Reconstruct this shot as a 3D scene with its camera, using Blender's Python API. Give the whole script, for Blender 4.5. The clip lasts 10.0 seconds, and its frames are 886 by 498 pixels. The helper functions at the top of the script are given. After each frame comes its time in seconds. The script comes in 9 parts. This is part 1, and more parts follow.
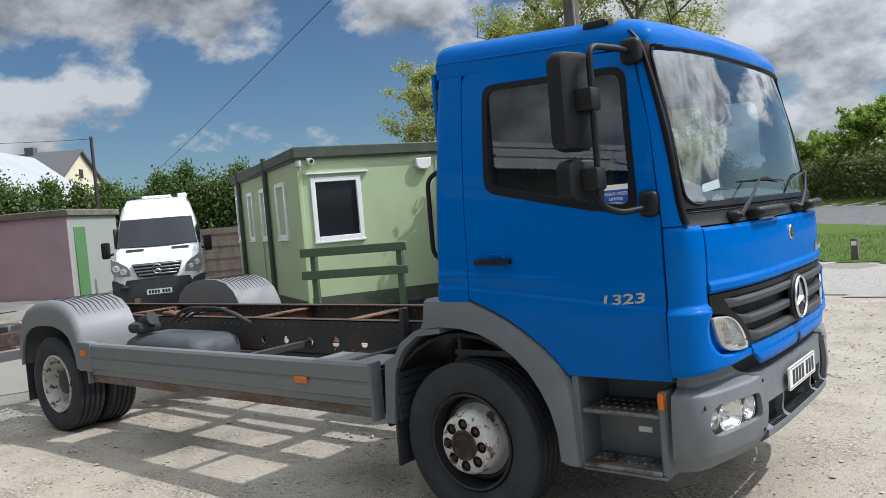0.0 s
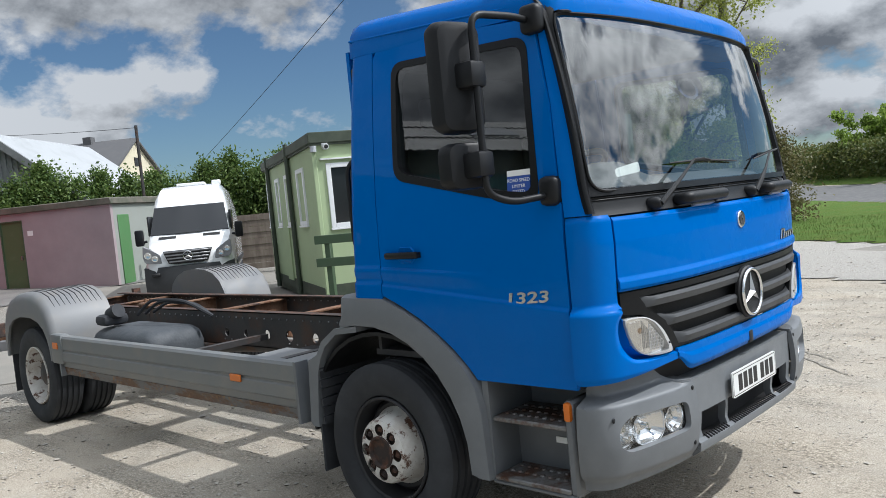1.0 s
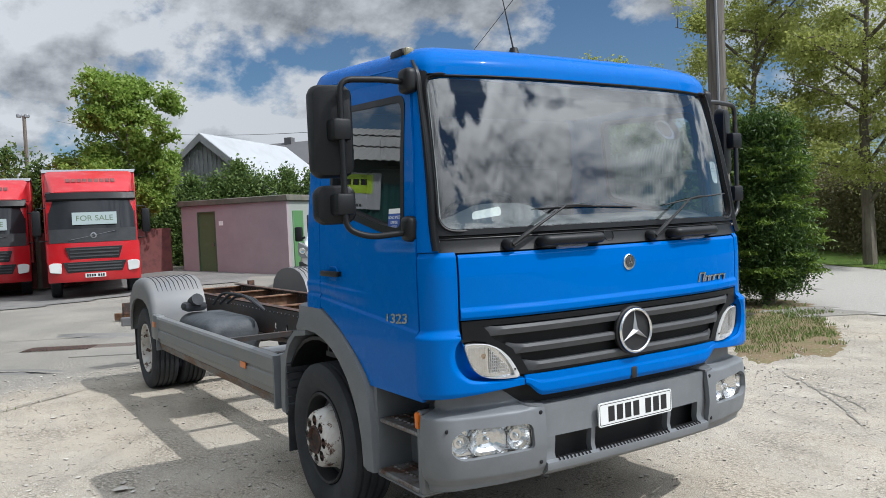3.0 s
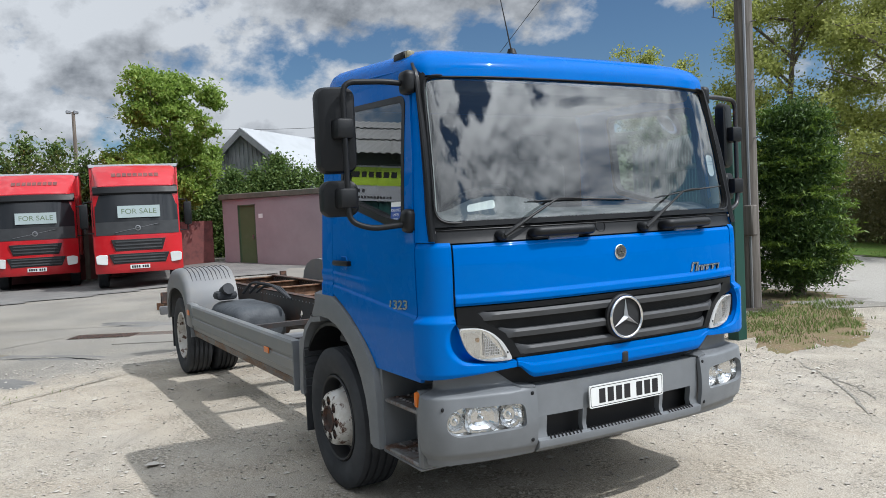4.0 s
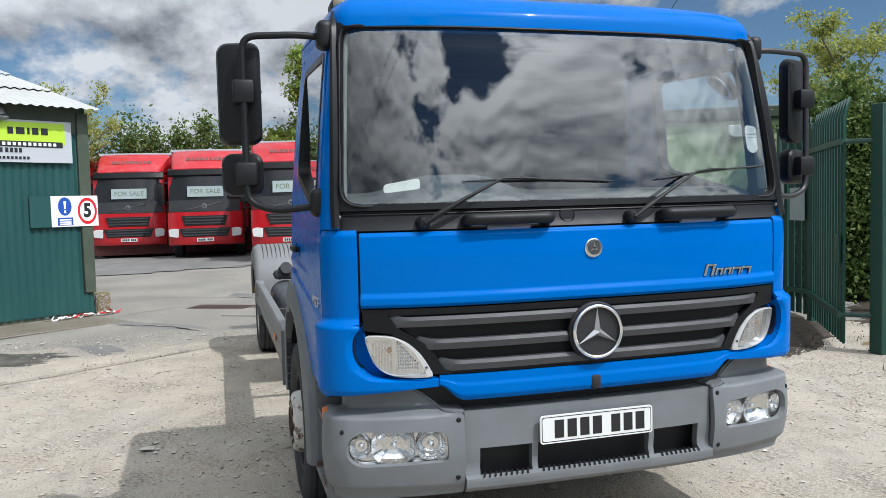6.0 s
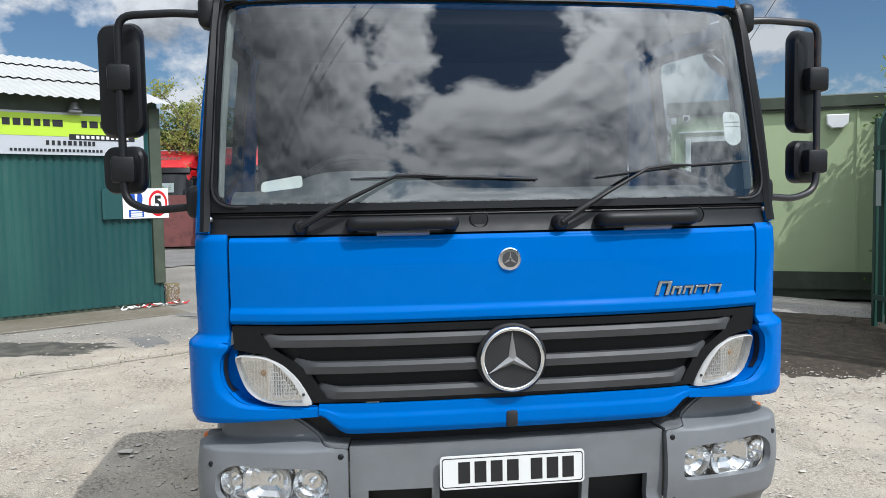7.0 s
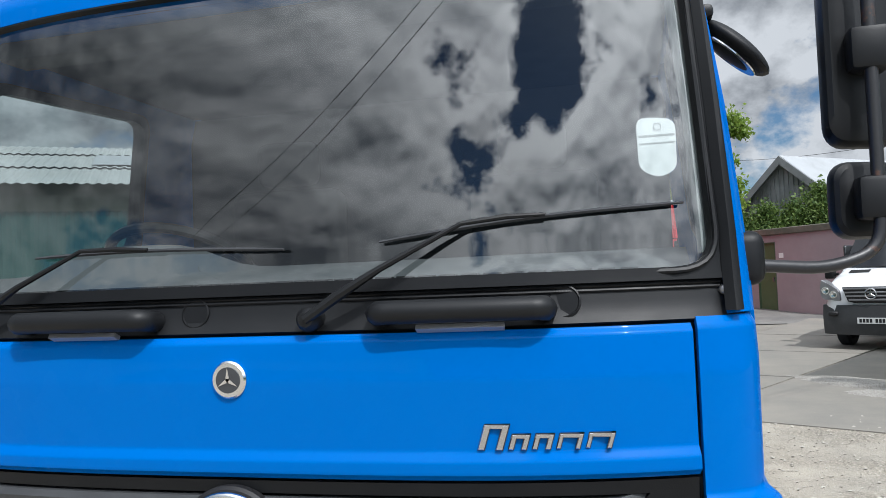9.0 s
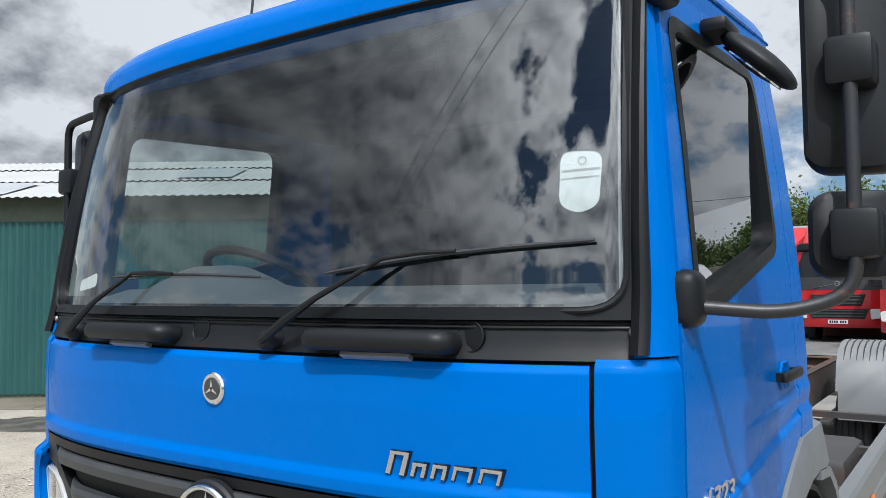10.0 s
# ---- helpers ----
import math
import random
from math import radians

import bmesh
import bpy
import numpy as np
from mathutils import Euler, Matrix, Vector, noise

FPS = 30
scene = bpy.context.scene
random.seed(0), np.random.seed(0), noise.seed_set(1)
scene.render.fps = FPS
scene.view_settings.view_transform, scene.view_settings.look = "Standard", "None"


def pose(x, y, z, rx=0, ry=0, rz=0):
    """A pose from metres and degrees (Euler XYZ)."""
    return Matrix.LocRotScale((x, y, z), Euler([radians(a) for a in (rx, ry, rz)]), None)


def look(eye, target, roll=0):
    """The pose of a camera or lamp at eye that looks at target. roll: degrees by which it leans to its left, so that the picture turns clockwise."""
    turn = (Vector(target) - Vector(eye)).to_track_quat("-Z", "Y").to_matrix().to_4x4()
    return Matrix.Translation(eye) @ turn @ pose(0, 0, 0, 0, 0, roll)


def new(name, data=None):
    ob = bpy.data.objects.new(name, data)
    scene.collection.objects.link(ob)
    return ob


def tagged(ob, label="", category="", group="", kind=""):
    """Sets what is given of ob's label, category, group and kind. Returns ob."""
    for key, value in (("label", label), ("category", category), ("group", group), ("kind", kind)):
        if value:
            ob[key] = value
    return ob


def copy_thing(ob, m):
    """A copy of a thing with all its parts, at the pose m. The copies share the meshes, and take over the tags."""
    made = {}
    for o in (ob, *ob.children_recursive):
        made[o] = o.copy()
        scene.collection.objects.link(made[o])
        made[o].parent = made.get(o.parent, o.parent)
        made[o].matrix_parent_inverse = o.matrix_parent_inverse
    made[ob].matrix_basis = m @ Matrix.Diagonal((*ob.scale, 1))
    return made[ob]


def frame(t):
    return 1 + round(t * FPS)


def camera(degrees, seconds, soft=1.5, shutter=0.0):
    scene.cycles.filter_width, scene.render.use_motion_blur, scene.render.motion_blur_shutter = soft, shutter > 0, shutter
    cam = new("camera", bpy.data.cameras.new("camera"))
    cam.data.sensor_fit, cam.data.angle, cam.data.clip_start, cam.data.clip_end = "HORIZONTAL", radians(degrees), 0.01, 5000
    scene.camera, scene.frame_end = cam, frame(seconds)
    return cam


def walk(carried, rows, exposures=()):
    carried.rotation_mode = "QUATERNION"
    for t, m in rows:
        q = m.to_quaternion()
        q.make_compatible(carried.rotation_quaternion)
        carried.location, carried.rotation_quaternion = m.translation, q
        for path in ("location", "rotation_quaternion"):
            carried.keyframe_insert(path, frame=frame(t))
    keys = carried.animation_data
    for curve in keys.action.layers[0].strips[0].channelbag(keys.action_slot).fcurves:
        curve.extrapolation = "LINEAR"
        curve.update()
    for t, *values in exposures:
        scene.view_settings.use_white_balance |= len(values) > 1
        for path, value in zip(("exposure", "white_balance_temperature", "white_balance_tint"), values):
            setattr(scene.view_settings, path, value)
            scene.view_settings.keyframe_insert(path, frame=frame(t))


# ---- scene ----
cam = camera(58.9, 10.0, soft=0.8)
PATH = [
    (0, (2.591, -4.426, 1.679), (1.342, -2.867, 1.595), -4.9),
    (0.5, (2.658, -4.002, 1.649), (1.362, -2.482, 1.557), -5.6),
    (1, (2.948, -3.683, 1.645), (1.577, -2.231, 1.531), -5.6),
    (1.5, (3.263, -3.37, 1.643), (1.782, -2.031, 1.524), -4.2),
    (2, (3.543, -3.097, 1.676), (1.962, -1.876, 1.583), -3.2),
    (2.5, (3.927, -2.965, 1.68), (2.28, -1.833, 1.607), -2.7),
    (4, (4.603, -2.878, 1.672), (2.863, -1.896, 1.588), -2.7),
    (4.5, (4.511, -2.685, 1.654), (2.734, -1.772, 1.561), -2.7),
    (5, (4.461, -2.398, 1.633), (2.637, -1.583, 1.533), -2.4),
    (6.5, (4.293, -1.007, 1.651), (2.337, -0.608, 1.524), -1.1),
    (7, (4.103, -0.582, 1.656), (2.124, -0.325, 1.525), -1.0),
    (7.5, (3.859, -0.243, 1.705), (1.867, -0.121, 1.575), -1.4),
    (8, (3.571, 0.087, 1.661), (1.572, 0.071, 1.599), -1.9),
    (8.5, (3.226, 0.417, 1.647), (1.238, 0.2, 1.648), -2.2),
    (9, (2.968, 0.865, 1.633), (1.027, 0.388, 1.713), -2.3),
    (9.5, (2.84, 1.238, 1.688), (1.005, 0.451, 1.808), -1.3),
    (10, (2.729, 1.607, 1.681), (1.087, 0.469, 1.782), -0.6),
]
walk(cam, [(t, look(eye, target, roll)) for t, eye, target, roll in PATH])

# ---- world, sun ----
SUN_AZ, SUN_EL = radians(36.5), radians(52.5)
world = bpy.data.worlds.new("world")
scene.world = world
world.use_nodes = True
wt = world.node_tree
wt.nodes.clear()


def wnode(kind, **inputs):
    n = wt.nodes.new(kind)
    for k, v in inputs.items():
        n.inputs[k].default_value = v
    return n


def wlink(a, b):
    wt.links.new(a, b)


def wmath(op, a, b=None, c=None):
    n = wt.nodes.new("ShaderNodeMath")
    n.operation = op
    for i, v in enumerate((a, b, c)):
        if v is None:
            continue
        if isinstance(v, (int, float)):
            n.inputs[i].default_value = v
        else:
            wlink(v, n.inputs[i])
    return n.outputs[0]


sky = wt.nodes.new("ShaderNodeTexSky")
sky.sky_type = "NISHITA"
sky.sun_disc = False
sky.sun_elevation, sky.sun_rotation = SUN_EL, radians(90) - SUN_AZ
sky.air_density, sky.dust_density, sky.ozone_density = 1.0, 0.3, 1.5
tc = wt.nodes.new("ShaderNodeTexCoord")


# a flat layer of clouds overhead: directions thrown onto a plane
sep = wt.nodes.new("ShaderNodeSeparateXYZ")
wlink(tc.outputs["Generated"], sep.inputs[0])
height = wmath("ADD", wmath("MAXIMUM", sep.outputs[2], 0.0), 0.55)
comb = wt.nodes.new("ShaderNodeCombineXYZ")
wlink(wmath("DIVIDE", sep.outputs[0], height), comb.inputs[0])
wlink(wmath("DIVIDE", sep.outputs[1], height), comb.inputs[1])


def cloud_noise(zoom, scale, detail, shift=(5.3, 2.9, 0.0)):
    mp = wt.nodes.new("ShaderNodeMapping")
    mp.inputs["Scale"].default_value = (zoom, zoom, 1.0)
    mp.inputs["Location"].default_value = shift
    wlink(comb.outputs[0], mp.inputs[0])
    n = wnode("ShaderNodeTexNoise", Scale=scale, Detail=detail, Roughness=0.575, Distortion=0.0)
    wlink(mp.outputs[0], n.inputs["Vector"])
    return n.outputs["Fac"]


def stack(zoom):
    """Wide banks of cloud with heaped edges."""
    return wmath("ADD", wmath("MULTIPLY", cloud_noise(zoom, 1.5, 2.0), 0.5), wmath("MULTIPLY", cloud_noise(zoom, 4.6, 10.0, (1.7, 8.4, 0.0)), 0.5))


low = wt.nodes.new("ShaderNodeMapRange")
low.interpolation_type = "SMOOTHSTEP"
for key, val in (("From Min", 0.06), ("From Max", 0.36), ("To Min", -0.03), ("To Max", 0.066)):
    low.inputs[key].default_value = val
wlink(sep.outputs[2], low.inputs["Value"])
# the bank is thicker to the west
lean = wmath("MULTIPLY", wmath("ADD", wmath("MULTIPLY", sep.outputs[1], 1.5), sep.outputs[0]), -0.014)
bank = wmath("ADD", low.outputs[0], lean)
heap, above = stack(1.0), stack(0.955)
body = wmath("ADD", heap, bank)
cover = wt.nodes.new("ShaderNodeValToRGB")
cover.color_ramp.elements[0].position, cover.color_ramp.elements[1].position = 0.47, 0.515
wlink(body, cover.inputs[0])
# tops and thin rims are white, thick middles and undersides grey
tone = wmath("ADD", wmath("MULTIPLY", wmath("SUBTRACT", heap, above), 4.5), wmath("SUBTRACT", 1.6, wmath("MULTIPLY", heap, 2.1)))
# far heaps low in the sky show their lit sides
tone = wmath("ADD", tone, wmath("MULTIPLY", wmath("MAXIMUM", wmath("SUBTRACT", 0.34, sep.outputs[2]), 0.0), 0.38))
shade = wt.nodes.new("ShaderNodeValToRGB")
cr = shade.color_ramp
cr.elements[0].position, cr.elements[0].color = 0.2, (2.0, 2.25, 2.6, 1)
cr.elements[1].position, cr.elements[1].color = 0.7, (9.0, 9.4, 9.8, 1)
wlink(tone, shade.inputs[0])
# clouds towards the sun glow brighter
dotp = wt.nodes.new("ShaderNodeVectorMath")
dotp.operation = "DOT_PRODUCT"
wlink(tc.outputs["Generated"], dotp.inputs[0])
dotp.inputs[1].default_value = (math.cos(SUN_AZ) * math.cos(SUN_EL), math.sin(SUN_AZ) * math.cos(SUN_EL), math.sin(SUN_EL))
cloud_boost = wmath("MULTIPLY_ADD", wmath("POWER", wmath("MAXIMUM", dotp.outputs["Value"], 0.0), 3.0), 6.6, 1.0)
# and those opposite it are brightened too, added as fill for shaded sides
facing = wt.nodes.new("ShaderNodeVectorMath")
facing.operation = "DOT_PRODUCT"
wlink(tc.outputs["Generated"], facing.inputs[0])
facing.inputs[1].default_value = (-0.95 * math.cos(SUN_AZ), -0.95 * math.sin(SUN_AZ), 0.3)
cloud_boost = wmath("MULTIPLY_ADD", wmath("POWER", wmath("MAXIMUM", facing.outputs["Value"], 0.0), 2.0), 0.45, cloud_boost)
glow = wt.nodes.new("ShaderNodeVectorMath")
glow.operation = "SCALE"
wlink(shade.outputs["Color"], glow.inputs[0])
wlink(cloud_boost, glow.inputs["Scale"])
mix = wt.nodes.new("ShaderNodeMix")
mix.data_type = "RGBA"
wlink(cover.outputs["Color"], mix.inputs["Factor"])
tint = wt.nodes.new("ShaderNodeVectorMath")
tint.operation = "MULTIPLY"
wlink(sky.outputs[0], tint.inputs[0])
tint.inputs[1].default_value = (0.86, 1.07, 1.24)
wlink(tint.outputs[0], mix.inputs["A"])
wlink(glow.outputs[0], mix.inputs["B"])
bg = wnode("ShaderNodeBackground", Strength=0.067)
wlink(mix.outputs["Result"], bg.inputs["Color"])
wo = wt.nodes.new("ShaderNodeOutputWorld")
wlink(bg.outputs[0], wo.inputs[0])

sun_dir = Vector((math.cos(SUN_AZ) * math.cos(SUN_EL), math.sin(SUN_AZ) * math.cos(SUN_EL), math.sin(SUN_EL)))
sun = new("sun", bpy.data.lights.new("sun", "SUN"))
sun.data.energy, sun.data.angle, sun.data.color = 4.2, radians(0.5), (1.0, 0.98, 0.945)
sun.matrix_world = look(sun_dir * 50, (0, 0, 0))
scene.view_settings.exposure = -0.2
scene.view_settings.use_white_balance = True
scene.view_settings.white_balance_temperature = 6230

# ---- materials ----
class Mat:
    """A node material built step by step round one Principled shader."""

    def __init__(self, name, color=(0.5, 0.5, 0.5), rough=0.5, metal=0.0, coat=0.0, spec=0.5):
        self.m = bpy.data.materials.new(name)
        self.m.use_nodes = True
        self.t = self.m.node_tree
        self.b = self.t.nodes["Principled BSDF"]
        self.b.inputs["Base Color"].default_value = (*color, 1)
        self.b.inputs["Roughness"].default_value = rough
        self.b.inputs["Metallic"].default_value = metal
        self.b.inputs["Coat Weight"].default_value = coat
        self.b.inputs["Coat Roughness"].default_value = 0.04
        self.b.inputs["Specular IOR Level"].default_value = spec
        self.color = (*color, 1)
        tcn = self.t.nodes.new("ShaderNodeTexCoord")
        self.obj = tcn.outputs["Object"]
        gn = self.t.nodes.new("ShaderNodeNewGeometry")
        self.pos = gn.outputs["Position"]
        self.island = gn.outputs["Random Per Island"]
        self.last = None

    def noise(self, scale, detail=6.0, rough=0.6, where=None, stretch=None, distort=0.0):
        v = where or self.pos
        if stretch:
            mp = self.t.nodes.new("ShaderNodeMapping")
            mp.inputs["Scale"].default_value = stretch
            self.t.links.new(v, mp.inputs[0])
            v = mp.outputs[0]
        n = self.t.nodes.new("ShaderNodeTexNoise")
        n.inputs["Scale"].default_value, n.inputs["Detail"].default_value = scale, detail
        n.inputs["Roughness"].default_value, n.inputs["Distortion"].default_value = rough, distort
        self.t.links.new(v, n.inputs["Vector"])
        return n.outputs["Fac"]

    def ramp(self, fac, lo, hi, c0=(0, 0, 0), c1=(1, 1, 1)):
        r = self.t.nodes.new("ShaderNodeValToRGB")
        a, b = r.color_ramp.elements
        a.position, b.position, a.color, b.color = lo, hi, (*c0, 1), (*c1, 1)
        self.t.links.new(fac, r.inputs[0])
        return r.outputs["Color"]

    def mixin(self, fac, color, kind="MIX", strength=1.0):
        """Lay a colour over the base colour so far, by the mask fac."""
        x = self.t.nodes.new("ShaderNodeMix")
        x.data_type, x.blend_type = "RGBA", kind
        if strength != 1.0:
            q = self.t.nodes.new("ShaderNodeMath")
            q.operation = "MULTIPLY"
            self.t.links.new(fac, q.inputs[0])
            q.inputs[1].default_value = strength
            fac = q.outputs[0]
        self.t.links.new(fac, x.inputs["Factor"])
        if self.last:
            self.t.links.new(self.last, x.inputs["A"])
        else:
            x.inputs["A"].default_value = self.color
        if isinstance(color, tuple):
            x.inputs["B"].default_value = (*color, 1)
        else:
            self.t.links.new(color, x.inputs["B"])
        self.last = x.outputs["Result"]
        self.t.links.new(self.last, self.b.inputs["Base Color"])
        return self

    def rough(self, fac, lo, hi):
        mr = self.t.nodes.new("ShaderNodeMapRange")
        mr.inputs["To Min"].default_value, mr.inputs["To Max"].default_value = lo, hi
        self.t.links.new(fac, mr.inputs["Value"])
        self.t.links.new(mr.outputs[0], self.b.inputs["Roughness"])
        return self

    def bump(self, fac, strength=0.3, dist=0.01):
        bp = self.t.nodes.new("ShaderNodeBump")
        bp.inputs["Strength"].default_value, bp.inputs["Distance"].default_value = strength, dist
        self.t.links.new(fac, bp.inputs["Height"])
        self.t.links.new(bp.outputs[0], self.b.inputs["Normal"])
        return self

    def random(self):
        o = self.t.nodes.new("ShaderNodeObjectInfo")
        return o.outputs["Random"]


def paint(name, color, rough=0.25, coat=1.0, dirt=0.15, dirt_color=(0.25, 0.22, 0.18), scale=3.0, metal=0.0):
    k = Mat(name, color, rough, metal, coat)
    k.mixin(k.ramp(k.noise(scale, 8), 0.5, 0.8), dirt_color, strength=dirt)
    k.mixin(k.noise(60, 3), tuple(c * 0.8 for c in color), strength=0.12)
    return k.m


def plastic(name, color, rough=0.5, grain=400, dirt=0.3, spec=0.5):
    k = Mat(name, color, rough, spec=spec)
    k.mixin(k.ramp(k.noise(5, 8), 0.42, 0.75), tuple(c * 1.7 + 0.02 for c in color), strength=dirt)
    k.bump(k.noise(grain, 2), 0.15, 0.002)
    k.rough(k.noise(9, 5), rough - 0.12, rough + 0.15)
    return k.m


M = {}
k = Mat("cab_blue", (0.0, 0.114, 0.435), 0.3, 0.0, 0.14, 0.02)
k.mixin(k.ramp(k.noise(2.2, 9), 0.55, 0.85), (0.0, 0.16, 0.5), strength=0.12)
k.b.inputs["Coat Roughness"].default_value = 0.03
k.rough(k.noise(7, 6), 0.2, 0.34)
M["blue"] = k.m
M["grey_plastic"] = plastic("grey_bumper", (0.132, 0.141, 0.15), 0.5, 500, 0.25)
M["black_plastic"] = plastic("black_plastic", (0.0075, 0.0082, 0.0095), 0.45, 600, 0.16, 0.26)
M["black_trim"] = plastic("black_gloss_trim", (0.0055, 0.006, 0.007), 0.4, 300, 0.1, 0.22)
M["rubber"] = plastic("tyre_rubber", (0.03, 0.032, 0.036), 0.75, 150, 0.5, 0.3)
k = Mat("frame_dark", (0.04, 0.038, 0.038), 0.55, 0.0)
k.mixin(k.ramp(k.noise(3, 9, 0.7), 0.5, 0.66), (0.085, 0.038, 0.02))
k.mixin(k.ramp(k.noise(11, 6), 0.5, 0.7), (0.06, 0.05, 0.045), strength=0.6)
k.bump(k.noise(60, 6), 0.3, 0.004)
M["frame"] = k.m
k = Mat("rust", (0.13, 0.055, 0.026), 0.85)
k.mixin(k.ramp(k.noise(14, 8), 0.4, 0.65), (0.21, 0.125, 0.075))
k.mixin(k.ramp(k.noise(5, 8), 0.5, 0.62), (0.05, 0.03, 0.025))
k.bump(k.noise(90, 6), 0.5, 0.004)
M["rust"] = k.m
k = Mat("rusty_black_tube", (0.018, 0.018, 0.02), 0.4)
k.mixin(k.ramp(k.noise(7, 6, 0.7), 0.55, 0.62), (0.12, 0.05, 0.028))
k.bump(k.noise(80, 4), 0.2, 0.003)
M["rusty_black"] = k.m
k = Mat("wheel_rust_dark", (0.035, 0.025, 0.022), 0.8)
k.mixin(k.ramp(k.noise(18, 8), 0.45, 0.65), (0.11, 0.05, 0.03))
k.bump(k.noise(70, 6), 0.4, 0.004)
M["rust_dark"] = k.m
k = Mat("worn_tread_steel", (0.2, 0.2, 0.2), 0.5, 0.4)
k.mixin(k.ramp(k.noise(9, 8, 0.7), 0.44, 0.58), (0.1, 0.05, 0.03))
k.mixin(k.ramp(k.noise(40, 6), 0.55, 0.7), (0.05, 0.035, 0.03), strength=0.7)
k.bump(k.noise(90, 6), 0.4, 0.003)
M["tread"] = k.m
k = Mat("skirt_grey", (0.17, 0.18, 0.185), 0.45, 0.25)
k.mixin(k.ramp(k.noise(6, 8), 0.45, 0.8), (0.24, 0.22, 0.19), strength=0.5)
M["skirt"] = k.m
k = Mat("mudguard_grey", (0.165, 0.17, 0.175), 0.5)
k.mixin(k.ramp(k.noise(4, 9), 0.45, 0.8), (0.22, 0.2, 0.17), strength=0.6)
k.bump(k.noise(200, 3), 0.1, 0.002)
M["mudguard"] = k.m
k = Mat("wheel_white", (0.6, 0.585, 0.55), 0.5)
k.mixin(k.ramp(k.noise(7, 8, 0.7), 0.45, 0.68), (0.36, 0.29, 0.22), strength=0.6)
rm = k.ramp(k.noise(15, 9, 0.72), 0.545, 0.6)
k.mixin(rm, (0.1, 0.048, 0.03))
k.bump(k.noise(50, 6), 0.3, 0.003)
M["wheel"] = k.m
k = Mat("chrome", (0.78, 0.79, 0.8), 0.16, 1.0)
M["chrome"] = k.m
M["rim_black"] = plastic("wheel_rim_black", (0.022, 0.022, 0.024), 0.6, 200, 0.3)
M["chrome_dull"] = Mat("chrome_letter", (0.62, 0.63, 0.65), 0.22, 1.0).m
M["silver"] = Mat("satin_silver", (0.6, 0.6, 0.61), 0.35, 0.8).m


def glass(name, tint=(0.9, 0.95, 0.95), straight=0.08, rough=0.0, shine=(1, 1, 1)):
    """A pane: seen through by its tint, mirror-like by the share straight and more so at a slant."""
    m = bpy.data.materials.new(name)
    m.use_nodes = True
    t = m.node_tree
    t.nodes.clear()
    out = t.nodes.new("ShaderNodeOutputMaterial")
    gl = t.nodes.new("ShaderNodeBsdfGlossy")
    gl.inputs["Roughness"].default_value = rough
    gl.inputs["Color"].default_value = (*shine, 1)
    tr = t.nodes.new("ShaderNodeBsdfTransparent")
    tr.inputs["Color"].default_value = (*tint, 1)
    lw = t.nodes.new("ShaderNodeLayerWeight")
    lw.inputs["Blend"].default_value = 0.5
    pw = t.nodes.new("ShaderNodeMath")
    pw.operation = "POWER"
    t.links.new(lw.outputs["Facing"], pw.inputs[0])
    pw.inputs[1].default_value = 4.0
    mr = t.nodes.new("ShaderNodeMapRange")
    mr.inputs["To Min"].default_value, mr.inputs["To Max"].default_value = straight, 1.0
    t.links.new(pw.outputs[0], mr.inputs["Value"])
    mx = t.nodes.new("ShaderNodeMixShader")
    t.links.new(mr.outputs[0], mx.inputs[0])
    t.links.new(tr.outputs[0], mx.inputs[1])
    t.links.new(gl.outputs[0], mx.inputs[2])
    t.links.new(mx.outputs[0], out.inputs[0])
    return m


M["screen"] = glass("windscreen_glass", (0.78, 0.83, 0.82), 0.118, shine=(0.97, 0.97, 0.95))
M["side_glass"] = glass("side_glass", (0.62, 0.68, 0.68), 0.09)
M["lamp_glass"] = glass("lamp_glass", (0.95, 0.95, 0.95), 0.06)
k = Mat("window_dark", (0.018, 0.02, 0.023), 0.06, 0.0, 0.0, 0.35)
M["dark_glass"] = k.m
M["reflector"] = Mat("lamp_reflector", (0.74, 0.75, 0.75), 0.14, 1.0).m
M["milky"] = Mat("milky_lens_edge", (0.42, 0.425, 0.425), 0.22, 0.0, 0.8).m
M["amber"] = Mat("amber_lens", (0.62, 0.15, 0.012), 0.3).m
M["amber_dim"] = Mat("amber_bulb", (0.4, 0.25, 0.13), 0.3).m
M["clear_lens"] = Mat("clear_lens", (0.62, 0.63, 0.62), 0.16, 0.0, 1.0).m
M["plate_white"] = Mat("plate_white", (0.66, 0.67, 0.66), 0.4).m
M["ink"] = Mat("ink_black", (0.01, 0.01, 0.012), 0.5).m
M["white_paint"] = paint("white_paint", (0.78, 0.79, 0.8), 0.25, 0.8, 0.1)
M["pouch"] = Mat("clear_pouch", (0.55, 0.56, 0.56), 0.25, coat=0.6).m
M["paper"] = Mat("paper_white", (0.82, 0.83, 0.82), 0.6).m
M["inner_trim"] = plastic("pale_inner_trim", (0.3, 0.31, 0.31), 0.7, 200, 0.2)
k = Mat("hut_roof_edge", (0.1, 0.105, 0.08), 0.8)
k.mixin(k.ramp(k.noise(3, 8), 0.4, 0.65), (0.17, 0.15, 0.125))
M["hut_roof"] = k.m
M["litter"] = Mat("dark_leaf_litter", (0.06, 0.04, 0.026), 0.9).m
k = Mat("leaf_mould", (0.04, 0.032, 0.025), 0.75, spec=0.3)
k.mixin(k.ramp(k.noise(9, 8, 0.7), 0.48, 0.64), (0.085, 0.066, 0.047))
k.mixin(k.ramp(k.noise(45, 5, 0.8), 0.56, 0.68), (0.12, 0.09, 0.06), strength=0.6)
k.bump(k.noise(60, 7, 0.8), 0.7, 0.02)
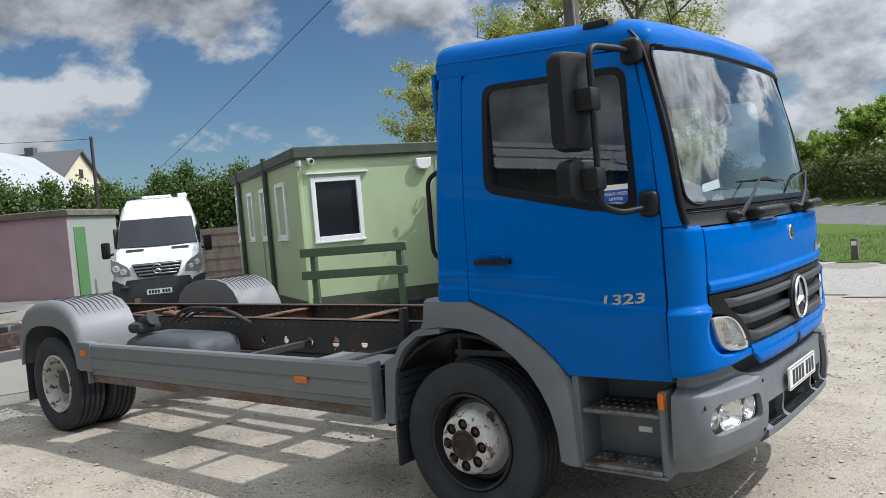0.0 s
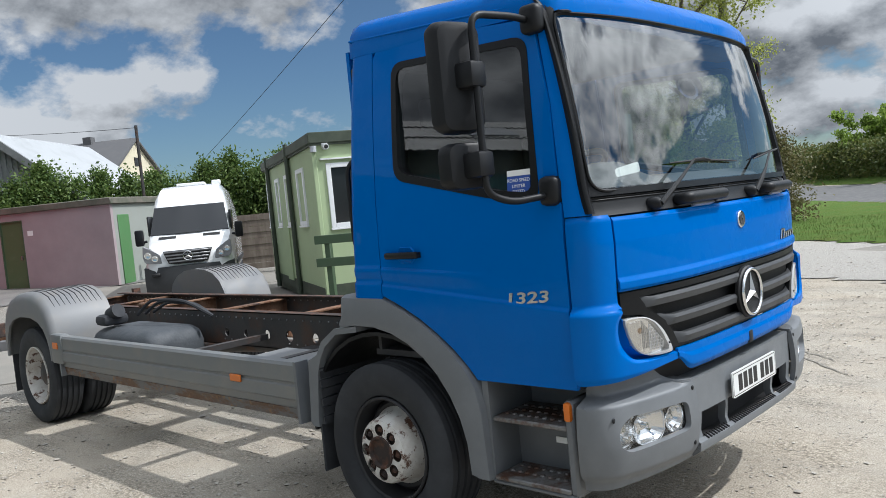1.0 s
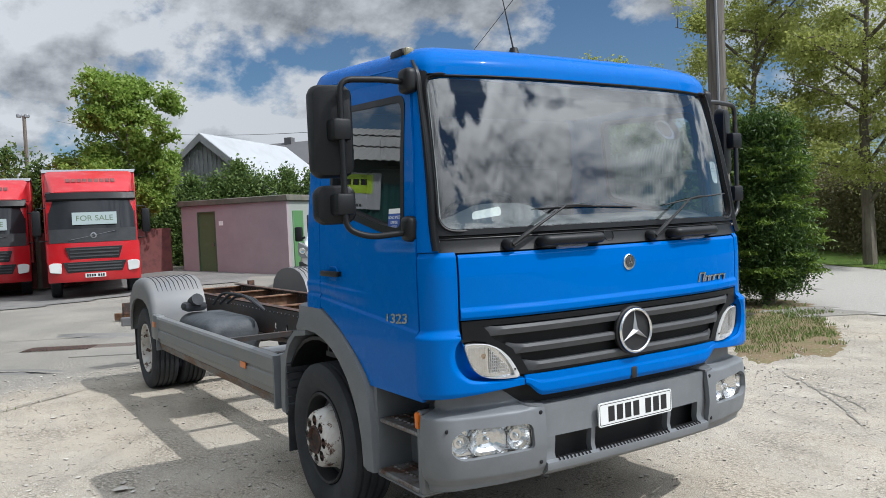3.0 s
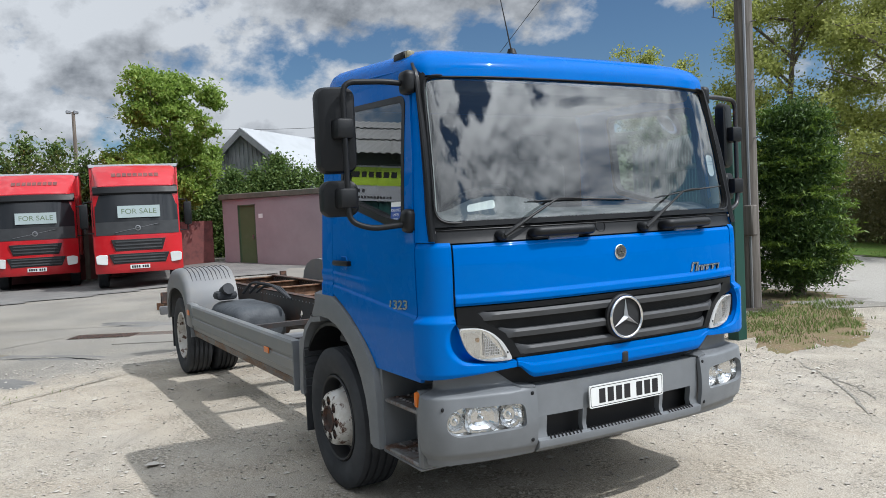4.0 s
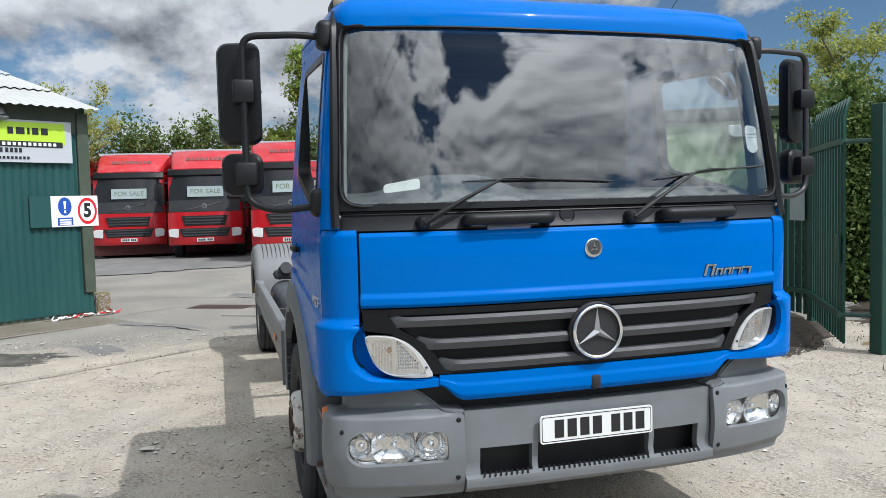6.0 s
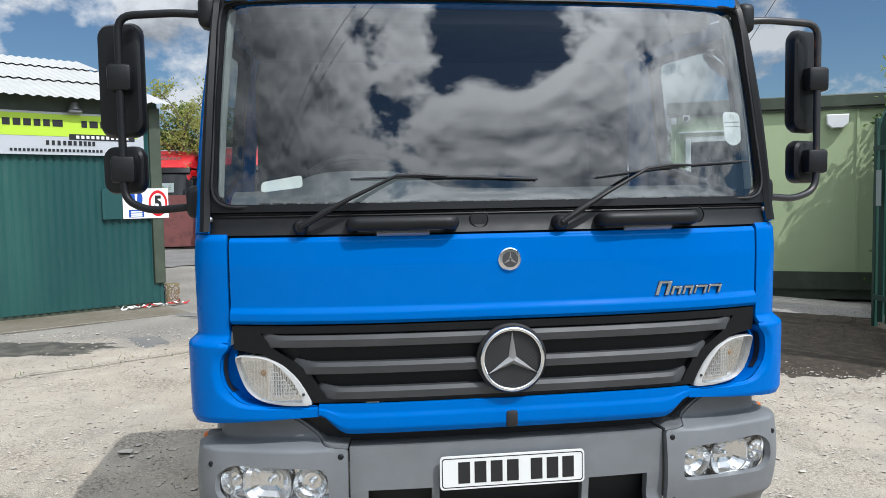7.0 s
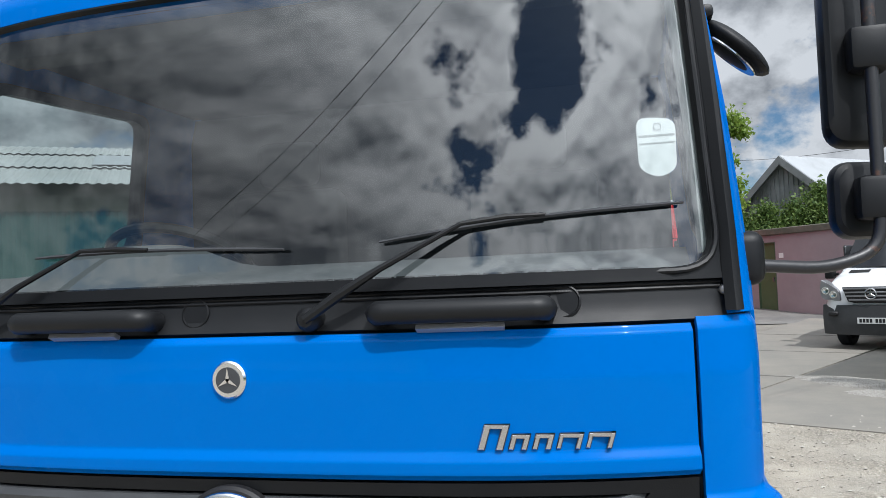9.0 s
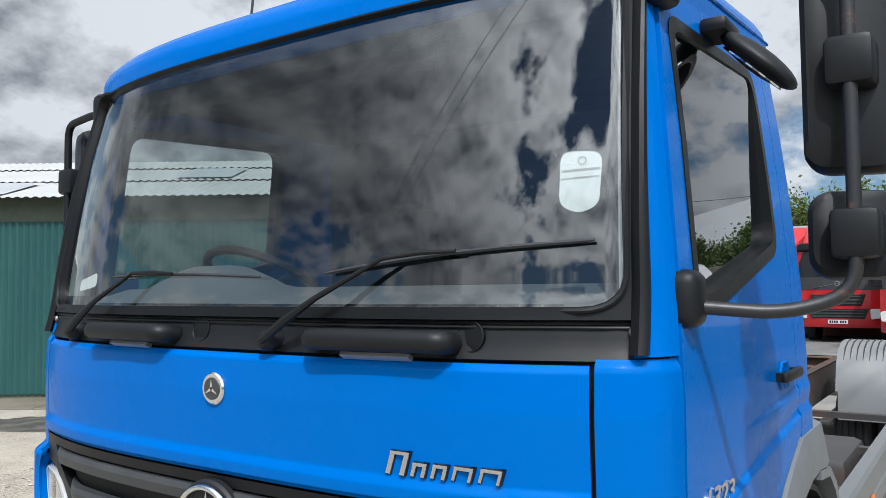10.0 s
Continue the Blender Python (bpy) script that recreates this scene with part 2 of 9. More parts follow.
M["mould"] = k.m
M["interior"] = plastic("cab_interior_grey", (0.035, 0.035, 0.038), 0.7, 200, 0.2)
M["dash"] = plastic("dashboard_grey", (0.095, 0.1, 0.105), 0.6, 300, 0.2)
M["seat_cloth"] = plastic("seat_cloth", (0.02, 0.021, 0.024), 0.9, 300, 0.2)
M["red_paint"] = paint("truck_red", (0.48, 0.008, 0.014), 0.3, 0.7, 0.12, (0.5, 0.2, 0.18))
M["red_box"] = paint("box_red", (0.46, 0.014, 0.022), 0.4, 0.3, 0.25, (0.6, 0.3, 0.28))
M["dark_grey_paint"] = plastic("dark_grey_panel", (0.04, 0.042, 0.045), 0.5, 300, 0.3, 0.4)
k = Mat("padded_grey_vinyl", (0.055, 0.062, 0.07), 0.6, spec=0.35)
k.mixin(k.ramp(k.noise(6, 8), 0.45, 0.75), (0.09, 0.095, 0.1), strength=0.6)
k.bump(k.noise(7, 5), 0.5, 0.03)
M["vinyl"] = k.m
M["steel"] = Mat("steel_grey", (0.3, 0.3, 0.31), 0.4, 0.8).m
# ground
k = Mat("yard_ground", (0.425, 0.378, 0.312), 0.95, spec=0.2)
full = k.ramp(k.noise(1, 1), 0.0, 0.01)
k.mixin(k.ramp(k.noise(0.35, 9, 0.65, distort=0.6), 0.42, 0.62), (0.375, 0.35, 0.305))
k.mixin(k.ramp(k.noise(0.9, 8, 0.7, stretch=(0.35, 1.6, 1)), 0.5, 0.66), (0.28, 0.262, 0.23), strength=0.65)
k.mixin(k.ramp(k.noise(2.2, 9, 0.7), 0.5, 0.7), (0.52, 0.475, 0.405), strength=0.6)
k.mixin(k.ramp(k.noise(0.7, 8, 0.7), 0.6, 0.7), (0.19, 0.175, 0.155), strength=0.6)
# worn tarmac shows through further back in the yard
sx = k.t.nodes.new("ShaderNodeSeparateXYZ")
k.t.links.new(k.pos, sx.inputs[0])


def gmath(op, a, b):
    n = k.t.nodes.new("ShaderNodeMath")
    n.operation = op
    for q, v in enumerate((a, b)):
        if isinstance(v, (int, float)):
            n.inputs[q].default_value = v
        else:
            k.t.links.new(v, n.inputs[q])
    return n.outputs[0]


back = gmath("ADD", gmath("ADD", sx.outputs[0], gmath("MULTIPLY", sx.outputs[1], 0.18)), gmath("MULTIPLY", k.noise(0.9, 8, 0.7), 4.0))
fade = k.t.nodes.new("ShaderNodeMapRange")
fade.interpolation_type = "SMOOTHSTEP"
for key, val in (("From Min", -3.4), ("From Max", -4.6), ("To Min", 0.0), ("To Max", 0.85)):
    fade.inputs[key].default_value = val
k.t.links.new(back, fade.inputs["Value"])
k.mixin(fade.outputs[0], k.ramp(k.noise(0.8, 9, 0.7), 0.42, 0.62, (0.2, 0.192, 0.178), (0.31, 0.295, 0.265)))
# gritty grain: coarse grit in drifts, fine grit everywhere
k.mixin(full, k.ramp(k.noise(110, 5, 0.75), 0.36, 0.64, (0.42, 0.41, 0.39), (1.38, 1.38, 1.38)), "MULTIPLY")
drift = k.ramp(k.noise(1.6, 7, 0.7), 0.44, 0.6)
k.mixin(drift, k.ramp(k.noise(38, 6, 0.7), 0.4, 0.62, (0.45, 0.44, 0.42), (1.28, 1.28, 1.28)), "MULTIPLY")
k.bump(k.noise(70, 9, 0.8), 0.45, 0.02)
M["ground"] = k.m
k = Mat("gravel", (0.42, 0.40, 0.37), 0.95, spec=0.25)
k.mixin(k.ramp(k.noise(45, 5, 0.8), 0.45, 0.6), (0.24, 0.225, 0.2), strength=0.8)
k.mixin(k.ramp(k.noise(60, 3, 0.8), 0.55, 0.7), (0.62, 0.6, 0.56), strength=0.6)
k.bump(k.noise(50, 6, 0.8), 0.8, 0.03)
M["gravel"] = k.m
k = Mat("concrete_slab", (0.2, 0.19, 0.172), 0.9, spec=0.3)
k.mixin(k.ramp(k.noise(0.8, 9, 0.65), 0.4, 0.7), (0.265, 0.245, 0.212), strength=0.8)
k.mixin(k.ramp(k.noise(9, 8, 0.7), 0.52, 0.72), (0.24, 0.225, 0.2), strength=0.5)
k.bump(k.noise(60, 8), 0.3, 0.01)
M["concrete"] = k.m
k = Mat("asphalt", (0.11, 0.11, 0.112), 0.9, spec=0.3)
k.mixin(k.ramp(k.noise(3, 8), 0.45, 0.7), (0.17, 0.168, 0.162))
k.bump(k.noise(120, 4), 0.4, 0.006)
M["asphalt"] = k.m
k = Mat("damp_tarmac", (0.06, 0.055, 0.048), 0.5, spec=0.4)
k.mixin(k.ramp(k.noise(4, 8), 0.45, 0.65), (0.14, 0.125, 0.105))
k.bump(k.noise(70, 6), 0.4, 0.01)
M["damp"] = k.m
k = Mat("algae_concrete", (0.17, 0.15, 0.118), 0.85, spec=0.3)
k.mixin(k.ramp(k.noise(1.1, 8, 0.7), 0.42, 0.62), (0.115, 0.1, 0.07))
k.mixin(k.ramp(k.noise(14, 8, 0.7), 0.55, 0.72), (0.26, 0.24, 0.2), strength=0.6)
k.bump(k.noise(70, 6), 0.4, 0.01)
M["algae"] = k.m
k = Mat("grass_soil", (0.09, 0.17, 0.026), 0.95, spec=0.2)
k.mixin(k.ramp(k.noise(1.3, 8), 0.42, 0.65), (0.13, 0.17, 0.035))
k.mixin(k.ramp(k.noise(30, 6), 0.5, 0.7), (0.05, 0.09, 0.015), strength=0.7)
k.bump(k.noise(60, 8, 0.8), 1.0, 0.05)
M["grass"] = k.m
k = Mat("grass_blade", (0.09, 0.17, 0.025), 0.7)
k.mixin(k.island, (0.2, 0.22, 0.06), strength=0.6)
M["blade"] = k.m
k = Mat("dry_blade", (0.2, 0.17, 0.075), 0.8)
k.mixin(k.island, (0.1, 0.14, 0.03), strength=0.9)
M["dry_blade"] = k.m


def leaf(name, a, b, tr=0.35):
    k = Mat(name, a, 0.55, spec=0.35)
    k.mixin(k.island, b, strength=1.0)
    k.b.inputs["Subsurface Weight"].default_value = 0.0
    t = k.t
    tl = t.nodes.new("ShaderNodeBsdfTranslucent")
    t.links.new(k.last, tl.inputs["Color"])
    mx = t.nodes.new("ShaderNodeMixShader")
    mx.inputs[0].default_value = tr
    t.links.new(k.b.outputs[0], mx.inputs[1])
    t.links.new(tl.outputs[0], mx.inputs[2])
    t.links.new(mx.outputs[0], t.nodes["Material Output"].inputs[0])
    return k.m


M["leaf_dark"] = leaf("leaf_conifer", (0.05, 0.1, 0.026), (0.17, 0.24, 0.065), 0.4)
M["leaf_yew"] = leaf("leaf_yew", (0.022, 0.053, 0.014), (0.09, 0.155, 0.028), 0.3)
M["leaf_bright"] = leaf("leaf_spring", (0.13, 0.22, 0.03), (0.3, 0.4, 0.09), 0.5)
M["leaf_pale"] = leaf("leaf_pale", (0.27, 0.31, 0.075), (0.44, 0.46, 0.15), 0.55)
M["leaf_hedge"] = leaf("leaf_hedge", (0.06, 0.1, 0.022), (0.17, 0.18, 0.055), 0.35)
M["leaf_brown"] = leaf("leaf_brownish", (0.11, 0.115, 0.045), (0.2, 0.17, 0.08), 0.3)
k = Mat("bark", (0.11, 0.09, 0.07), 0.95)
k.mixin(k.ramp(k.noise(9, 8, stretch=(1, 1, 0.25)), 0.4, 0.7), (0.2, 0.175, 0.14))
k.bump(k.noise(25, 8, stretch=(1, 1, 0.2)), 0.8, 0.02)
M["bark"] = k.m
k = Mat("pole_wood", (0.085, 0.073, 0.062), 0.9)
k.mixin(k.ramp(k.noise(16, 9, stretch=(1, 1, 0.06)), 0.4, 0.7), (0.18, 0.165, 0.148))
k.bump(k.noise(40, 8, stretch=(1, 1, 0.06)), 0.5, 0.008)
M["pole"] = k.m
# buildings
k = Mat("cabin_green", (0.40, 0.495, 0.29), 0.7)
k.mixin(k.ramp(k.noise(1.5, 9), 0.45, 0.75), (0.35, 0.425, 0.255), strength=0.7)
k.mixin(k.ramp(k.noise(12, 6), 0.55, 0.75), (0.44, 0.52, 0.33), strength=0.4)
k.bump(k.noise(300, 3), 0.15, 0.003)
M["cabin"] = k.m
k = Mat("cabin_trim_dark", (0.045, 0.06, 0.04), 0.6)
k.mixin(k.ramp(k.noise(4, 8), 0.45, 0.75), (0.085, 0.1, 0.07), strength=0.7)
M["cabin_trim"] = k.m
M["fence_green"] = paint("rail_green", (0.062, 0.105, 0.056), 0.6, 0.0, 0.3, (0.13, 0.15, 0.11), 8)
M["upvc"] = Mat("upvc_white", (0.8, 0.81, 0.82), 0.3).m
M["lime_sign"] = Mat("sign_lime", (0.45, 0.66, 0.04), 0.45).m
M["sign_grey"] = Mat("sign_grey", (0.45, 0.47, 0.5), 0.4).m
# the for sale boards' dimming by the glass is put into this colour
M["board_dim"] = Mat("dimmed_board", (0.3, 0.36, 0.36), 0.3).m
M["sign_blue"] = Mat("sign_blue", (0.012, 0.07, 0.36), 0.4).m
M["sign_red"] = Mat("sign_red", (0.6, 0.01, 0.02), 0.4).m
k = Mat("corrugated_green", (0.016, 0.068, 0.068), 0.45, 0.0, spec=0.35)
k.mixin(k.ramp(k.noise(1.1, 8, stretch=(1, 1, 0.3)), 0.4, 0.75), (0.03, 0.105, 0.092), strength=0.8)
k.mixin(k.ramp(k.noise(6, 8, stretch=(1, 1, 0.15)), 0.6, 0.8), (0.09, 0.15, 0.13), strength=0.4)
M["corrugated"] = k.m
k = Mat("roof_sheet", (0.42, 0.425, 0.42), 0.7)
k.mixin(k.ramp(k.noise(1.2, 9), 0.4, 0.7), (0.36, 0.36, 0.34), strength=0.7)
M["roof_sheet"] = k.m
M["roof_white"] = paint("roof_pale", (0.36, 0.375, 0.39), 0.6, 0.0, 0.6, (0.24, 0.25, 0.25), 1.0)
k = Mat("hut_render", (0.36, 0.29, 0.305), 0.9)
k.mixin(k.ramp(k.noise(1.3, 8), 0.4, 0.7), (0.30, 0.24, 0.255), strength=0.8)
k.bump(k.noise(80, 4), 0.2, 0.005)
M["hut"] = k.m
M["hut_white"] = paint("hut_whitewash", (0.28, 0.3, 0.275), 0.85, 0.0, 0.3)
M["hut_door"] = paint("hut_door_green", (0.085, 0.13, 0.06), 0.6, 0.0, 0.2)
M["hut_door_bright"] = paint("hut_side_door_green", (0.08, 0.2, 0.075), 0.55, 0.0, 0.2)
k = Mat("brick_wall_red", (0.17, 0.06, 0.055), 0.9)
k.mixin(k.ramp(k.noise(4, 8), 0.45, 0.7), (0.1, 0.04, 0.04))
M["brick"] = k.m
k = Mat("old_timber", (0.13, 0.105, 0.085), 0.9)
k.mixin(k.ramp(k.noise(7, 8, stretch=(1, 1, 0.2)), 0.4, 0.7), (0.2, 0.17, 0.14))
M["timber"] = k.m
k = Mat("cladding_grey", (0.2, 0.21, 0.215), 0.7)
k.mixin(k.ramp(k.noise(2, 6), 0.4, 0.7), (0.28, 0.29, 0.295))
M["cladding"] = k.m
M["slate"] = paint("slate_roof", (0.1, 0.1, 0.105), 0.7, 0.0, 0.3, (0.15, 0.15, 0.14), 2)
M["cream"] = paint("cream_render", (0.62, 0.56, 0.42), 0.9, 0.0, 0.2)
M["palisade"] = paint("palisade_green", (0.008, 0.05, 0.036), 0.45, 0.0, 0.3, (0.035, 0.07, 0.05), 6)
M["mesh_black"] = Mat("grille_mesh", (0.008, 0.008, 0.009), 0.6).m
M["lens_grey"] = Mat("beacon_lens", (0.2, 0.18, 0.11), 0.2).m
k = Mat("dry_dirt", (0.2, 0.145, 0.09), 0.95, spec=0.2)
k.mixin(k.ramp(k.noise(3, 8), 0.42, 0.65), (0.15, 0.14, 0.06))
k.mixin(k.ramp(k.noise(30, 6), 0.5, 0.7), (0.3, 0.25, 0.18), strength=0.6)
k.bump(k.noise(50, 8), 0.8, 0.03)
M["dirt"] = k.m
k = Mat("old_tarmac", (0.14, 0.137, 0.132), 0.9, spec=0.3)
k.mixin(k.ramp(k.noise(1.2, 8), 0.42, 0.65), (0.19, 0.184, 0.174))
k.mixin(k.ramp(k.noise(20, 6), 0.5, 0.7), (0.18, 0.175, 0.165), strength=0.6)
k.bump(k.noise(60, 6), 0.5, 0.015)
M["old_tarmac"] = k.m
k = Mat("pebble", (0.5, 0.47, 0.42), 0.9, spec=0.3)
k.mixin(k.island, (0.3, 0.27, 0.235), strength=1.0)
M["pebble"] = k.m

k = Mat("rut_shade_soil", (0.17, 0.158, 0.138), 0.95, spec=0.2)
k.mixin(k.ramp(k.noise(25, 6, 0.8), 0.45, 0.6), (0.4, 0.37, 0.32))
k.bump(k.noise(60, 6), 0.6, 0.02)
M["rut"] = k.m

k = Mat("skirt_edge_rusty", (0.13, 0.13, 0.13), 0.6)
k.mixin(k.ramp(k.noise(7, 9, 0.75, stretch=(0.5, 1, 1.5)), 0.45, 0.58), (0.11, 0.055, 0.028))
k.mixin(k.ramp(k.noise(23, 6), 0.56, 0.66), (0.22, 0.12, 0.055))
k.bump(k.noise(80, 6), 0.4, 0.004)
M["skirt_rusty"] = k.m

M["leaf_spray"] = leaf("leaf_yew_tip", (0.07, 0.13, 0.02), (0.17, 0.25, 0.035), 0.4)

# ---- shaping helpers ----
def part(name, bm, material, parent=None, label="", smooth=40):
    me = bpy.data.meshes.new(name)
    bmesh.ops.recalc_face_normals(bm, faces=bm.faces)
    bm.to_mesh(me)
    bm.free()
    me.materials.append(M[material] if isinstance(material, str) else material)
    ob = new(name, me)
    if smooth:
        me.shade_smooth()
        me.set_sharp_from_angle(angle=radians(smooth))
    if parent is not None:
        ob.parent = parent
    if label:
        ob["label"] = label
    return ob


def raw(name, verts, faces, material, parent=None, label="", smooth=0):
    me = bpy.data.meshes.new(name)
    me.from_pydata(verts, [], faces)
    me.materials.append(M[material] if isinstance(material, str) else material)
    ob = new(name, me)
    if smooth:
        me.shade_smooth()
        me.set_sharp_from_angle(angle=radians(smooth))
    if parent is not None:
        ob.parent = parent
    if label:
        ob["label"] = label
    return ob


def thing(name, label, category, m=None, group="", kind=""):
    ob = new(name)
    ob.empty_display_size = 0.1
    if m is not None:
        ob.matrix_world = m
    return tagged(ob, label, category, group, kind)


def B():
    return bmesh.new()


def box(bm, x0, x1, y0, y1, z0, z1, bevel=0.0, seg=2, m=None):
    vs = [bm.verts.new((x, y, z)) for x in (x0, x1) for y in (y0, y1) for z in (z0, z1)]
    fs = [bm.faces.new([vs[i] for i in f]) for f in ((0, 1, 3, 2), (4, 6, 7, 5), (0, 4, 5, 1), (2, 3, 7, 6), (0, 2, 6, 4), (1, 5, 7, 3))]
    if bevel:
        es = list({e for f in fs for e in f.edges})
        r = bmesh.ops.bevel(bm, geom=es, offset=bevel, segments=seg, affect="EDGES", profile=0.5)
        vs = list({v for f in r["faces"] for v in f.verts} | {v for v in vs if v.is_valid})
    if m is not None:
        bmesh.ops.transform(bm, matrix=m, verts=[v for v in vs if v.is_valid])
    return bm


def prism(bm, pts, axis, a, b, bevel=0.0, seg=2):
    """Extrude a closed 2D outline along axis: x: (y, z); y: (x, z); z: (x, y)."""
    def at(p, h):
        return {"x": (h, p[0], p[1]), "y": (p[0], h, p[1]), "z": (p[0], p[1], h)}[axis]
    lo, hi = [bm.verts.new(at(p, a)) for p in pts], [bm.verts.new(at(p, b)) for p in pts]
    n = len(pts)
    fs = [bm.faces.new(lo), bm.faces.new(hi)]
    for i in range(n):
        fs.append(bm.faces.new((lo[i], lo[(i + 1) % n], hi[(i + 1) % n], hi[i])))
    if bevel:
        es = list(fs[0].edges) + list(fs[1].edges)
        bmesh.ops.bevel(bm, geom=es, offset=bevel, segments=seg, affect="EDGES", profile=0.5)
    return bm


def loft(bm, rings, closed=True, caps=True):
    rs = [[bm.verts.new(p) for p in r] for r in rings]
    n = len(rs[0])
    for a, b in zip(rs, rs[1:]):
        for i in range(n if closed else n - 1):
            j = (i + 1) % n
            try:
                bm.faces.new((a[i], a[j], b[j], b[i]))
            except ValueError:
                pass
    if caps and closed:
        bm.faces.new(rs[0])
        bm.faces.new(rs[-1])
    return bm


def frame_of(d):
    d = Vector(d).normalized()
    up = Vector((0, 0, 1)) if abs(d.z) < 0.95 else Vector((1, 0, 0))
    s = d.cross(up).normalized()
    return s, s.cross(d).normalized()


def round_path(pts, r=0.05, n=5):
    pts = [Vector(p) for p in pts]
    out = [pts[0]]
    for a, b, c in zip(pts, pts[1:], pts[2:]):
        u, w = (a - b), (c - b)
        q = min(r, u.length * 0.45, w.length * 0.45)
        u, w = b + u.normalized() * q, b + w.normalized() * q
        for i in range(n + 1):
            s = i / n
            out.append(u * (1 - s) ** 2 + b * 2 * s * (1 - s) + w * s ** 2)
    out.append(pts[-1])
    return out


def tube(bm, pts, r, seg=8, caps=True):
    pts = [Vector(p) for p in pts]
    rr = r if isinstance(r, (list, tuple)) else [r] * len(pts)
    rings = []
    s0 = None
    for i, p in enumerate(pts):
        d = pts[min(i + 1, len(pts) - 1)] - pts[max(i - 1, 0)]
        if s0 is None:
            s0, u = frame_of(d)
        else:
            dn = d.normalized()
            s0 = (s0 - dn * s0.dot(dn)).normalized()
            u = s0.cross(dn).normalized()
        rings.append([p + (s0 * math.cos(2 * math.pi * k / seg) + u * math.sin(2 * math.pi * k / seg)) * rr[i] for k in range(seg)])
    return loft(bm, rings, True, caps)


def lathe(bm, prof, axis="y", c=(0, 0, 0), seg=32, closed=False):
    """Turn a profile of (radius, height) round an axis through c."""
    rings = []
    for r, h in prof:
        ring = []
        for k in range(seg):
            a = 2 * math.pi * k / seg
            p, q = r * math.cos(a), r * math.sin(a)
            ring.append({"x": (c[0] + h, c[1] + p, c[2] + q), "y": (c[0] + p, c[1] + h, c[2] + q), "z": (c[0] + p, c[1] + q, c[2] + h)}[axis])
        rings.append(ring)
    if closed:
        rings.append(rings[0])
    return loft(bm, rings, True, not closed)


def sheet(bm, f, nu, nv):
    """An open surface f(u, v), u and v from 0 to 1."""
    g = [[bm.verts.new(f(i / nu, j / nv)) for j in range(nv + 1)] for i in range(nu + 1)]
    for i in range(nu):
        for j in range(nv):
            bm.faces.new((g[i][j], g[i + 1][j], g[i + 1][j + 1], g[i][j + 1]))
    return bm


def thicken(bm, t, c=(0.5, 0.0)):
    """Give an open surface a thickness |t| towards the upright line through c."""
    bmesh.ops.recalc_face_normals(bm, faces=bm.faces)
    bm.normal_update()
    verts, faces = list(bm.verts), list(bm.faces)
    rim = [e for e in bm.edges if len(e.link_faces) == 1]
    sign = 0.0
    for v in verts:
        sign += v.normal.dot(Vector((c[0] - v.co.x, c[1] - v.co.y, 0)))
    k = abs(t) if sign > 0 else -abs(t)
    twin = {v: bm.verts.new(v.co + v.normal * k) for v in verts}
    for f in faces:
        bm.faces.new([twin[v] for v in reversed(f.verts)])
    for e in rim:
        a, b = e.verts
        bm.faces.new((a, b, twin[b], twin[a]))
    return bm


def rrect(w, h, r, n=5, cx=0.0, cy=0.0):
    pts = []
    for sx, sy, a0 in ((1, 1, 0), (-1, 1, 90), (-1, -1, 180), (1, -1, 270)):
        for i in range(n + 1):
            a = radians(a0 + 90 * i / n)
            pts.append((cx + sx * (w / 2 - r) + r * math.cos(a), cy + sy * (h / 2 - r) + r * math.sin(a)))
    return pts


def lerp(a, b, t):
    return a + (b - a) * t


def smooth(a, b, x):
    t = min(1, max(0, (x - a) / (b - a)))
    return t * t * (3 - 2 * t)


def text(name, body, size, material, parent, m, depth=0.001, label="", align="CENTER", stretch=1.0, slant=0.0, bold=0.0, width=0.0):
    cu = bpy.data.curves.new(name, "FONT")
    cu.body, cu.size, cu.extrude, cu.align_x, cu.align_y = body, size, depth, align, "CENTER"
    cu.shear, cu.offset = slant, bold
    ob = new(name, cu)
    dg = bpy.context.evaluated_depsgraph_get()
    me = bpy.data.meshes.new_from_object(ob.evaluated_get(dg))
    bpy.data.objects.remove(ob)
    me.materials.clear()
    me.materials.append(M[material])
    if width:
        xs = [v.co.x for v in me.vertices]
        stretch = width / (max(xs) - min(xs))
    ob = new(name, me)
    ob.parent = parent
    ob.matrix_local = m @ Matrix.Diagonal((stretch, 1, 1, 1))
    if label:
        ob["label"] = label
    return ob


# the yard's own axes: along the sheds and across
YA = radians(-28.5)
E1, E2 = Vector((math.cos(YA), math.sin(YA), 0)), Vector((-math.sin(YA), math.cos(YA), 0))


# ---- ground ----

def gz(x, y):
    """Height of the ground: the yard rises gently towards the hut; verge and road rise beyond the entrance."""
    z = 0.055 * min(8.0, max(0.0, -x - 17.0)) * smooth(-1.0, 4.0, y)
    s = 0.8 * x + 0.6 * y
    return z + 0.1 * smooth(7, 13.1, s) + 0.22 * smooth(13.1, 20.5, s) + 0.36 * smooth(20.8, 23.5, s)


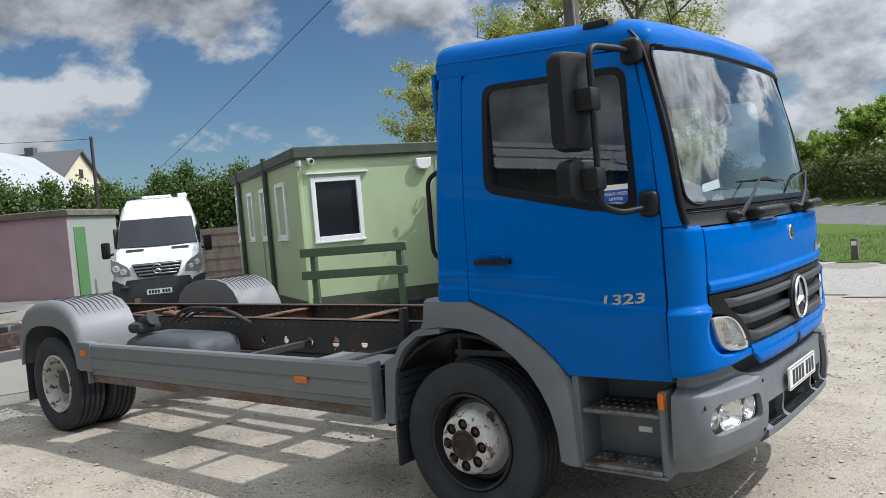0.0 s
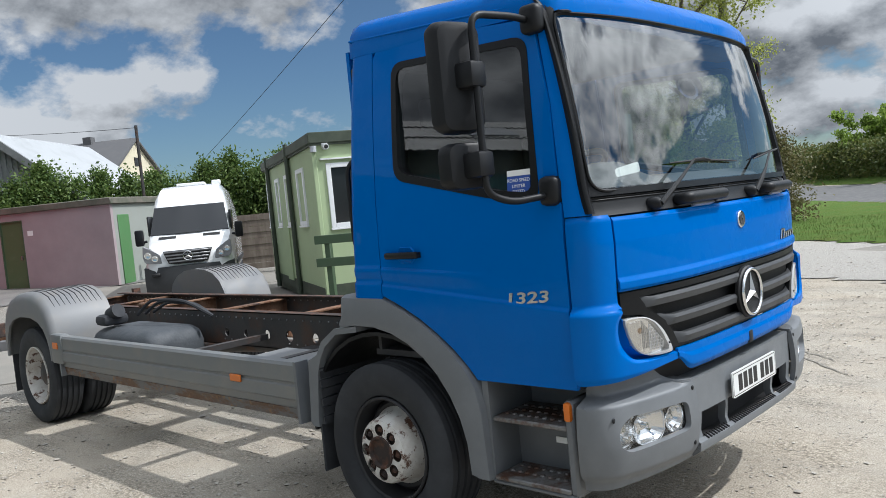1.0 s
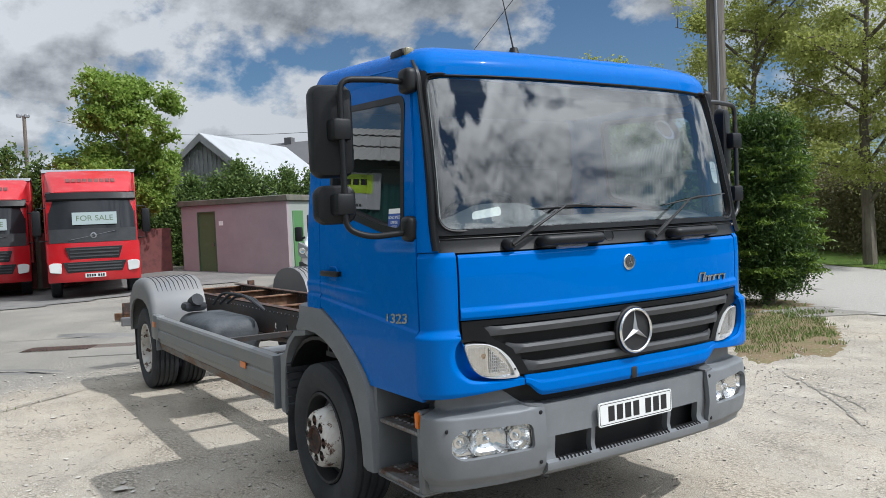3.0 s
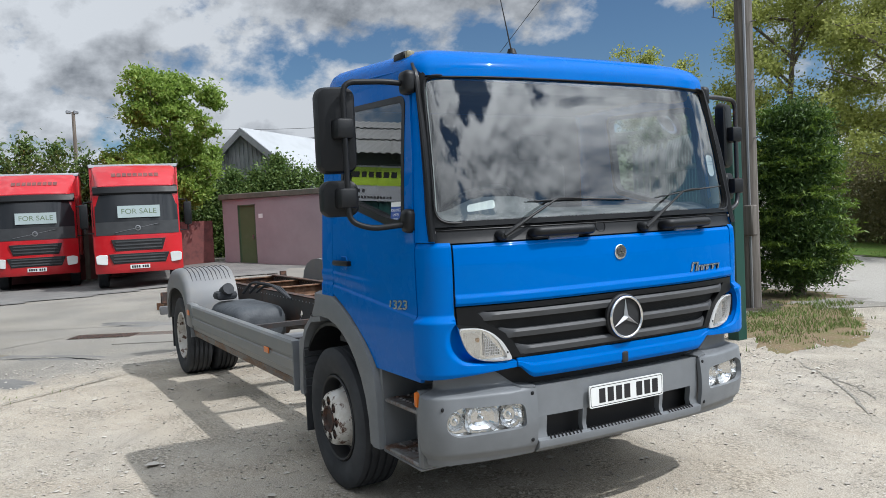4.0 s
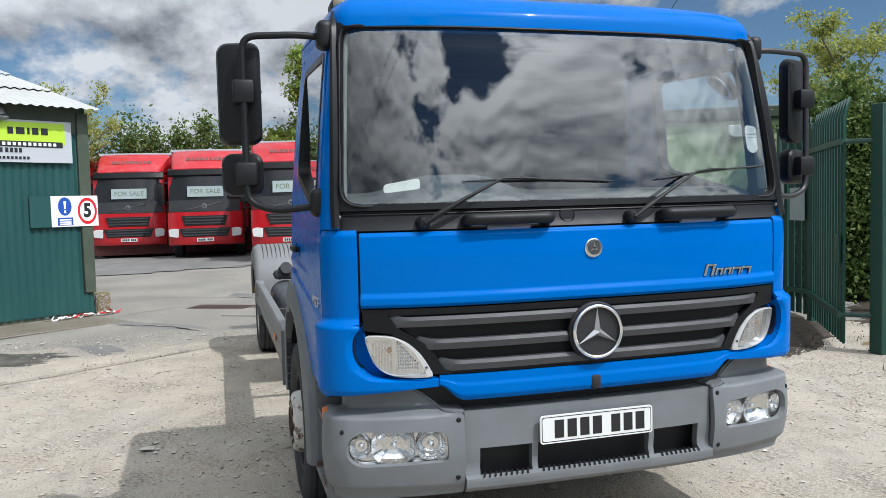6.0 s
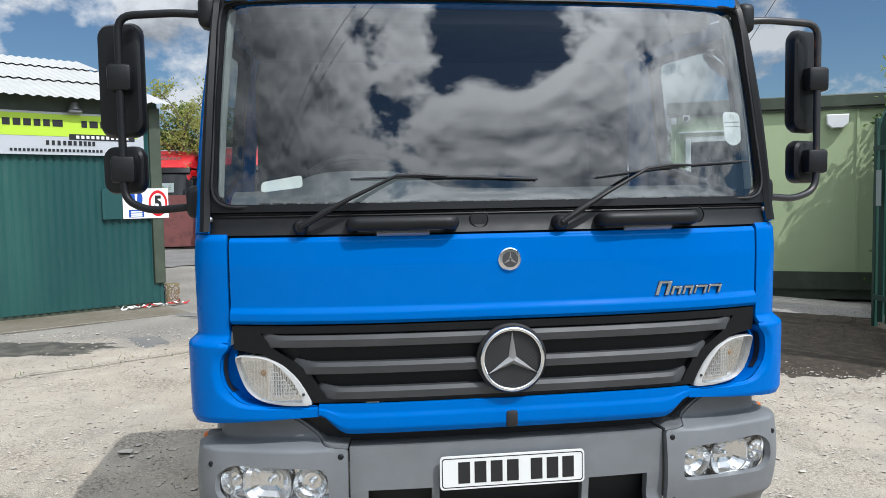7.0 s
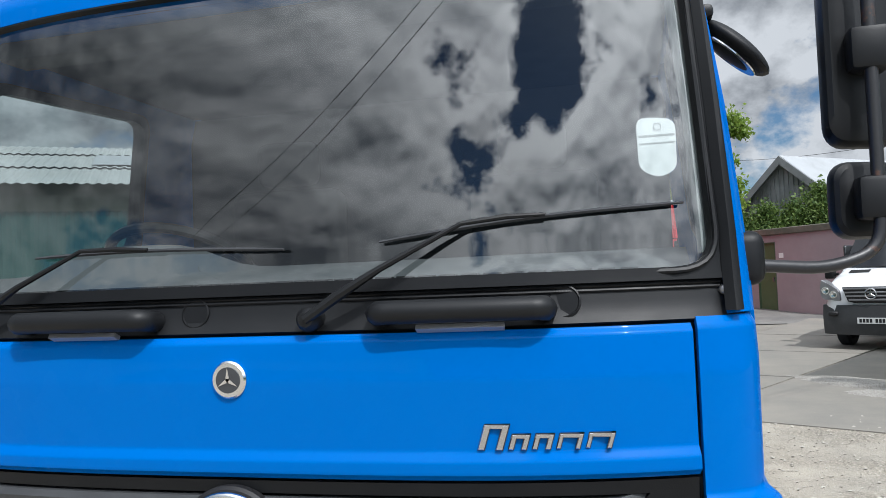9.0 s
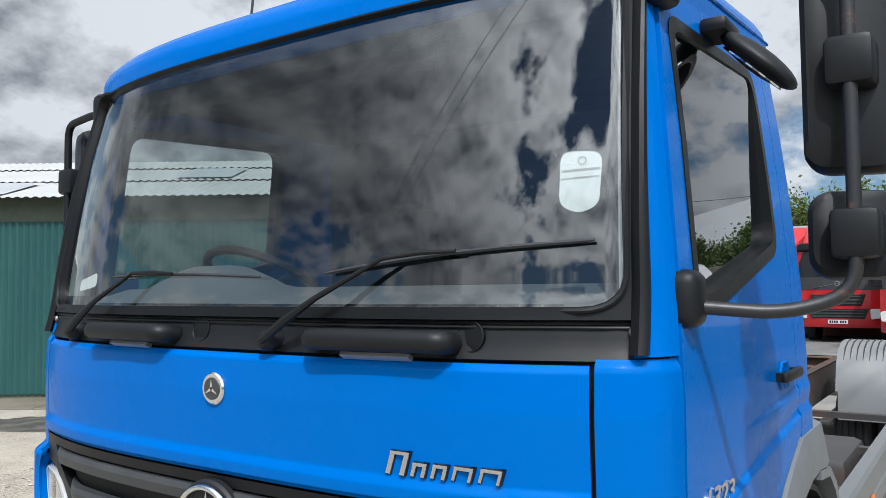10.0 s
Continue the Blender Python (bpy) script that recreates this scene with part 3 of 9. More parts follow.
def patch(name, material, inside, x0, x1, y0, y1, step, lift, label, wob=0.0):
    """A sheet that follows the ground over the cells whose middle is inside."""
    vs, fs, ids = [], [], {}
    nx, ny = int((x1 - x0) / step), int((y1 - y0) / step)

    def vid(i, j):
        if (i, j) not in ids:
            x, y = x0 + i * step, y0 + j * step
            ids[(i, j)] = len(vs)
            if wob:
                x += wob * noise.noise(Vector((x * 1.7, y * 1.7, 3.1)))
                y += wob * noise.noise(Vector((x * 1.7, y * 1.7, 9.7)))
            vs.append((x, y, gz(x, y) + lift))
        return ids[(i, j)]
    for i in range(nx):
        for j in range(ny):
            if inside(x0 + (i + 0.5) * step, y0 + (j + 0.5) * step):
                fs.append((vid(i, j), vid(i + 1, j), vid(i + 1, j + 1), vid(i, j + 1)))
    ob = raw(name, vs, fs, material, smooth=60)
    return tagged(ob, label, "ground", kind="structure")


def ground_sheet():
    xs = [-900, -300, -120, -60] + [-45 + i * 1.5 for i in range(47)] + [40, 80, 200, 900]
    ys = [-900, -300, -100, -50] + [-30 + i * 1.5 for i in range(54)] + [70, 120, 300, 900]
    vs = [(x, y, gz(x, y)) for x in xs for y in ys]
    n = len(ys)
    fs = [(i * n + j, (i + 1) * n + j, (i + 1) * n + j + 1, i * n + j + 1) for i in range(len(xs) - 1) for j in range(n - 1)]
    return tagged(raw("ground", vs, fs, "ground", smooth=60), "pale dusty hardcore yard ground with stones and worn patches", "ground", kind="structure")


ground_sheet()


def in_grass(x, y):
    s = 0.8 * x + 0.6 * y
    edge = 13.0 - 0.65 * (x + 0.36) + 0.35 * noise.noise(Vector((x * 0.7, y * 0.7, 0)))
    return s < 13.1 and (y > edge if x > -4.5 else y > 15.7 + 0.55 * (-4.5 - x)) and x > -25


patch("grass_verge", "grass", in_grass, -26, 14, 0, 48, 0.4, 0.03, "short green grass verge with daisies and clover", 0.12)
patch("road", "asphalt", lambda x, y: 13.1 < 0.8 * x + 0.6 * y < 20.6, -60, 60, -60, 90, 0.5, 0.012, "grey tarmac road passing the yard entrance")
patch("far_verge", "grass", lambda x, y: 20.6 < 0.8 * x + 0.6 * y < 26, -60, 60, -50, 90, 0.5, 0.04, "grass bank at the foot of the hedge")
patch("gravel_apron", "gravel", lambda x, y: (not in_grass(x, y)) and y > 8.2 + 0.3 * noise.noise(Vector((x, y, 2))) - 0.35 * x and 0.8 * x + 0.6 * y < 13.0, -12, 10, 4, 20, 0.25, 0.015, "loose pale gravel apron beside the grass", 0.1)


def blot(name, material, cx, cy, rx, ry, turn, label, lift=0.008, seed=0, wild=1.0):
    """An irregular patch lying on the ground."""
    vs, n = [(cx, cy, gz(cx, cy) + lift)], 200
    rings = [(r + 1) / 12 for r in range(12)]
    for ring in rings:
        for i in range(n):
            a = 2 * math.pi * i / n
            k = ring * (1 + wild * (0.45 * noise.noise(Vector((math.cos(a) * 1.6, math.sin(a) * 1.6, seed))) + 0.22 * noise.noise(Vector((math.cos(a) * 5, math.sin(a) * 5, seed))) + ring * 0.13 * noise.noise(Vector((math.cos(a) * 14, math.sin(a) * 14, seed))) + ring * 0.09 * noise.noise(Vector((math.cos(a) * 33, math.sin(a) * 33, seed)))))
            u, v = rx * k * math.cos(a), ry * k * math.sin(a)
            x, y = cx + u * math.cos(turn) - v * math.sin(turn), cy + u * math.sin(turn) + v * math.cos(turn)
            vs.append((x, y, gz(x, y) + (lift if ring < 0.7 else lerp(lift, -0.006, (ring - 0.7) / 0.3))))
    fs = [(0, 1 + i, 1 + (i + 1) % n) for i in range(n)]
    for r in range(len(rings) - 1):
        b = 1 + r * n
        fs += [(b + i, b + n + i, b + n + (i + 1) % n, b + (i + 1) % n) for i in range(n)]
    return tagged(raw(name, vs, fs, material, smooth=60), label, "ground", kind="structure")


blot("damp_patch", "damp", -5.45, -4.5, 1.6, 0.5, radians(78), "dark damp stain on the yard below the shed", seed=1.5, wild=0.8)
blot("damp_patch", "damp", -2.6, -8.6, 1.7, 0.7, radians(124), "dark damp stain further along the shed", seed=3.5, wild=0.8)
blot("damp_patch", "mould", -4.3, 4.95, 2.75, 1.15, radians(150), "dark damp earth with old leaves beside the gate", 0.02, seed=4.5, wild=0.3)
blot("worn_patch", "old_tarmac", -10.2, -0.75, 1.1, 0.28, radians(42), "dark tarmac repair in the yard", 0.02, seed=11.5)
blot("worn_patch", "old_tarmac", -7.3, -2.4, 1.0, 0.22, radians(46), "thin dark tarmac worn through the dust", 0.012, seed=12.5)
blot("worn_patch", "old_tarmac", -5.6, -2.9, 0.5, 0.2, radians(30), "thin dark tarmac worn through the dust", 0.01, seed=13.5)
blot("earth_patch", "dirt", -2.3, 6.5, 2.1, 0.8, radians(122), "dry earth and thin grass round the pole", 0.024, seed=2.2)
blot("earth_patch", "mould", -4.1, 7.35, 1.3, 0.75, radians(122), "dark soil at the foot of the pole", 0.034, seed=6.2)
blot("earth_patch", "dirt", -4.4, 8.9, 1.5, 1.5, 0, "bare earth under the yew", 0.014, seed=3.2)


blot("gravel_bed", "gravel", -6.9, 5.15, 2.9, 0.75, radians(42), "pale gravel bed along the foot of the cabin", 0.1, seed=9.5)

RUT = tuple((x, y) for x, y, _ in [(-0.7, 4.24, 0.0), (1.07, 2.75, 0.0), (-0.08, 3.79, 0.0), (0.83, 3.24, 0.0)])


def track(name, a, b, width, bow, label, seed):
    """A long flat strip on the ground, a rut's or crack's shade in its colour."""
    a, b = Vector((*a, 0)), Vector((*b, 0))
    d = (b - a).normalized()
    nrm = Vector((-d.y, d.x, 0))
    vs, n = [], 90
    for i in range(n + 1):
        u = i / n
        p = a.lerp(b, u) + nrm * (bow * math.sin(math.pi * u) + 0.04 * noise.noise(Vector((u * 9, seed, 0))))
        w = width * (0.55 + 0.9 * abs(noise.noise(Vector((u * 22, seed, 4))))) * min(1, 6 * u, 6 * (1 - u))
        for sgn in (-1, 1):
            q = p + nrm * sgn * w
            vs.append((q.x, q.y, gz(q.x, q.y) + (0.006 if q.x > -3 else 0.022)))
    fs = [(2 * i, 2 * i + 1, 2 * i + 3, 2 * i + 2) for i in range(n)]
    return tagged(raw(name, vs, fs, "rut"), label, "ground", kind="structure")


track("tyre_rut", RUT[0], RUT[1], 0.02, 0.1, "dark crack like rut along an old tyre track", 1.0)
track("tyre_rut", RUT[2], RUT[3], 0.015, 0.08, "dark crack like rut along an old tyre track", 2.0)
# cracks and worn seams where the hardcore meets the old surface
for k, (a, b, w) in enumerate((((-7.78, -3.04), (-2.92, -10.25), 0.028), ((-7.7, -3.1), (-6.4, -1.7), 0.03), ((-5.4, -1.35), (-2.95, -4.95), 0.02), ((-8.6, -3.1), (-9.6, -1.4), 0.022), ((-11.2, -3.1), (-9.8, -0.4), 0.025))):
    track("ground_crack", a, b, w, 0.12 if k % 2 else 0.03, "dark crack in the worn yard surface", 5.0 + k)

def slabs():
    """Cast concrete bays with open joints, behind the lorry."""
    t = thing("concrete_apron", "worn concrete bays with dark open joints", "pavement", kind="structure")
    rng = random.Random(4)
    for i in range(4):
        for j in range(5):
            u0, v0 = -6.0 - i * 3.6, -1.2 + j * 3.3 - 1.2
            cs = []
            for du, dv in ((0.02, 0.02), (3.56, 0.02), (3.56, 3.26), (0.02, 3.26)):
                p = Vector((-4.6, -0.6, 0)) + E1 * (u0 + du) + E2 * (v0 + dv)
                cs.append((p.x, p.y, gz(p.x, p.y)))
            bm = B()
            lift = 0.012 + rng.uniform(0, 0.008)
            top = [bm.verts.new((x, y, z + lift)) for x, y, z in cs]
            low = [bm.verts.new((x, y, z - 0.05)) for x, y, z in cs]
            bm.faces.new(top)
            for a in range(4):
                bm.faces.new((low[a], low[(a + 1) % 4], top[(a + 1) % 4], top[a]))
            part("slab", bm, "concrete", t, smooth=0)


slabs()


def shed_strip():
    """Cast strip along the foot of the shed, browned by algae and drips."""
    t = thing("shed_plinth_strip", "brown stained concrete strip along the shed foot", "pavement", pose(-9.0, -3.5, 0.0, 0, 0, -56), kind="structure")
    for i in range(6):
        bm = B()
        box(bm, 0.05 + i * 2.8, 2.83 + i * 2.8, 0.02, 1.24, -0.05, 0.012 + 0.002 * (i % 2), 0.004, 1)
        part("slab", bm, "algae", t, smooth=0)


shed_strip()
patch("tarmac_yard", "old_tarmac", lambda x, y: x < -18.0 + 0.8 * noise.noise(Vector((x * 0.4, y * 0.4, 0))) - 0.3 * y and x > -24 and -14 < y < 12, -24, -12, -14, 12, 0.4, 0.022, "grey worn tarmac at the back of the yard", 0.1)


def stones(name, n, x0, x1, y0, y1, size, material, seed, label, keep=None, lift=0.0):
    """Loose stones as small faceted lumps."""
    rng = np.random.default_rng(seed)
    octa = np.array([(1, 0.2, 0), (-1, -0.1, 0.1), (0.1, 0.9, 0), (-0.2, -1, 0.1), (0.15, 0.1, 0.5), (0, 0, -0.5)], float)
    tri = np.array([(0, 2, 4), (2, 1, 4), (1, 3, 4), (3, 0, 4), (2, 0, 5), (1, 2, 5), (3, 1, 5), (0, 3, 5)])
    vs, fs = [], []
    for i in range(n):
        x, y = rng.uniform(x0, x1), rng.uniform(y0, y1)
        if noise.noise(Vector((x * 0.55, y * 0.55, seed))) < rng.uniform(-0.5, 0.35):
            continue
        if keep and not keep(x, y):
            continue
        s = size * rng.lognormal(0, 0.45)
        a = rng.uniform(0, 6.28)
        q = octa * rng.uniform(0.6, 1.2, (6, 1)) * s
        ca, sa = math.cos(a), math.sin(a)
        z = gz(x, y) + s * 0.3 + lift
        b = len(vs)
        vs += [(x + p[0] * ca - p[1] * sa, y + p[0] * sa + p[1] * ca, z + p[2]) for p in q]
        fs += [tuple(int(k) + b for k in f) for f in tri]
    return tagged(raw(name, vs, fs, material, smooth=80), label, "stones", kind="stuff")


stones("loose_stones", 60000, -6.5, 4.2, -6.0, 4.5, 0.0052, "pebble", 3, "small loose stones scattered over the yard")
stones("loose_stones", 26000, -6.5, 4.2, -6.0, 4.5, 0.0088, "pebble", 8, "larger pale stones scattered over the yard")
stones("loose_stones", 16000, -3, 6, 3.5, 13.0, 0.0085, "pebble", 5, "loose gravel stones near the entrance", lift=0.01)


def blades(name, n, inside, box4, h, material, seed, label):
    rng = np.random.default_rng(seed)
    vs, fs = [], []
    for i in range(n):
        x, y = rng.uniform(box4[0], box4[1]), rng.uniform(box4[2], box4[3])
        if not inside(x, y) or noise.noise(Vector((x * 1.3, y * 1.3, seed))) < rng.uniform(-0.7, 0.4):
            continue
        hh = h * rng.uniform(0.4, 1.3)
        a, l = rng.uniform(0, 6.28), rng.uniform(0.1, 0.7)
        w = 0.006 + hh * 0.02
        z = gz(x, y) + 0.01
        b = len(vs)
        dx, dy = math.cos(a), math.sin(a)
        vs += [(x - dy * w, y + dx * w, z), (x + dy * w, y - dx * w, z), (x + dx * hh * l * 0.4, y + dy * hh * l * 0.4, z + hh * 0.6), (x + dx * hh * l, y + dy * hh * l, z + hh)]
        fs += [(b, b + 1, b + 2), (b + 2, b + 1, b + 3)]
    return tagged(raw(name, vs, fs, material), label, "grass", kind="stuff")


def by_pole(x, y):
    p = (((x + 2.5) * -0.55 + (y - 6.8) * 0.83) / 2.1) ** 2 + (((x + 2.5) * 0.83 + (y - 6.8) * 0.55) / 0.8) ** 2
    return p < 1.0 + 1.3 * noise.noise(Vector((x * 1.9, y * 1.9, 4.0))) + 0.5 * noise.noise(Vector((x * 6, y * 6, 4.0)))


blades("grass_tufts", 22000, by_pole, (-5, 0.4, 4.0, 9.6), 0.05, "dry_blade", 7, "dry yellowed grass round the pole")
blades("grass_tufts", 30000, by_pole, (-5, 0.4, 4.0, 9.6), 0.07, "blade", 1, "thin green grass tufts round the pole")
blades("grass_tufts", 1500, lambda x, y: ((x + 4.4) / 2.4) ** 2 + ((y - 5.0) / 1.2) ** 2 < 1, (-8, -1.8, 3.6, 6.4), 0.035, "litter", 2, "dark old leaves and weeds beside the gate")
blades("grass_tufts", 300, lambda x, y: abs((x + 5.4) * 0.829 + (y + 1.35) * 0.559) < 0.14, (-4.6, -2.7, -5.0, -2.4), 0.04, "blade", 4, "small green weeds along a joint in the yard")
blades("verge_grass", 26000, in_grass, (-9, 5, 8, 22), 0.09, "blade", 3, "green grass blades on the verge")


def place(u, v, o):
    p = Vector(o) + E1 * u + E2 * v
    return p.x, p.y


# ---- green cabin ----
def window_unit(parent, m, w, h, label="white plastic window with dark glass", split=0.0):
    win = new("window")
    win.parent = parent
    win.matrix_local = m
    win["label"] = label
    f = 0.08
    bm = B()
    for a, b, c, d in ((0, f, 0, h), (w - f, w, 0, h), (f, w - f, 0, f), (f, w - f, h - f, h)):
        box(bm, a, b, -0.03, 0.05, c, d, 0.006, 1)
    if split:
        box(bm, w * split - 0.03, w * split + 0.03, -0.02, 0.05, f, h - f, 0.005, 1)
    part("window_frame", bm, "upvc", win)
    bm = B()
    box(bm, f, w - f, 0.02, 0.028, f, h - f)
    part("pane", bm, "dark_glass", win)
    bm = B()
    box(bm, -0.012, w + 0.012, -0.05, 0.03, -0.035, -0.002, 0.006, 1)
    part("window_sill", bm, "upvc", win)
    return win


def cabin():
    """Portable office: local x along its length from the front face back, y along the front."""
    L, W, z0, z1 = 6.3, 3.7, 0.3, 2.86
    t = thing("portable_office", "pale green portable office cabin with dark green roof trim", "cabin", pose(-7.64, 4.585, 0.0, 0, 0, 153.0))
    # local +x runs away from the lorry, local -y runs along the front face
    bm = B()
    # front wall with a window opening
    a, b, c, d = 0.19, 1.09, 1.42, 2.52
    for y0, y1, za, zb in ((0, a, z0, z1), (b, W, z0, z1), (a, b, z0, c), (a, b, d, z1)):
        box(bm, 0, 0.06, -y1, -y0, za, zb)
    part("front_wall", bm, "cabin", t)
    bm = B()
    box(bm, 0.06, L, -0.06, 0.0, z0, z1)
    part("side_wall", bm, "cabin", t, "pale green side wall in shade")
    bm = B()
    box(bm, 0.06, L, -W, -W + 0.06, z0, z1)
    box(bm, L - 0.06, L, -W + 0.06, -0.06, z0, z1)
    box(bm, 0.06, L - 0.06, -W + 0.06, -0.06, z0, z0 + 0.06)
    part("back_wall", bm, "cabin", t)
    bm = B()
    box(bm, -0.08, L + 0.05, -W - 0.05, 0.08, z1 + 0.004, z1 + 0.19, 0.015, 1)
    box(bm, -0.05, L, -W, 0.05, z1 - 0.03, z1 + 0.002)
    part("roof", bm, "cabin_trim", t, "flat roof with dark green fascia")
    bm = B()
    box(bm, -0.012, 0.0, -W, 0.0, z0 - 0.1, z0 + 0.16)
    box(bm, 0.02, L, 0.0, 0.012, z0 - 0.1, z0 + 0.1)
    box(bm, 0.05, L - 0.05, -W + 0.1, -0.05, 0.05, z0 - 0.002)
    part("skirting", bm, "cabin_trim", t)
    for y in (-2.58,):
        bm = B()
        box(bm, -0.02, -0.001, y - 0.02, y + 0.02, z0 + 0.16, z1 - 0.03)
        part("cover_strip", bm, "cabin", t)
    bm = B()
    box(bm, -0.025, 0.04, -0.05, 0.025, z0, z1 - 0.03, 0.01, 1)
    part("corner_post", bm, "cabin", t)
    for x in (2.45, 5.4):
        bm = B()
        tube(bm, [(x, 0.06, 0.1), (x, 0.06, z1 + 0.25)], 0.05, 8)
        part("downpipe", bm, "cabin_trim", t, "dark green downpipe")
    # window in the front wall; local axes of a window: x along the wall, -y outwards
    window_unit(t, Matrix.Translation((0.0, -0.19, 1.42)) @ pose(0, 0, 0, 0, 0, -90), 0.90, 1.10)
    bm = B()
    box(bm, -0.06, 0.0, -1.24, -0.1, 2.58, 2.605)
    part("drip_bar", bm, "upvc", t)
    for x, w in ((1.05, 0.75), (2.8, 0.5), (4.1, 0.55), (5.7, 0.4)):
        window_unit(t, Matrix.Translation((x + w, 0.004, 1.5)) @ pose(0, 0, 0, 0, 0, 180), w, 1.05)
    bm = B()
    box(bm, 3.35, 4.05, 0.002, 0.03, z0 + 0.05, 2.3, 0.006, 1)
    part("door", bm, "cabin", t, "pale green cabin door")
    # alarm box and camera under the eaves
    al = new("alarm_box")
    al.parent = t
    al.matrix_local = Matrix.Translation((-0.02, -2.3, 2.56)) @ pose(0, 0, 0, 0, 0, 0)
    bm = B()
    prism(bm, [(-0.15, 0.2), (0.15, 0.2), (0.14, 0.06), (0.07, 0.0), (-0.07, 0.0), (-0.14, 0.06)], "x", -0.09, 0.0, 0.012, 1)
    part("cover", bm, "upvc", al, "white alarm bell box")
    cm = new("security_camera")
    cm.parent = t
    bm = B()
    tube(bm, [(-0.02, -0.2, 2.80), (-0.17, -0.2, 2.79)], [0.05, 0.05], 10)
    box(bm, -0.06, 0.0, -0.25, -0.15, 2.80, 2.86)
    part("camera_body", bm, "upvc", cm)
    bm = B()
    lathe(bm, [(0.034, -0.172), (0.034, -0.178), (0.0, -0.18)], "x", (0, -0.2, 2.79), 14)
    part("lens", bm, "mesh_black", cm)
    bm = B()
    tube(bm, [(-0.05, 0.0, 2.72), (-0.05, 0.0, 2.82)], 0.055, 12)
    part("wall_light", bm, "sign_grey", t, "round grey wall light on the corner")
    return t


cabin()


def rail_fence():
    t = thing("rail_fence", "dark green painted timber rail fence before the cabin", "fence", pose(-7.29, 4.157, 0.06, 0, 0, 24.3))
    for x in (0.2, 1.68):
        bm = B()
        box(bm, x - 0.05, x + 0.05, 0.03, 0.13, -0.1, 1.27, 0.008, 1)
        part("post", bm, "fence_green", t)
    for z in (1.2, 0.83):
        bm = B()
        box(bm, 0.0, 1.82, -0.02, 0.028, z - 0.07, z + 0.07, 0.008, 1)
        part("rail", bm, "fence_green", t)


rail_fence()


def palisade():
    """Gate leaf folded back from its post, a short return and a run to the cabin."""
    t = thing("palisade_fence", "dark green steel palisade fence and gate leaf", "fence", pose(-2.15, 4.6, 0.0))
    pale = B()
    w, d = 0.054, 0.034
    rings = []
    for z, s in ((0.08, 1), (2.42, 1), (2.5, 0.8), (2.6, 0.15)):
        o = 0.05 * max(0, z - 2.42) / 0.18
        rings.append([(-w * s, -o, z), (-w * s * 0.5, -d - o, z), (0, -d * 0.55 - o, z), (w * s * 0.5, -d - o, z), (w * s, -o, z), (w * s * 0.45, -d + 0.006 - o, z), (0, -d * 0.55 + 0.006 - o, z), (-w * s * 0.45, -d + 0.006 - o, z)])
    loft(pale, rings)
    first = None
    for x, y, turn, n in ((0.0, 0.0, 147.8, 13), (-1.72, 1.1, 175.0, 4), (-2.37, 1.16, 136.0, 10)):
        m = pose(x, y, 0, 0, 0, turn)
        for z in (0.35, 2.12):
            bm = B()
            box(bm, 0.02, n * 0.15 + 0.02, 0.0, 0.045, z, z + 0.06)
            bm.transform(m)
            part("rail", bm, "palisade", t)
        for i in range(n):
            if first is None:
                o = first = part("pale", pale, "palisade", t, smooth=0)
            else:
                o = new("pale", first.data)
                o.parent = t
            o.matrix_local = m @ pose(0.095 + 0.15 * i, -0.002, 0)
    for x, y, s in ((0.2, 0.29, 0.08), (-1.73, 1.12, 0.04), (-2.38, 1.17, 0.03)):
        bm = B()
        box(bm, x - s, x + s, y - s, y + s, -0.1, 2.51, 0.008, 1)
        part("gate_post" if s > 0.07 else "post", bm, "palisade", t)
    for z in (0.38, 2.15):
        bm = B()
        tube(bm, [(0.2, 0.29, z), (-0.05, 0.04, z)], 0.025, 8)
        part("hinge", bm, "palisade", t)
    m = pose(-1.72, 1.1, 0, 0, 0, 175.0)
    for x, w2, z, h in ((0.2, 0.15, 1.5, 0.42), (0.52, 0.05, 1.68, 0.42)):
        bm = B()
        box(bm, x - w2, x + w2, 0.05, 0.056, z - h / 2, z + h / 2)
        bm.transform(m)
        part("notice", bm, "board_dim", t, "dim pale grey notice board")
    bm = B()
    box(bm, 0.075, 0.2, 0.02, 0.05, 0.9, 1.2, 0.005, 1)
    bm.transform(pose(0, 0, 0, 0, 0, 147.8))
    part("lock_box", bm, "palisade", t)


palisade()


# ---- green corrugated shed ----
def corrugated_wall(bm, L, z0, z1, pitch, depth, y0, hole=None):
    n = int(L / pitch * 4)
    rows = [[], []]
    for i in range(n + 1):
        x = L * i / n
        y = y0 + depth * (0.5 - 0.5 * math.cos(2 * math.pi * x / pitch))
        rows[0].append(bm.verts.new((x, y, z0)))
        rows[1].append(bm.verts.new((x, y, z1)))
    for i in range(n):
        bm.faces.new((rows[0][i], rows[0][i + 1], rows[1][i + 1], rows[1][i]))


SHED_TURN = -56.0


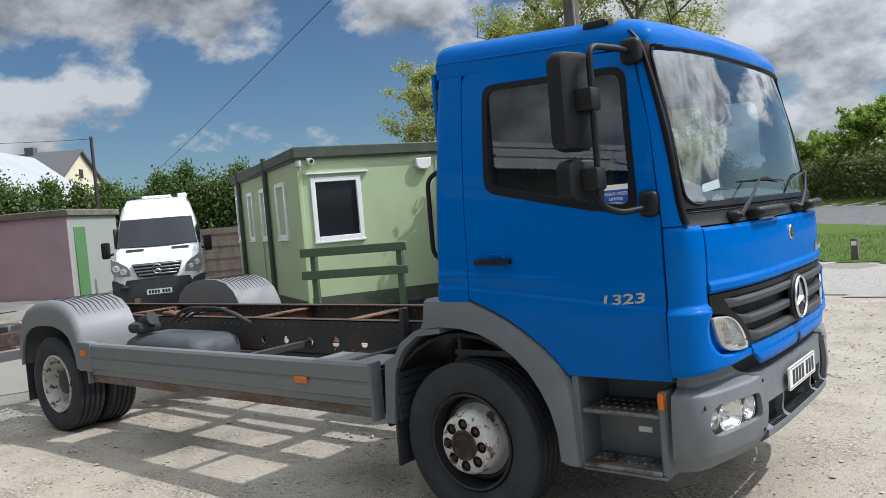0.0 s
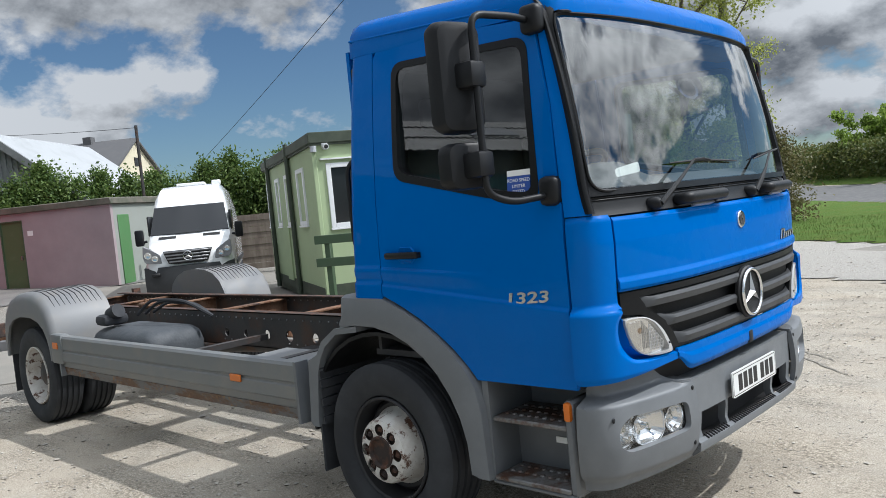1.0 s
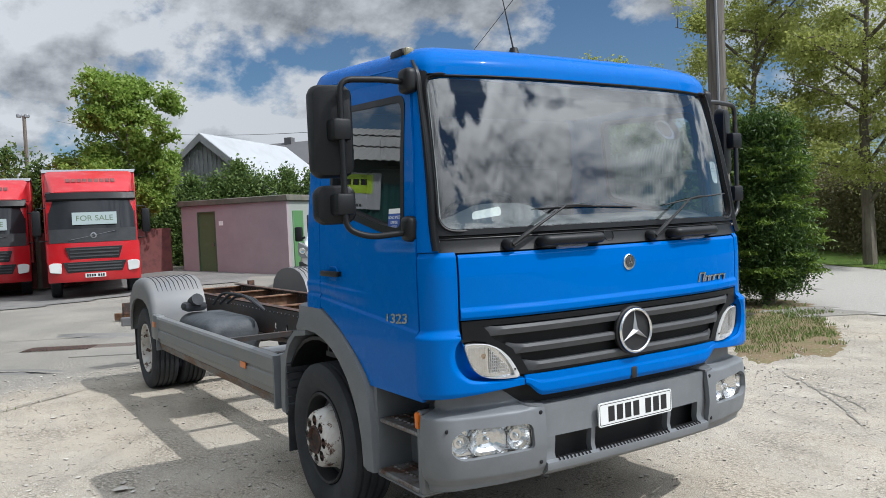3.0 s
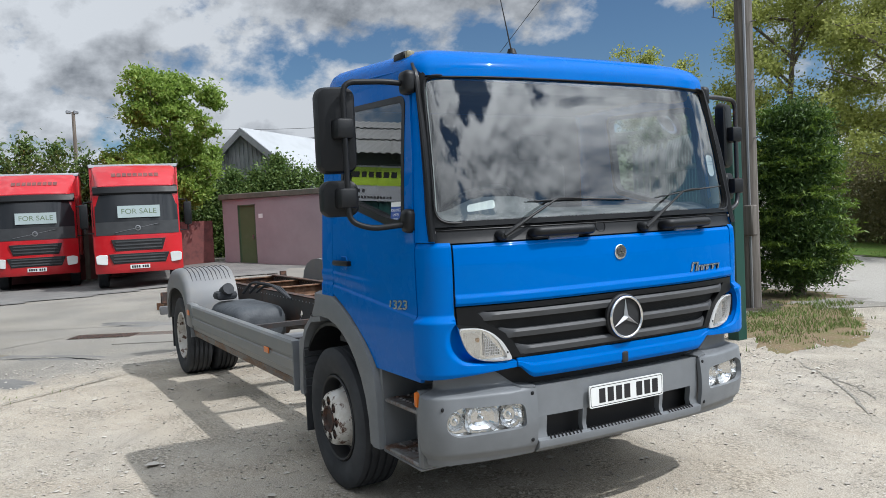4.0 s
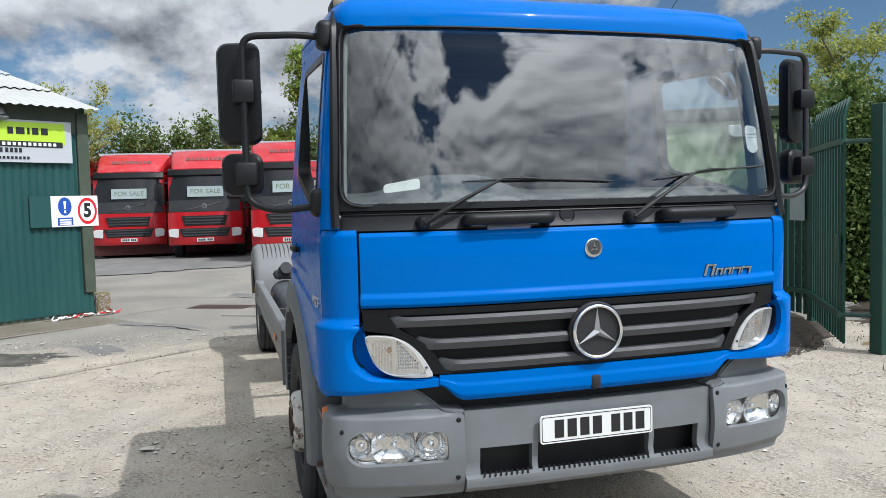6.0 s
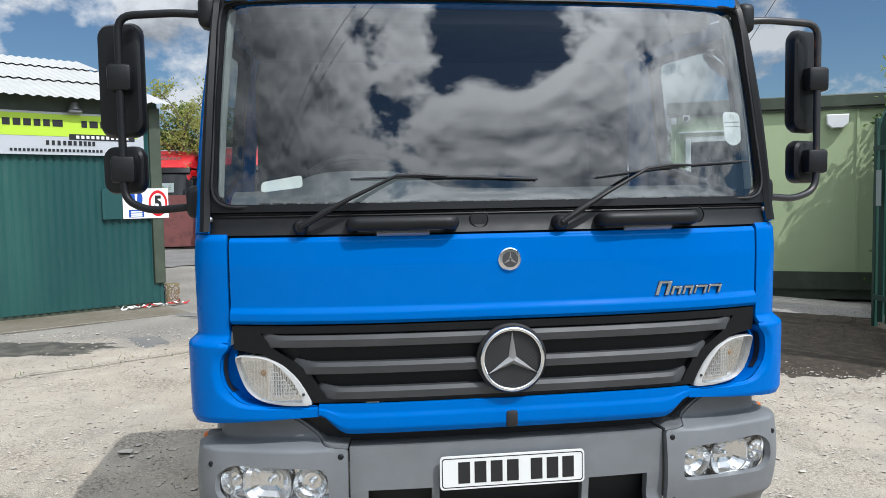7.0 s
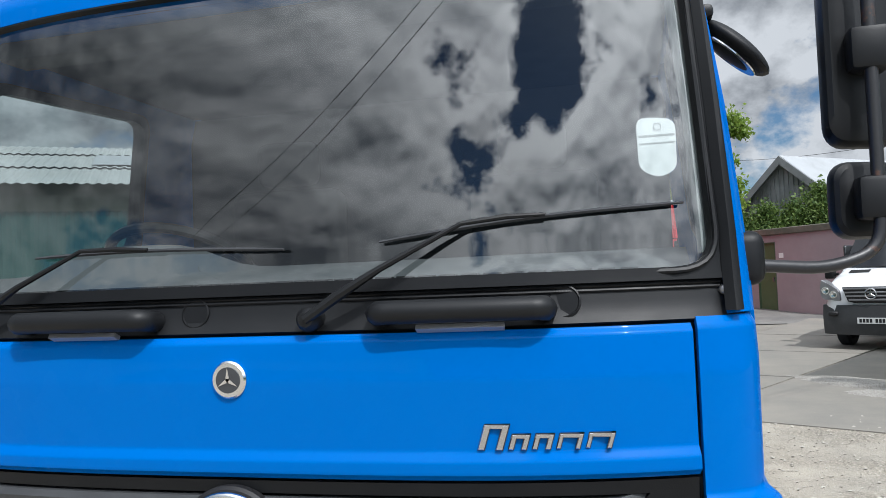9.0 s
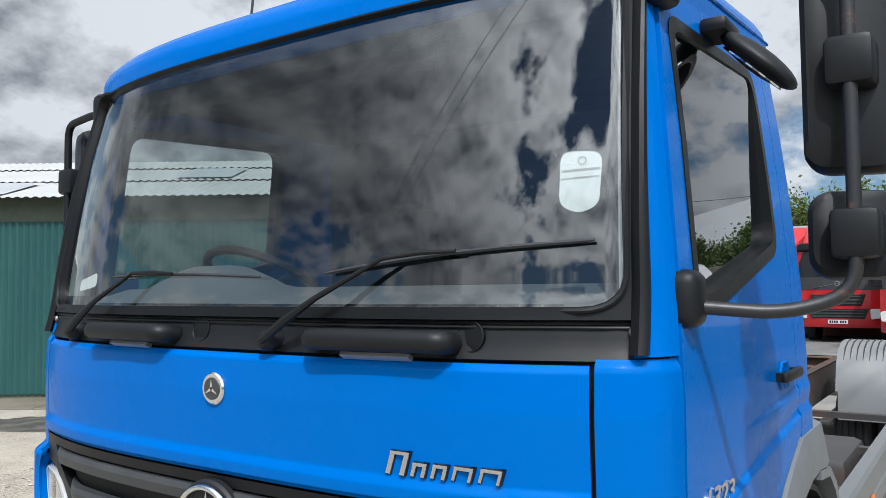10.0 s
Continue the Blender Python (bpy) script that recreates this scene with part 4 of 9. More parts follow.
def shed():
    """Local x along the wall from the corner towards the road, local y into the building is negative."""
    L, H, D = 17.0, 3.25, 8.4
    t = thing("workshop_shed", "dark green corrugated steel workshop with pale sheet roof", "building", pose(-9.0, -3.5, 0.0, 0, 0, SHED_TURN))
    bm = B()
    corrugated_wall(bm, L, 0.06, 2.84, 0.115, 0.03, 0.0)
    part("wall_cladding", bm, "corrugated", t, "green corrugated steel cladding", smooth=0)
    bm = B()
    box(bm, 0, L, -0.06, 0.024, 2.83, H)
    part("wall_band", bm, "cabin_trim", t, "dark green band under the eaves")
    bm = B()
    box(bm, 0.0, L, -0.12, -0.004, -0.1, 2.76)
    part("wall_core", bm, "cabin_trim", t)
    bm = B()
    box(bm, -0.08, 0.1, -0.1, 0.06, 0.36, H - 0.1, 0.01, 1)
    part("corner_trim", bm, "cabin_trim", t)
    bm = B()
    prism(bm, [(0.0, -0.1), (-D, -0.1), (-D, H), (-D / 2, H + 1.22), (0.0, H)], "x", -0.06, -0.002)
    part("end_wall", bm, "corrugated", t)
    bm = B()
    prism(bm, [(0.0, -0.1), (-D, -0.1), (-D, H), (-D / 2, H + 1.22), (0.0, H)], "x", L + 0.002, L + 0.06)
    part("end_wall", bm, "corrugated", t)
    bm = B()
    box(bm, 0, L, -D, -D + 0.06, -0.1, H)
    part("back_wall", bm, "corrugated", t)
    # two slopes of corrugated roof sheet, in lapped courses
    slope = 1.22 / (D / 2)
    for side in (1, -1):
        for c in range(3):
            bm = B()
            ya, yb = 0.34 - c * 1.62, 0.34 - (c + 1) * 1.62 - 0.12
            n = int((L + 0.8) / 0.146 * 4)
            lo, hi = [], []
            for i in range(n + 1):
                x = -0.18 + (L + 0.53) * i / n
                w = 0.025 * (0.5 + 0.5 * math.cos(2 * math.pi * x / 0.146))
                for row, y, dz in ((lo, ya, 0.03), (hi, max(yb, -D / 2), 0.0)):
                    z = H + 0.0 - slope * (y) + w + dz
                    yy = y if side == 1 else -D - y
                    row.append(bm.verts.new((x, yy, z)))
            for i in range(n):
                bm.faces.new((lo[i], lo[i + 1], hi[i + 1], hi[i]))
            part("roof_course", bm, "roof_sheet", t, "pale grey corrugated roof sheets", smooth=0)
    for x0, c in ((3.0, 1), (6.3, 1), (9.5, 0), (12.4, 1)):
        bm = B()
        y0, y1 = 0.2 - 1.62 * c, -1.0 - 1.62 * c
        sheet(bm, lambda u, v: (x0 + 1.0 * u, lerp(y0, y1, v), H - slope * lerp(y0, y1, v) + 0.07), 1, 1)
        part("roof_light", bm, "roof_white", t, "clear white roof light sheet")
    # lamp under the eaves above the sign
    for x in (1.22,):
        lp = new("wall_light")
        lp.parent = t
        bm = B()
        box(bm, x - 0.1, x + 0.1, 0.02, 0.2, 2.99, 3.05, 0.02, 1)
        tube(bm, [(x, 0.12, 3.05), (x, 0.12, 3.15)], [0.09, 0.05], 10)
        part("lamp_body", bm, "steel", lp)
    return t


shed()


def shed_signs():
    base = pose(-9.0, -3.5, 0.0, 0, 0, SHED_TURN)
    t = thing("trade_sign", "lime and grey trade sign board fixed to the green shed", "sign", base @ pose(0.2, 0.06, 2.38))
    w, h = 2.22, 0.62
    bm = B()
    box(bm, 0, w, 0, 0.02, 0, h)
    part("board", bm, "sign_grey", t)
    bm = B()
    box(bm, 0.1, w - 0.14, 0.0205, 0.024, 0.27, h - 0.03)
    part("lime_panel", bm, "lime_sign", t, "lime green upper panel")
    bm = B()
    box(bm, 0.14, 1.1, 0.0245, 0.026, 0.225, 0.31)
    part("black_strip", bm, "ink", t)

    def bars(rows, mat, gap):
        for x0, widths, z, bh in rows:
            x = x0
            for bw in widths:
                bm = B()
                box(bm, x - bw, x, 0.0265, 0.0285, z - bh / 2, z + bh / 2)
                part("lettering_bar", bm, mat, t)
                x -= bw + gap
    bars(((1.98, (0.1, 0.1, 0.1, 0.09, 0.09, 0.14), 0.46, 0.1), (0.92, (0.08, 0.12, 0.035, 0.09, 0.1), 0.46, 0.1), (1.42, (0.042,) * 5, 0.175, 0.065), (1.12, (0.042,) * 3, 0.175, 0.065)), "ink", 0.036)
    bars(((0.9, (0.042,) * 3, 0.175, 0.065), (1.9, (0.036,) * 23, 0.065, 0.04)), "ink", 0.02)
    bars(((1.0, (0.042,) * 11, 0.268, 0.045),), "paper", 0.03)
    # speed and caution notice at the corner
    s = thing("speed_sign", "white notice with a red ringed five and a blue panel", "sign", base @ pose(-0.16, 0.075, 1.42) @ Matrix.Diagonal((0.735, 1, 1, 1)))
    bm = B()
    box(bm, 0.0, 0.98, -0.012, 0.0, -0.01, 0.46)
    part("board", bm, "paper", s)
    bm = B()
    box(bm, 0.99, 1.4, -0.015, 0.0, -0.01, 0.46)
    part("side_panel", bm, "corrugated", s, "green painted side panel")
    bm = B()
    ring = [(0.205 * math.cos(a), 0.205 * math.sin(a)) for a in [2 * math.pi * i / 40 for i in range(40)]]
    inner = [(0.16 * math.cos(a), 0.16 * math.sin(a)) for a in [2 * math.pi * i / 40 for i in range(40)]]
    loft(bm, [[(0.23 + x, yy, 0.225 + z) for x, z in rr] for rr, yy in ((ring, 0.001), (ring, 0.004), (inner, 0.004), (inner, 0.001))], True, False)
    part("red_ring", bm, "sign_red", s)
    text("numeral", "5", 0.29, "ink", s, Matrix.Translation((0.23, 0.003, 0.225)) @ pose(0, 0, 0, 90, 0, 180), stretch=1.15, bold=0.012)
    bm = B()
    lathe(bm, [(0.0, 0.001), (0.14, 0.001), (0.14, 0.004), (0.0, 0.004)], "y", (0.7, 0, 0.3), 28)
    box(bm, 0.54, 0.86, 0.001, 0.004, 0.01, 0.13)
    part("blue_panel", bm, "sign_blue", s)
    bm = B()
    prism(bm, [(0.67, 0.38), (0.73, 0.38), (0.715, 0.26), (0.685, 0.26)], "y", 0.0045, 0.006)
    box(bm, 0.68, 0.72, 0.0045, 0.006, 0.2, 0.24)
    for z in (0.095, 0.06, 0.03):
        box(bm, 0.58, 0.82, 0.0045, 0.006, z - 0.01, z + 0.01)
    part("white_mark", bm, "paper", s)
    # parking notice further along the wall
    q = thing("parking_notice", "long white parking notice on the green shed", "sign", base @ pose(2.43, 0.06, 1.58))
    bm = B()
    box(bm, 0, 1.62, 0, 0.012, 0, 0.2)
    part("board", bm, "paper", q)
    text("wording", "CUSTOMER PARKING", 0.13, "ink", q, Matrix.Translation((0.81, 0.014, 0.1)) @ pose(0, 0, 0, 90, 0, 180), stretch=1.1, bold=0.004)


shed_signs()


def hut():
    t = thing("rendered_hut", "low pink rendered hut with grey-green flat roof edge", "hut", pose(-23.77, 4.15, 0.0, 0, 0, -57.84))
    # local -x runs back, local y along the front
    W, D, H, g = 4.5, 2.7, 2.6, 0.2
    bm = B()
    y0, y1, zt = 0.717, 1.506, 2.39
    for a, b, za, zb in ((0, y0, g, H), (y1, W, g, H), (y0, y1, zt, H)):
        box(bm, -0.12, 0, a, b, za, zb)
    part("front_wall", bm, "hut", t)
    bm = B()
    box(bm, -D, -0.12, W - 0.12, W, g, H)
    box(bm, -D, -0.12, 0, 0.12, g, H)
    box(bm, -D, -D + 0.12, 0.12, W - 0.12, g, H)
    part("side_wall", bm, "hut_white", t, "whitewashed side wall")
    bm = B()
    box(bm, -D - 0.1, 0.1, -0.1, W + 0.1, H + 0.004, H + 0.2, 0.02, 1)
    part("roof", bm, "hut_roof", t, "flat roof with grey-green fascia")
    bm = B()
    box(bm, -0.09, -0.04, y0 + 0.03, y1 - 0.03, g, zt - 0.02)
    d = part("door", bm, "hut_door", t, "dark green timber door")
    bm = B()
    box(bm, -0.04, 0.01, y1 - 0.16, y1 - 0.12, 1.2, 1.32)
    part("door_handle", bm, "steel", d)
    bm = B()
    for a, b, za, zb in ((y0, y0 + 0.03, g, zt), (y1 - 0.03, y1, g, zt), (y0, y1, zt - 0.03, zt)):
        box(bm, -0.11, 0.012, a, b, za, zb)
    part("door_frame", bm, "fence_green", t)
    bm = B()
    box(bm, -0.86, -0.29, W, W + 0.03, g, 2.28, 0.01, 1)
    part("side_door", bm, "hut_door_bright", t, "bright green side door")
    bm = B()
    box(bm, 0.001, 0.01, 1.66, 1.84, 1.9, 2.05)
    part("notice", bm, "paper", t)


hut()


def boundary_walls():
    t = thing("boundary_wall", "dark red brick boundary wall with a timber post", "wall", pose(-23.6, 3.7, 0, 0, 0, 0), kind="structure")
    t.matrix_world = Matrix.Identity(4)
    bm = B()
    box(bm, -24.6, -24.35, -9, 3.9, 0.1, 1.9)
    part("wall", bm, "brick", t)
    for y in (2.1, -0.4):
        bm = B()
        box(bm, -24.34, -24.2, y, y + 0.14, 0.1, 1.95)
        part("post", bm, "timber", t)
    # woven timber panels between hut and cabin
    f = thing("panel_fence", "weathered brown woven timber panel fence", "fence", pose(-19.7, 8.2, 0.15, 0, 0, 52))
    for i in range(5):
        for k in range(9):
            bm = B()
            z = 0.05 + k * 0.19
            box(bm, i * 1.85 + 0.06, i * 1.85 + 1.8, -0.012 + 0.02 * (k % 2), 0.012 + 0.02 * (k % 2), z, z + 0.185)
            part("slat", bm, "timber", f, smooth=0)
        bm = B()
        box(bm, i * 1.85 - 0.05, i * 1.85 + 0.05, -0.05, 0.05, -0.1, 1.9)
        part("post", bm, "timber", f)


boundary_walls()


def barn():
    t = thing("barn", "old barn with pale sheet roof and grey boarded gable", "barn", pose(-28.5, 6.4, 0.4, 0, 0, 0))
    ax = Vector((-3.8, 4.4, 0)).normalized()
    m = Matrix.Translation((-28.5, 6.4, 0.4)) @ pose(0, 0, 0, 0, 0, math.degrees(math.atan2(ax.y, ax.x)))
    t.matrix_world = m
    w, ridge, eave, L = 4.2, 5.25, 1.9, 7.0
    bm = B()
    prism(bm, [(-w, 0), (w, 0), (w, eave), (0, ridge), (-w, eave)], "x", 0.0, 0.1)
    part("gable_wall", bm, "cladding", t)
    n = 40
    for i in range(n):
        y = -w + 2 * w * (i + 0.5) / n
        bm = B()
        top = ridge - abs(y) / w * (ridge - eave) - 0.12
        box(bm, -0.035, -0.002, y - 0.06, y + 0.06, 0.0, top)
        part("board", bm, "cladding", t, smooth=0)
    bm = B()
    for s in (1, -1):
        box(bm, 0.1, L, s * w - 0.05, s * w + 0.05, 0, eave)
    box(bm, L - 0.1, L, -w, w, 0, eave)
    part("side_wall", bm, "cladding", t)
    for s in (1, -1):
        bm = B()
        prism(bm, [(0, ridge + 0.02), (s * (w + 0.3), eave - 0.2), (s * (w + 0.3), eave - 0.08), (0, ridge + 0.14)], "x", -0.25, L + 0.2)
        part("roof", bm, "roof_white", t, "pale corrugated roof slope")
    bm = B()
    for s in (1, -1):
        prism(bm, [(0, ridge - 0.2), (s * (w + 0.3), eave - 0.42), (s * (w + 0.3), eave - 0.1), (0, ridge + 0.12)], "x", -0.29, -0.252)
    part("barge_board", bm, "cladding", t)


barn()


def house():
    t = thing("house", "cream rendered house with a slate roof", "house", pose(-40.0, 14.1, 0.5, 0, 0, 38))
    w, ridge, eave, L = 2.3, 6.1, 4.6, 3.2
    bm = B()
    prism(bm, [(-w, 0), (w, 0), (w, eave), (0, ridge), (-w, eave)], "x", -L, L)
    part("wall", bm, "cream", t)
    for s in (1, -1):
        bm = B()
        prism(bm, [(0, ridge + 0.03), (s * (w + 0.3), eave - 0.2), (s * (w + 0.3), eave - 0.08), (0, ridge + 0.15)], "x", -L - 0.2, L + 0.2)
        part("roof", bm, "slate", t, "dark slate roof slope")
    bm = B()
    box(bm, 0.5, 0.95, -0.22, 0.22, ridge - 0.2, ridge + 0.42)
    part("chimney", bm, "slate", t)
    bm = B()
    box(bm, L + 0.002, L + 0.04, -0.2, 0.2, 4.75, 5.2)
    part("window", bm, "dark_glass", t)


house()

# ---- the blue lorry; x forwards from the front axle, y to its left ----
lorry = thing("lorry", "blue chassis cab lorry with grey bumpers and a bare rear frame", "lorry")


def table(z, rows):
    for (a, p), (b, q) in zip(rows, rows[1:]):
        if z <= b:
            t = max(0.0, (z - a) / (b - a))
            return p + (q - p) * t
    return rows[-1][1]


FRONT = ((0.4, 1.40), (0.62, 1.415), (0.95, 1.418), (1.2, 1.42), (1.43, 1.425), (1.53, 1.42), (1.56, 1.405), (1.66, 1.385), (1.96, 1.342), (2.2, 1.295), (2.40, 1.235))
WIDE = ((0.4, 1.09), (1.0, 1.105), (1.45, 1.108), (1.7, 1.098), (2.0, 1.072), (2.2, 1.05), (2.42, 1.02), (2.5, 1.008))


def front_x(z):
    """Foremost x of the cab; the windscreen is one smooth curve."""
    if z > 1.66:
        h = z - 1.66
        return 1.385 - 0.103 * h - 0.135 * h * h
    return table(z, FRONT)


def side_y(x, z):
    """Half width of the cab, with the two pressed ledges along the doors."""
    low, high = 1.285 - 0.098 * x, 1.362 - 0.055 * x
    ledge = 0.011 * (1 - smooth(low - 0.004, low + 0.016, z)) * smooth(low - 0.34, low - 0.06, z)
    scoop = 0.008 * (1 - smooth(high - 0.004, high + 0.014, z)) * smooth(high - 0.07, high - 0.012, z) * (1 - smooth(0.3, 0.8, x))
    return table(z, WIDE) + ledge + scoop


def P(s, z, off=0.0):
    """The cab's skin at distance s round from the middle of the front, at height z."""
    sg = -1 if s < 0 else 1
    s = abs(s)
    f = front_x(z)
    if s <= 0.975:
        y = s
        x = f - 0.105 * (s / 0.97) ** 3.3
        sl = 0.105 * 3.3 / 0.97 * (s / 0.97) ** 2.3
        nx, ny = 1.0, sl
    else:
        x0 = f - 0.105 * (0.975 / 0.97) ** 3.3
        w = table(z, WIDE)
        xs = x0 - 0.15
        if s <= 1.2:
            t = (s - 0.975) / 0.225
            c = (x0 - 0.03, w)
            x = (1 - t) ** 2 * x0 + 2 * t * (1 - t) * c[0] + t * t * xs
            y = (1 - t) ** 2 * 0.975 + 2 * t * (1 - t) * c[1] + t * t * w
            dx = 2 * (1 - t) * (c[0] - x0) + 2 * t * (xs - c[0])
            dy = 2 * (1 - t) * (c[1] - 0.975) + 2 * t * (w - c[1])
            nx, ny = dy, -dx
        else:
            x, y = xs - (s - 1.2), side_y(xs - (s - 1.2), z)
            nx, ny = 0.0, 1.0
    q = math.hypot(nx, ny)
    return (x + nx / q * off, sg * (y + ny / q * off), z)


def s_of(x, z):
    """The s at which the skin's side has the given x."""
    return 1.2 + front_x(z) - 0.105 * (0.975 / 0.97) ** 3.3 - 0.15 - x


def skin(name, s0, s1, z0, z1, nu, nv, material, parent=None, label="", off=0.0, thick=0.014, wave=None):
    """A panel of the skin; s0, s1 may depend on z."""
    bm = B()

    def f(u, v):
        z = lerp(z0, z1, v)
        a = s0(z) if callable(s0) else s0
        b = s1(z) if callable(s1) else s1
        o = off(v, z) if callable(off) else off
        return P(lerp(a, b, u), z, o)
    sheet(bm, f, nu, nv)
    if thick:
        thicken(bm, -thick)
    return part(name, bm, material, parent or lorry, label, smooth=35)


def ring_at(poly, c, angles):
    """Where rays from c at the given angles meet the closed outline poly."""
    out = []
    n = len(poly)
    for a in angles:
        dx, dz = math.cos(a), math.sin(a)
        best = None
        for i in range(n):
            (x0, z0), (x1, z1) = poly[i], poly[(i + 1) % n]
            ex, ez = x1 - x0, z1 - z0
            den = dx * ez - dz * ex
            if abs(den) < 1e-9:
                continue
            t = ((x0 - c[0]) * ez - (z0 - c[1]) * ex) / den
            u = ((x0 - c[0]) * dz - (z0 - c[1]) * dx) / den
            if t > 0 and -1e-6 <= u <= 1 + 1e-6 and (best is None or t < best):
                best = t
        out.append((c[0] + dx * best, c[1] + dz * best))
    return out


def soften(poly, r, n=4):
    """Round the corners of a closed outline."""
    out = []
    m = len(poly)
    for i in range(m):
        a, b, c = (Vector(poly[(i + k) % m]).to_2d() for k in (-1, 0, 1))
        u, w = a - b, c - b
        q = min(r, u.length * 0.45, w.length * 0.45)
        u, w = b + u.normalized() * q, b + w.normalized() * q
        for k in range(n + 1):
            t = k / n
            p = u * (1 - t) ** 2 + b * 2 * t * (1 - t) + w * t * t
            out.append((p.x, p.y))
    return out


def spread(angles, gap=0.006):
    out = []
    for a in sorted(angles):
        if not out or a - out[-1] > gap:
            out.append(a)
    return out


def pierced(outer, hole, c, rings, lift, turns=80):
    """A surface between an outline and a hole in it; lift turns (x, z) into a place."""
    ang = spread([math.atan2(z - c[1], x - c[0]) for x, z in outer + hole] + [-math.pi + 0.003 + i * 2 * math.pi / turns for i in range(turns)])
    a, b = ring_at(outer, c, ang), ring_at(hole, c, ang)
    bm = B()
    rs = []
    for k in range(rings + 1):
        t = k / rings
        rs.append([bm.verts.new(lift(lerp(p[0], q[0], t), lerp(p[1], q[1], t))) for p, q in zip(a, b)])
    n = len(ang)
    for p, q in zip(rs, rs[1:]):
        for i in range(n):
            j = (i + 1) % n
            bm.faces.new((p[i], p[j], q[j], q[i]))
    return bm


# -- cab skin --
def bonnet_off(v, z):
    """Flat flap with a chamfered step above its foot and turned edges."""
    step = 0.012 * min(1.0, max(0.0, (1.286 - z) / 0.02))
    return step - 0.012 * (1 - smooth(1.228, 1.242, z)) - 0.010 * smooth(1.512, 1.528, z)


skin("bonnet_flap", -0.968, 0.968, 1.228, 1.528, 48, 75, "blue", label="blue front flap with a crease along its foot", off=bonnet_off)
cowl = skin("cowl_panel", -1.13, 1.13, 1.536, 1.622, 56, 6, "black_plastic", label="matt black panel below the windscreen", off=lambda v, z: -0.012 - 0.004 * v)
skin("windscreen", lambda z: -lerp(1.034, 1.018, (z - 1.64) / 0.75), lambda z: lerp(1.034, 1.018, (z - 1.64) / 0.75), 1.612, 2.385, 80, 24, "screen", label="large clear windscreen", off=-0.018, thick=0)


def screen_seal():
    outer = [(-1.042, 1.616), (1.042, 1.616), (1.036, 2.405), (-1.036, 2.405)]
    hole = soften([(-1.024, 1.642), (1.024, 1.642), (1.004, 2.37), (-1.004, 2.37)], 0.085, 6)
    bm = pierced(outer, hole, (0.0, 2.03), 2, lambda s, z: P(s, z, 0.0))
    thicken(bm, -0.02)
    part("windscreen_seal", bm, "black_trim", lorry, "black rubber windscreen surround")
    # a fine raised bead round the pane
    pts = [P(s, z, 0.004) for s, z in soften([(-1.03, 1.634), (1.03, 1.634), (1.01, 2.377), (-1.01, 2.377)], 0.09, 7)]
    bm = B()
    tube(bm, pts + [pts[0]], 0.006, 6)
    part("seal_bead", bm, "black_plastic", lorry)


screen_seal()


LAMP = tuple((a, b - 0.01) for a, b in ((0.69, 0.952), (0.776, 0.952), (0.847, 0.961), (0.887, 0.976), (0.919, 1.004), (0.9425, 1.055), (0.962, 1.128), (0.90, 1.128), (0.847, 1.122), (0.792, 1.096), (0.744, 1.05), (0.712, 0.999)))


def along(pts, t):
    """The point at share t of an open line."""
    d = [0.0]
    for a, b in zip(pts, pts[1:]):
        d.append(d[-1] + math.hypot(b[0] - a[0], b[1] - a[1]))
    q = t * d[-1]
    for k, (a, b) in enumerate(zip(pts, pts[1:])):
        if q <= d[k + 1] + 1e-9:
            w = (q - d[k]) / (d[k + 1] - d[k])
            return lerp(a[0], b[0], w), lerp(a[1], b[1], w)
    return pts[-1]


